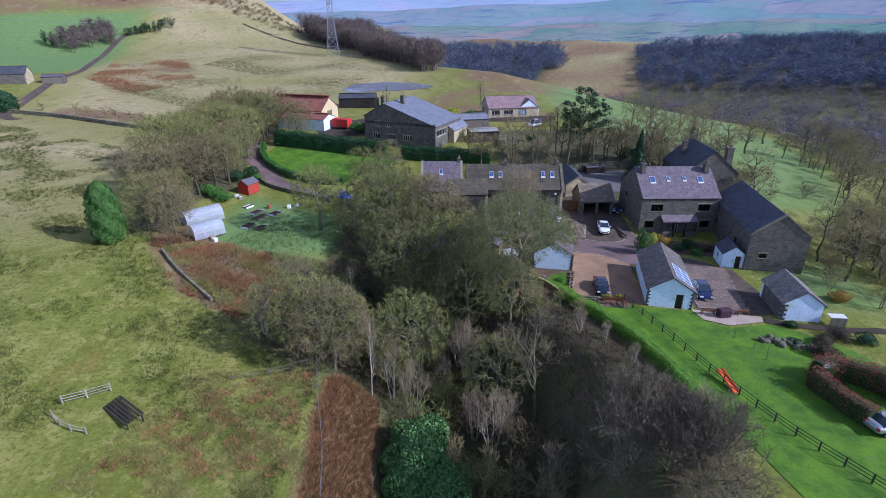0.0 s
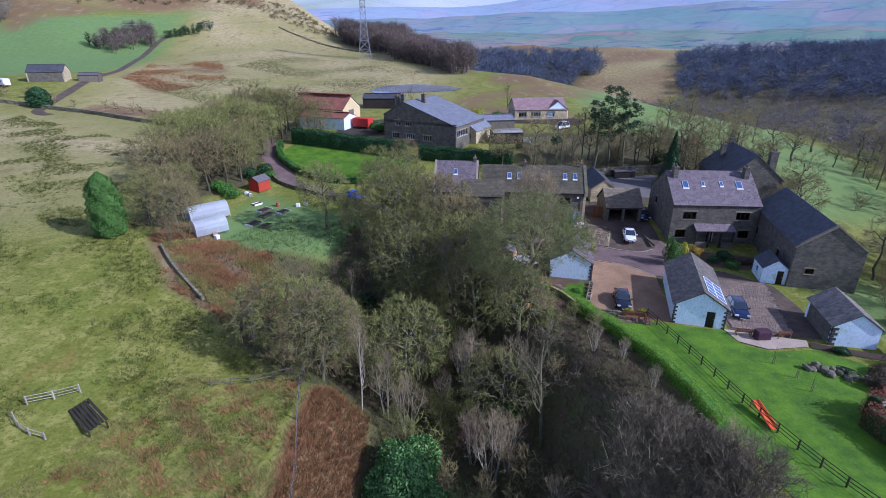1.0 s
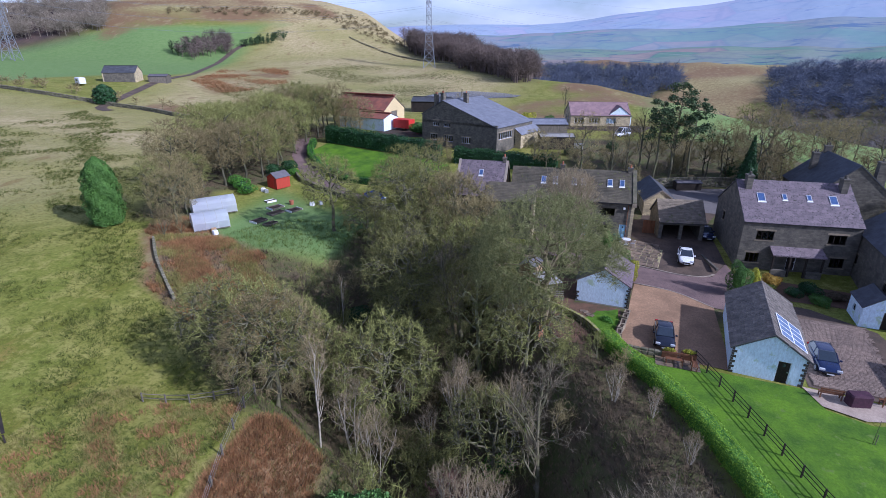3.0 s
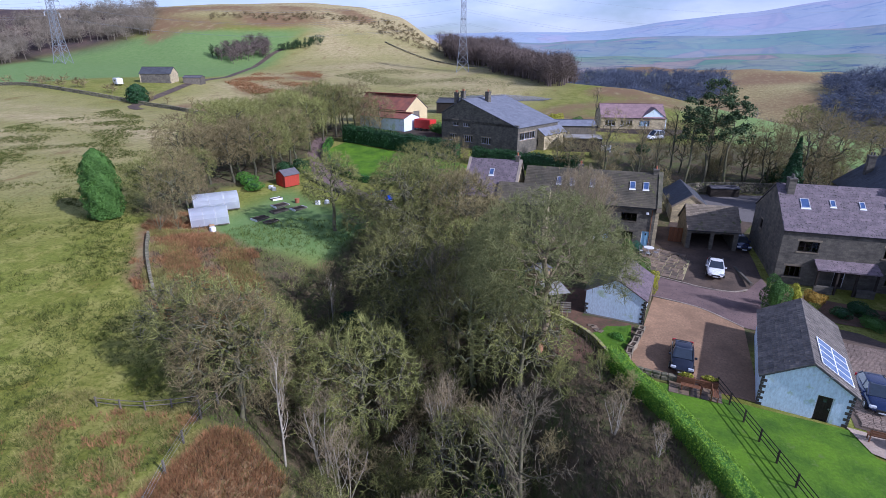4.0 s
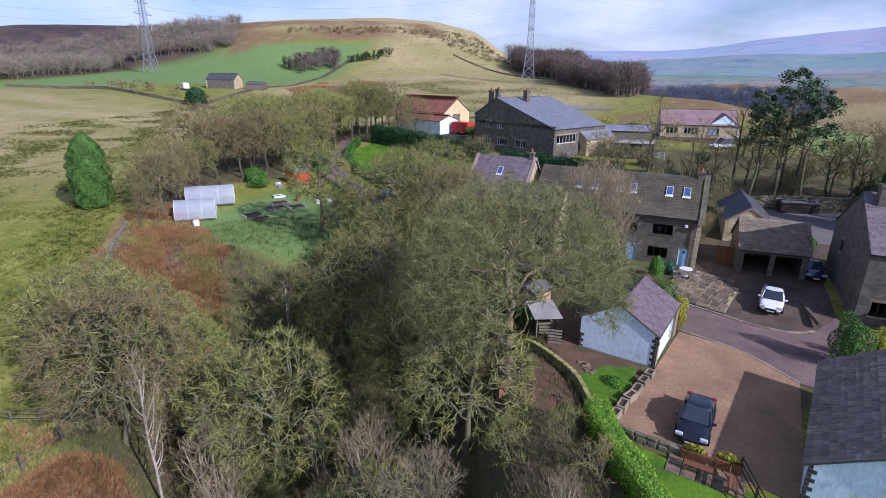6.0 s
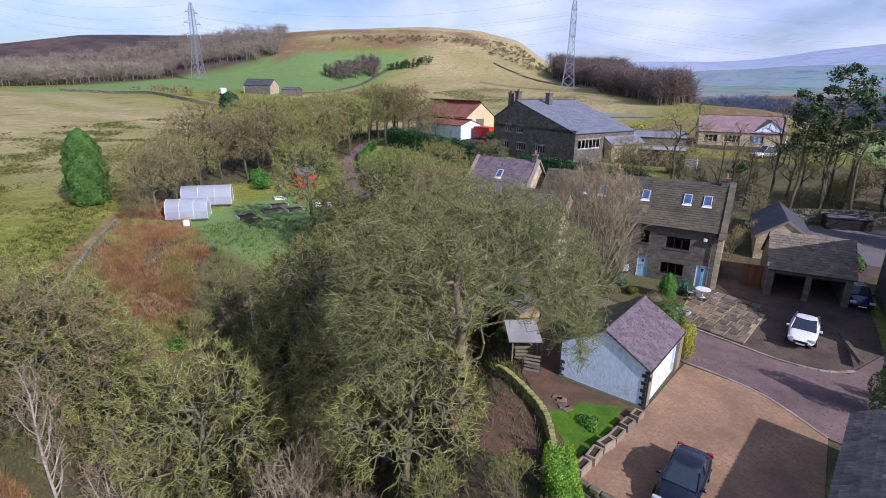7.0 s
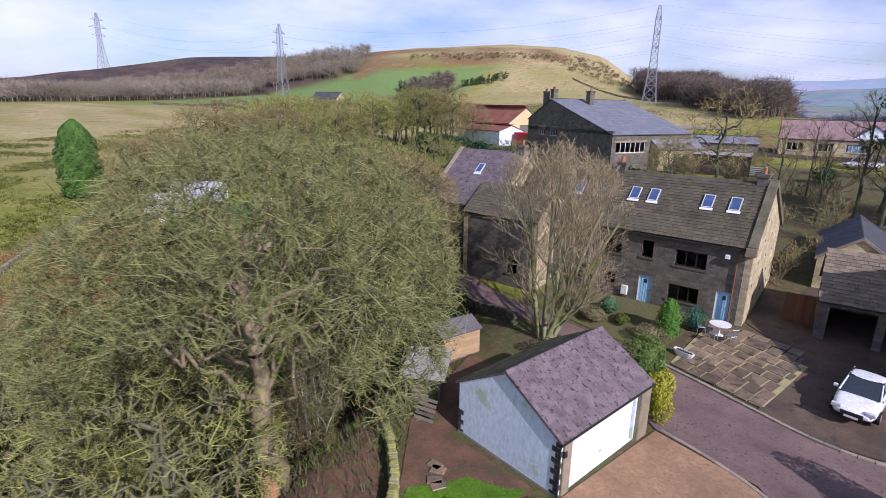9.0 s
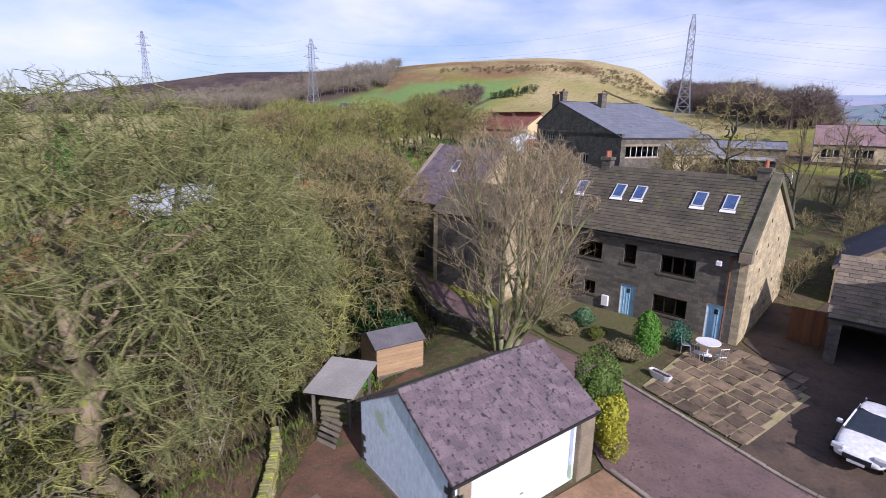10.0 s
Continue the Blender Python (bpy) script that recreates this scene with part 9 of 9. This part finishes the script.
# ---- pylons and lines ----
def pylon(m, h, label):
    ob = thing("electricity_pylon", m, label, "pylon", "pylons over the moor")

    def half(z):
        return float(np.interp(z, [0, 0.28, 0.52, 0.9, 1.0], [0.075, 0.046, 0.032, 0.027, 0.01])) * h
    lv = [0, 0.12, 0.22, 0.31, 0.39, 0.46, 0.53, 0.6, 0.67, 0.74, 0.81, 0.88, 0.94, 1.0]
    c = ((1, 1), (-1, 1), (-1, -1), (1, -1))
    for sx, sy in c:
        part("leg", Geo().tube([(sx * half(a), sy * half(a), a * h) for a in lv], 0.17, 4), M["steel_grey"], ob)
    g = Geo()
    for a, b in zip(lv, lv[1:]):
        for (ax, ay), (bx, by) in zip(c, c[1:] + c[:1]):
            g.rod((ax * half(a), ay * half(a), a * h), (bx * half(b), by * half(b), b * h), 0.09, None, 3, False)
            g.rod((bx * half(a), by * half(a), a * h), (ax * half(b), ay * half(b), b * h), 0.09, None, 3, False)
            g.rod((ax * half(b), ay * half(b), b * h), (bx * half(b), by * half(b), b * h), 0.08, None, 3, False)
    part("lattice", g, M["steel_grey"], ob)
    for z, w in ((0.6, 0.13), (0.74, 0.17), (0.88, 0.12)):
        for sx in (-1, 1):
            g = Geo()
            for sy in (-1, 1):
                g.rod((sx * half(z), sy * half(z), z * h), (sx * w * h, 0, z * h), 0.11, None, 4, False)
                g.rod((sx * half(z + 0.05), sy * half(z + 0.05), (z + 0.05) * h), (sx * w * h, 0, z * h), 0.09, None, 4, False)
            arm = part("cross_arm", g, M["steel_grey"], ob)
            part("insulator", Geo().rod((sx * w * h, 0, z * h), (sx * w * h, 0, z * h - 2.2), 0.2, 0.2, 6), M["lamp_clear"], arm)
    return ob


PY = [(-64.7, 327.0, 47.0), (-292, 268, 46.0), (-517, 238, 46.0)]
for x, y, h in PY:
    pylon(pose(x, y, lz(x, y) - 0.3, 0, 0, 104), h, "tall grey steel lattice electricity pylon on the moor")
cable = thing("power_lines", Matrix.Identity(4), "thin grey power lines strung between pylons", "power line", kind="stuff")
for (ax, ay, ah), (bx, by, bh) in ((PY[0], PY[1]), (PY[1], PY[2]), ((-64.7, 327, 47), (180, 405, 62))):
    for z, w in ((0.6, 0.13), (0.74, 0.17), (0.88, 0.12), (1.0, 0.0)):
        for s in ((-1, 1) if w else (1,)):
            g = Geo()
            ox, oy = s * w * ah * math.cos(radians(104)), s * w * ah * math.sin(radians(104))
            za, zb = max(lz(ax, ay), -10) + z * ah - (2.2 if w else 0), max(lz(bx, by), -10) + z * bh - (2.2 if w else 0)
            pts = [(ax + ox + (bx - ax) * k / 14, ay + oy + (by - ay) * k / 14, za + (zb - za) * k / 14 - 9 * (1 - (2 * k / 14 - 1) ** 2)) for k in range(15)]
            for p, q in zip(pts, pts[1:]):
                g.rod(p, q, 0.035, None, 3, False)
            part("cable", g, M["steel_grey"], cable)


# ---- far woods, rough grass, moor ----
def wood_cover(name, label, outline, n, h, r, material, seed, twigs=34, thick=0.1, clear=0.25):
    """Many small bare trees as one mesh."""
    rr = np.random.default_rng(seed)
    xs, ys = [p[0] for p in outline], [p[1] for p in outline]
    pts = np.stack([rr.uniform(min(xs), max(xs), n * 6), rr.uniform(min(ys), max(ys), n * 6)], -1)
    ragged = poly_mask(pts[:, 0], pts[:, 1], outline, 0.1 * (max(ys) - min(ys))) + 0.3 * wave(pts[:, 0], pts[:, 1], 0.08 * (max(ys) - min(ys)), seed) > 0.5
    pts = pts[ragged][:n]
    z = land(pts[:, 0], pts[:, 1])
    segs, twig = [], []
    hh = h * rr.uniform(0.7, 1.15, len(pts))
    base = np.stack([pts[:, 0], pts[:, 1], z], -1)
    top = base + np.stack([rr.normal(0, 0.5, len(pts)), rr.normal(0, 0.5, len(pts)), hh * 0.8], -1)
    segs.append(np.concatenate([base - [[0, 0, 0.5]], top, np.full((len(pts), 1), 0.035 * h * 0.6), np.full((len(pts), 1), 0.06)], 1))
    for k in range(twigs):
        f = rr.uniform(clear, 0.95, (len(pts), 1))
        p0 = base + (top - base) * f
        a = rr.uniform(0, 2 * math.pi, len(pts))
        e = rr.uniform(0.1, 1.0, len(pts))
        ln = r * rr.uniform(0.5, 1.0, len(pts)) * np.sqrt(np.clip(1.1 - (f[:, 0] - 0.4) ** 2 * 3.0, 0.1, 1))
        d = np.stack([np.cos(a) * ln, np.sin(a) * ln, e * ln * 0.5], -1)
        twig.append(np.concatenate([p0, p0 + d, np.full((len(pts), 1), thick), np.full((len(pts), 1), 0.0)], 1))
        for _ in range(2):
            q0 = p0 + d * rr.uniform(0.3, 0.9, (len(pts), 1))
            d2 = d * 0.35 + rr.normal(0, r * 0.24, d.shape) + [[0, 0, r * 0.15]]
            twig.append(np.concatenate([q0, q0 + d2, np.full((len(pts), 1), thick * 0.8), np.full((len(pts), 1), 0.0)], 1))
    v, f = tube_arrays(np.concatenate(segs), 3)
    v2, f2 = cone_arrays(np.concatenate(twig))
    f = np.concatenate([f[:, [0, 1, 2]], f[:, [0, 2, 3]], f2 + len(v)])
    v = np.concatenate([v, v2])
    return single(name, array_mesh(name, v, f, M[material]), None, label, "woodland", kind="stuff")


wood_cover("moor_edge_wood", "bare brown beech wood on the moor edge", RIDGE_WOOD, 700, 15.5, 5.2, "twig_wood", 1, 90, 0.062)
wood_cover("west_wood", "bare brown wood under the moor edge", WEST_WOOD, 900, 12, 5.2, "twig_west", 2, 80, 0.065)
wood_cover("valley_wood", "leafless wood on the far valley side, haze blue in its colour", VALLEY_WOOD, 2000, 12, 8.0, "twig_valley", 4, 40, 0.15, 0.05)
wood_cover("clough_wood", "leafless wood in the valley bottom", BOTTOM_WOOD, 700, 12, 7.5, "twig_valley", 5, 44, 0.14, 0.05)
wood_cover("east_wood", "bare scrubby wood below the green field, haze grey in its colour", EAST_WOOD, 1300, 8.5, 4.8, "twig_east", 6, 30, 0.085, 0.08)
wood_cover("hill_copse", "mixed copse on the hill pasture's edge", [(-222, 314), (-206, 352), (-192, 328), (-203, 300)], 60, 10, 3.8, "twig_wood", 7, 60, 0.08)
wood_cover("hill_pines", "row of small dark pines on the hill", [(-196, 340), (-178, 372), (-173, 370), (-190, 336)], 50, 6.0, 1.6, "leaf_pine", 8, 30, 0.16)
wood_cover("copse_conifers", "dark green conifers at the copse edge", [(-224, 312), (-214, 330), (-208, 326), (-216, 306)], 16, 8, 2.2, "leaf_pine", 18, 40, 0.2)
wood_cover("hill_gorse", "dark gorse scrub on the hill face", polar((432, -41), (428, -27), (380, -21), (392, -16), (452, -22), (450, -41)), 300, 2.3, 2.2, "twig_brown", 9, 16)
wood_cover("wall_scrub", "scrubby bushes along the far wall", [(-215, 176), (-128, 164), (-70, 146), (-70, 150), (-128, 169), (-215, 182)], 40, 4, 2.2, "twig_brown", 10, 20)


def tufts(name, label, outline, n, h, w, material, seed, blades=5, clump=None):
    """Tussocks of upright blades."""
    rr = np.random.default_rng(seed)
    xs, ys = [p[0] for p in outline], [p[1] for p in outline]
    pts = np.stack([rr.uniform(min(xs), max(xs), n * 5), rr.uniform(min(ys), max(ys), n * 5)], -1)
    ok = poly_mask(pts[:, 0], pts[:, 1], outline, 1) > 0.5
    if clump:
        ok &= wave(pts[:, 0], pts[:, 1], clump, seed) + rr.normal(0, 0.25, len(pts)) > 0.15
    pts = pts[ok][:n]
    z = land(pts[:, 0], pts[:, 1])
    b = np.stack([pts[:, 0], pts[:, 1], z - 0.03], -1)
    vs = []
    for k in range(blades):
        a = rr.uniform(0, 2 * math.pi, len(pts))
        o = np.stack([np.cos(a), np.sin(a), 0 * a], -1)
        s = np.stack([-np.sin(a), np.cos(a), 0 * a], -1)
        hh = (h * rr.uniform(0.5, 1.2, len(pts)))[:, None]
        c = b + o * w * 0.35
        tip = c + o * w * rr.uniform(0.3, 1.1, (len(pts), 1)) + np.concatenate([np.zeros((len(pts), 2)), hh], 1)
        vs.append(np.stack([c - s * w * 0.06, c + s * w * 0.06, tip], 1))
    v = np.concatenate(vs).reshape(-1, 3)
    return single(name, array_mesh(name, v, np.arange(len(v)).reshape(-1, 3), M[material]), None, label, "vegetation", kind="stuff")


FIELD = [(-120, 60), (-14, 28), (-13.5, 45), (-24, 52), (-37, 62.5), (-45, 74), (-55, 82), (-70, 120), (-130, 150)]
tufts("pasture_rushes", "tufts of green rush across the pasture", FIELD, 15000, 0.34, 0.46, "grass_green", 1, 10, 3.4)
tufts("pasture_straw", "pale straw-coloured grass tussocks", FIELD, 3500, 0.2, 0.3, "grass_straw", 2, 7, 3.1)
tufts("bank_straw", "long straw grass on the clough's edge", [(-32, 30), (-26, 46), (-13.6, 46.8), (-10.5, 30)], 3500, 0.26, 0.3, "grass_straw", 3, 9, 1.3)
tufts("bracken_slope", "dead red-brown bracken on the bank", [(-12.2, 26), (-12.0, 33), (-12.7, 39), (-12.5, 45), (-11.0, 47.2), (-9.2, 46.2), (-7.6, 46.6), (-6.9, 42.5), (-7.4, 37), (-6.2, 32), (-6.8, 26)], 5500, 0.5, 0.36, "bracken", 4, 9)
tufts("slope_grass", "pale dead grass and moss among the bracken", [(-13.0, 26), (-13.2, 45), (-10, 48), (-5.5, 47), (-5.0, 26)], 1500, 0.34, 0.3, "grass_straw", 24, 8)
tufts("bracken_patch", "dead bracken patches in the pasture", [(-30, 32), (-24, 44.5), (-14, 46), (-13.5, 32)], 900, 0.4, 0.34, "bracken", 5, 9, 0.8)
tufts("bracken_glade", "rust-brown bracken glade below the tunnels", [(-36, 61), (-44, 71), (-47, 78), (-42, 79), (-36, 76), (-27, 72), (-18, 63), (-16, 57), (-24, 55)], 9000, 0.5, 0.36, "bracken", 6, 9, 1.9)
tufts("glade_straw", "long pale grass among the bracken", [(-34, 61), (-43, 72), (-36, 76), (-27, 71), (-18, 62), (-17, 57), (-24, 56)], 5200, 0.45, 0.32, "grass_straw", 16, 9, 1.5)
tufts("bramble_floor", "brown bramble and leaf-litter undergrowth", CLOUGH[1:16], 6500, 0.55, 0.45, "bramble", 7, 6)
tufts("woodland_green", "green woodland undergrowth", CLOUGH[1:16], 5500, 0.3, 0.34, "grass_moss", 8, 7, 4.0)
tufts("copse_litter", "brown undergrowth below the copse", COPSE, 1500, 0.5, 0.5, "bramble", 9, 6)
tufts("garden_weeds", "rough green growth round the vegetable plot", [(-36, 73), (-34, 79), (-28, 84), (-16, 84), (-17, 73)], 900, 0.4, 0.4, "grass_moss", 10, 6)
tufts("hill_rushes", "dark rush tufts on the hill pasture", [(-130, 210), (-60, 160), (-40, 205), (-20, 300), (-120, 330)], 12000, 0.42, 0.5, "grass_green", 11, 5, 12.0)
tufts("hill_bracken", "brown bracken on the hill pasture", [(-147, 223), (-119, 200), (-104, 228), (-140, 300), (-168, 280)], 3600, 0.7, 1.1, "bracken", 12, 4, 8.0)
tufts("lawn_edge", "ragged bright grass behind the garage wall", [(13.7, 63.0), (14.6, 63.9), (15.1, 64.9), (16.4, 65.2), (17.1, 65.4), (17.0, 63.1), (16.2, 60.5), (15.6, 60.2), (15.1, 61.0), (14.2, 61.9)], 1500, 0.16, 0.14, "leaf_bright", 21, 7)
tufts("bed_litter", "dead leaves and stalks on the garden bed", [(9.6, 66.6), (13.0, 63.8), (14.2, 64.4), (16.6, 65.8), (12.9, 66.4), (13.0, 72.0), (9.4, 72.8)], 1600, 0.1, 0.16, "bracken", 22, 6)
tufts("lawn_bank", "dark bramble bank below the hedge", [(12, 34), (21.6, 38), (19.5, 49), (15.5, 56), (13, 54)], 1800, 0.3, 0.35, "bramble", 13, 6)


# ---- far hills ----
def far_material(name, colours, hedge, size, scale, glow, haze):
    """Distant farmland: a patchwork of fields with hedges and woods between them; blue air haze is mixed into the
    colour, which also glows.
    """
    m, nt, bsdf = nodes_of(name)
    pos = nt.nodes.new("ShaderNodeNewGeometry").outputs["Position"]
    mp = nt.nodes.new("ShaderNodeMapping")
    mp.inputs["Scale"].default_value = (1 / size, 1 / size, 0)
    mp.inputs["Rotation"].default_value = (0, 0, 0.5)
    nt.links.new(pos, mp.inputs["Vector"])
    cell, line = nt.nodes.new("ShaderNodeTexVoronoi"), nt.nodes.new("ShaderNodeTexVoronoi")
    line.feature = "DISTANCE_TO_EDGE"
    for v in (cell, line):
        v.inputs["Scale"].default_value = 1.0
        nt.links.new(mp.outputs["Vector"], v.inputs["Vector"])
    pick = nt.nodes.new("ShaderNodeSeparateColor")
    nt.links.new(cell.outputs["Color"], pick.inputs["Color"])
    col = tint(nt, "MIX", ramp(nt, pick.outputs["Red"], 0.35, 0.5), colours[0], colours[1])
    col = tint(nt, "MIX", ramp(nt, pick.outputs["Green"], 0.6, 0.7), col, colours[2])
    col = tint(nt, "MIX", ramp(nt, grain(nt, scale, 5, 0.6), 0.48, 0.6), col, colours[3])
    col = tint(nt, "MULTIPLY", 1.0, col, ramp(nt, grain(nt, scale * 12, 4, 0.6), 0.35, 0.65, (0.86, 0.88, 0.9), (1.12, 1.1, 1.08)))
    col = tint(nt, "MIX", ramp(nt, line.outputs["Distance"], 0.02, 0.05, (0.28, 0.28, 0.28), (0, 0, 0)), col, hedge)
    col = tint(nt, "MIX", ramp(nt, grain(nt, scale * 3.0, 6, 0.7, (0.6, 1.6, 1.0)), 0.585, 0.615), col, hedge)
    # air haze painted over the field colours
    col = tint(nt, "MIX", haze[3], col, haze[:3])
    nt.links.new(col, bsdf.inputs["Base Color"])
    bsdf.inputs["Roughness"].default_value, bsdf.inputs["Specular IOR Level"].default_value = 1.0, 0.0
    # the hazed colour glows a little, as lit air would
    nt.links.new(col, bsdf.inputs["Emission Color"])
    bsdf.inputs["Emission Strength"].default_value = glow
    return m


def far_ridge(name, label, dist, depth, azs, tops, base, material, seed, bump):
    """A range of hills at a distance: a curved slope that climbs to its skyline and falls behind it."""
    v, f = [], []
    n, rows = 220, 9
    for i in range(n):
        a = azs[0] + (azs[-1] - azs[0]) * i / (n - 1)
        el = float(np.interp(a, azs, tops)) + bump * float(wave(a * 0.3, seed, 1.0, seed)) + bump * 0.35 * float(wave(a * 0.9, seed * 2, 1.0, seed))
        ht = dist * math.tan(radians(el))
        for k in range(rows):
            t = k / (rows - 2)
            r = dist - depth * (1 - min(t, 1)) + (depth * 0.4 if k == rows - 1 else 0)
            z = base + (ht - base) * (math.sin(min(t, 1) * math.pi / 2) ** 1.3) if k < rows - 1 else base
            v.append((r * math.sin(radians(a)), 60 + r * math.cos(radians(a)), z))
    for i in range(n - 1):
        f += [(i * rows + k, i * rows + k + 1, (i + 1) * rows + k + 1, (i + 1) * rows + k) for k in range(rows - 1)]
    return single(name, as_mesh(name, v, [tuple(reversed(q)) for q in f], material, True), material, label, "hills", kind="structure")


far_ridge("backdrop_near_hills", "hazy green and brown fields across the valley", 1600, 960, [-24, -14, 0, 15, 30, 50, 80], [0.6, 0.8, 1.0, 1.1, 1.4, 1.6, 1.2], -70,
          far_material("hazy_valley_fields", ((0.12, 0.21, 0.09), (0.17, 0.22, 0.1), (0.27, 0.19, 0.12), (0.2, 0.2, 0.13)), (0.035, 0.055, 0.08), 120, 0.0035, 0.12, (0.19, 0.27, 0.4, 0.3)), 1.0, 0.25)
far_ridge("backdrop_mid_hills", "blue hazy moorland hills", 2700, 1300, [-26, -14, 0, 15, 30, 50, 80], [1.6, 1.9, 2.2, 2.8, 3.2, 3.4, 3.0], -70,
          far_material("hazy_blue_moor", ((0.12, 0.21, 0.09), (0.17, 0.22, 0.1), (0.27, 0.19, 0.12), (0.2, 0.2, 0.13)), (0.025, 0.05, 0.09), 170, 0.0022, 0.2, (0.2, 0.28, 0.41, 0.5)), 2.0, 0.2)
far_ridge("backdrop_far_hills", "distant moor skyline with pale blue haze in its colour", 4200, 1600, [-30, -16, 0, 12, 22, 40, 80], [2.3, 2.6, 3.0, 4.2, 5.4, 5.6, 4.6], -70,
          far_material("haze_blue_distance", ((0.3, 0.24, 0.26), (0.24, 0.26, 0.26), (0.3, 0.22, 0.24), (0.2, 0.24, 0.24)), (0.06, 0.09, 0.16), 300, 0.0016, 0.35, (0.27, 0.33, 0.46, 0.62)), 3.0, 0.15)
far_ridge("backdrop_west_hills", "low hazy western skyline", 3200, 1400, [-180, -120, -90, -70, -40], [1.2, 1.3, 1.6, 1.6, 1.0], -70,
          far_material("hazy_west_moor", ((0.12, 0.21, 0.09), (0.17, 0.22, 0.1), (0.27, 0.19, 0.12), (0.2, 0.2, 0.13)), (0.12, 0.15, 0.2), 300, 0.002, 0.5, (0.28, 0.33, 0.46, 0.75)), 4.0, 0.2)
for x, y, a in ((-640, 150, 20), (-600, 120, -30), (-565, 148, 50), (-660, 105, 10)):
    fh2 = building("distant_cottage", "white distant cottage on the pasture skyline", "house", pose(x, y, lz(x, y), 0, 0, a), 8, 13, 4, 6.5, "render_white", "slate_dark", course=2.0, slate_w=3.0, seed=60)
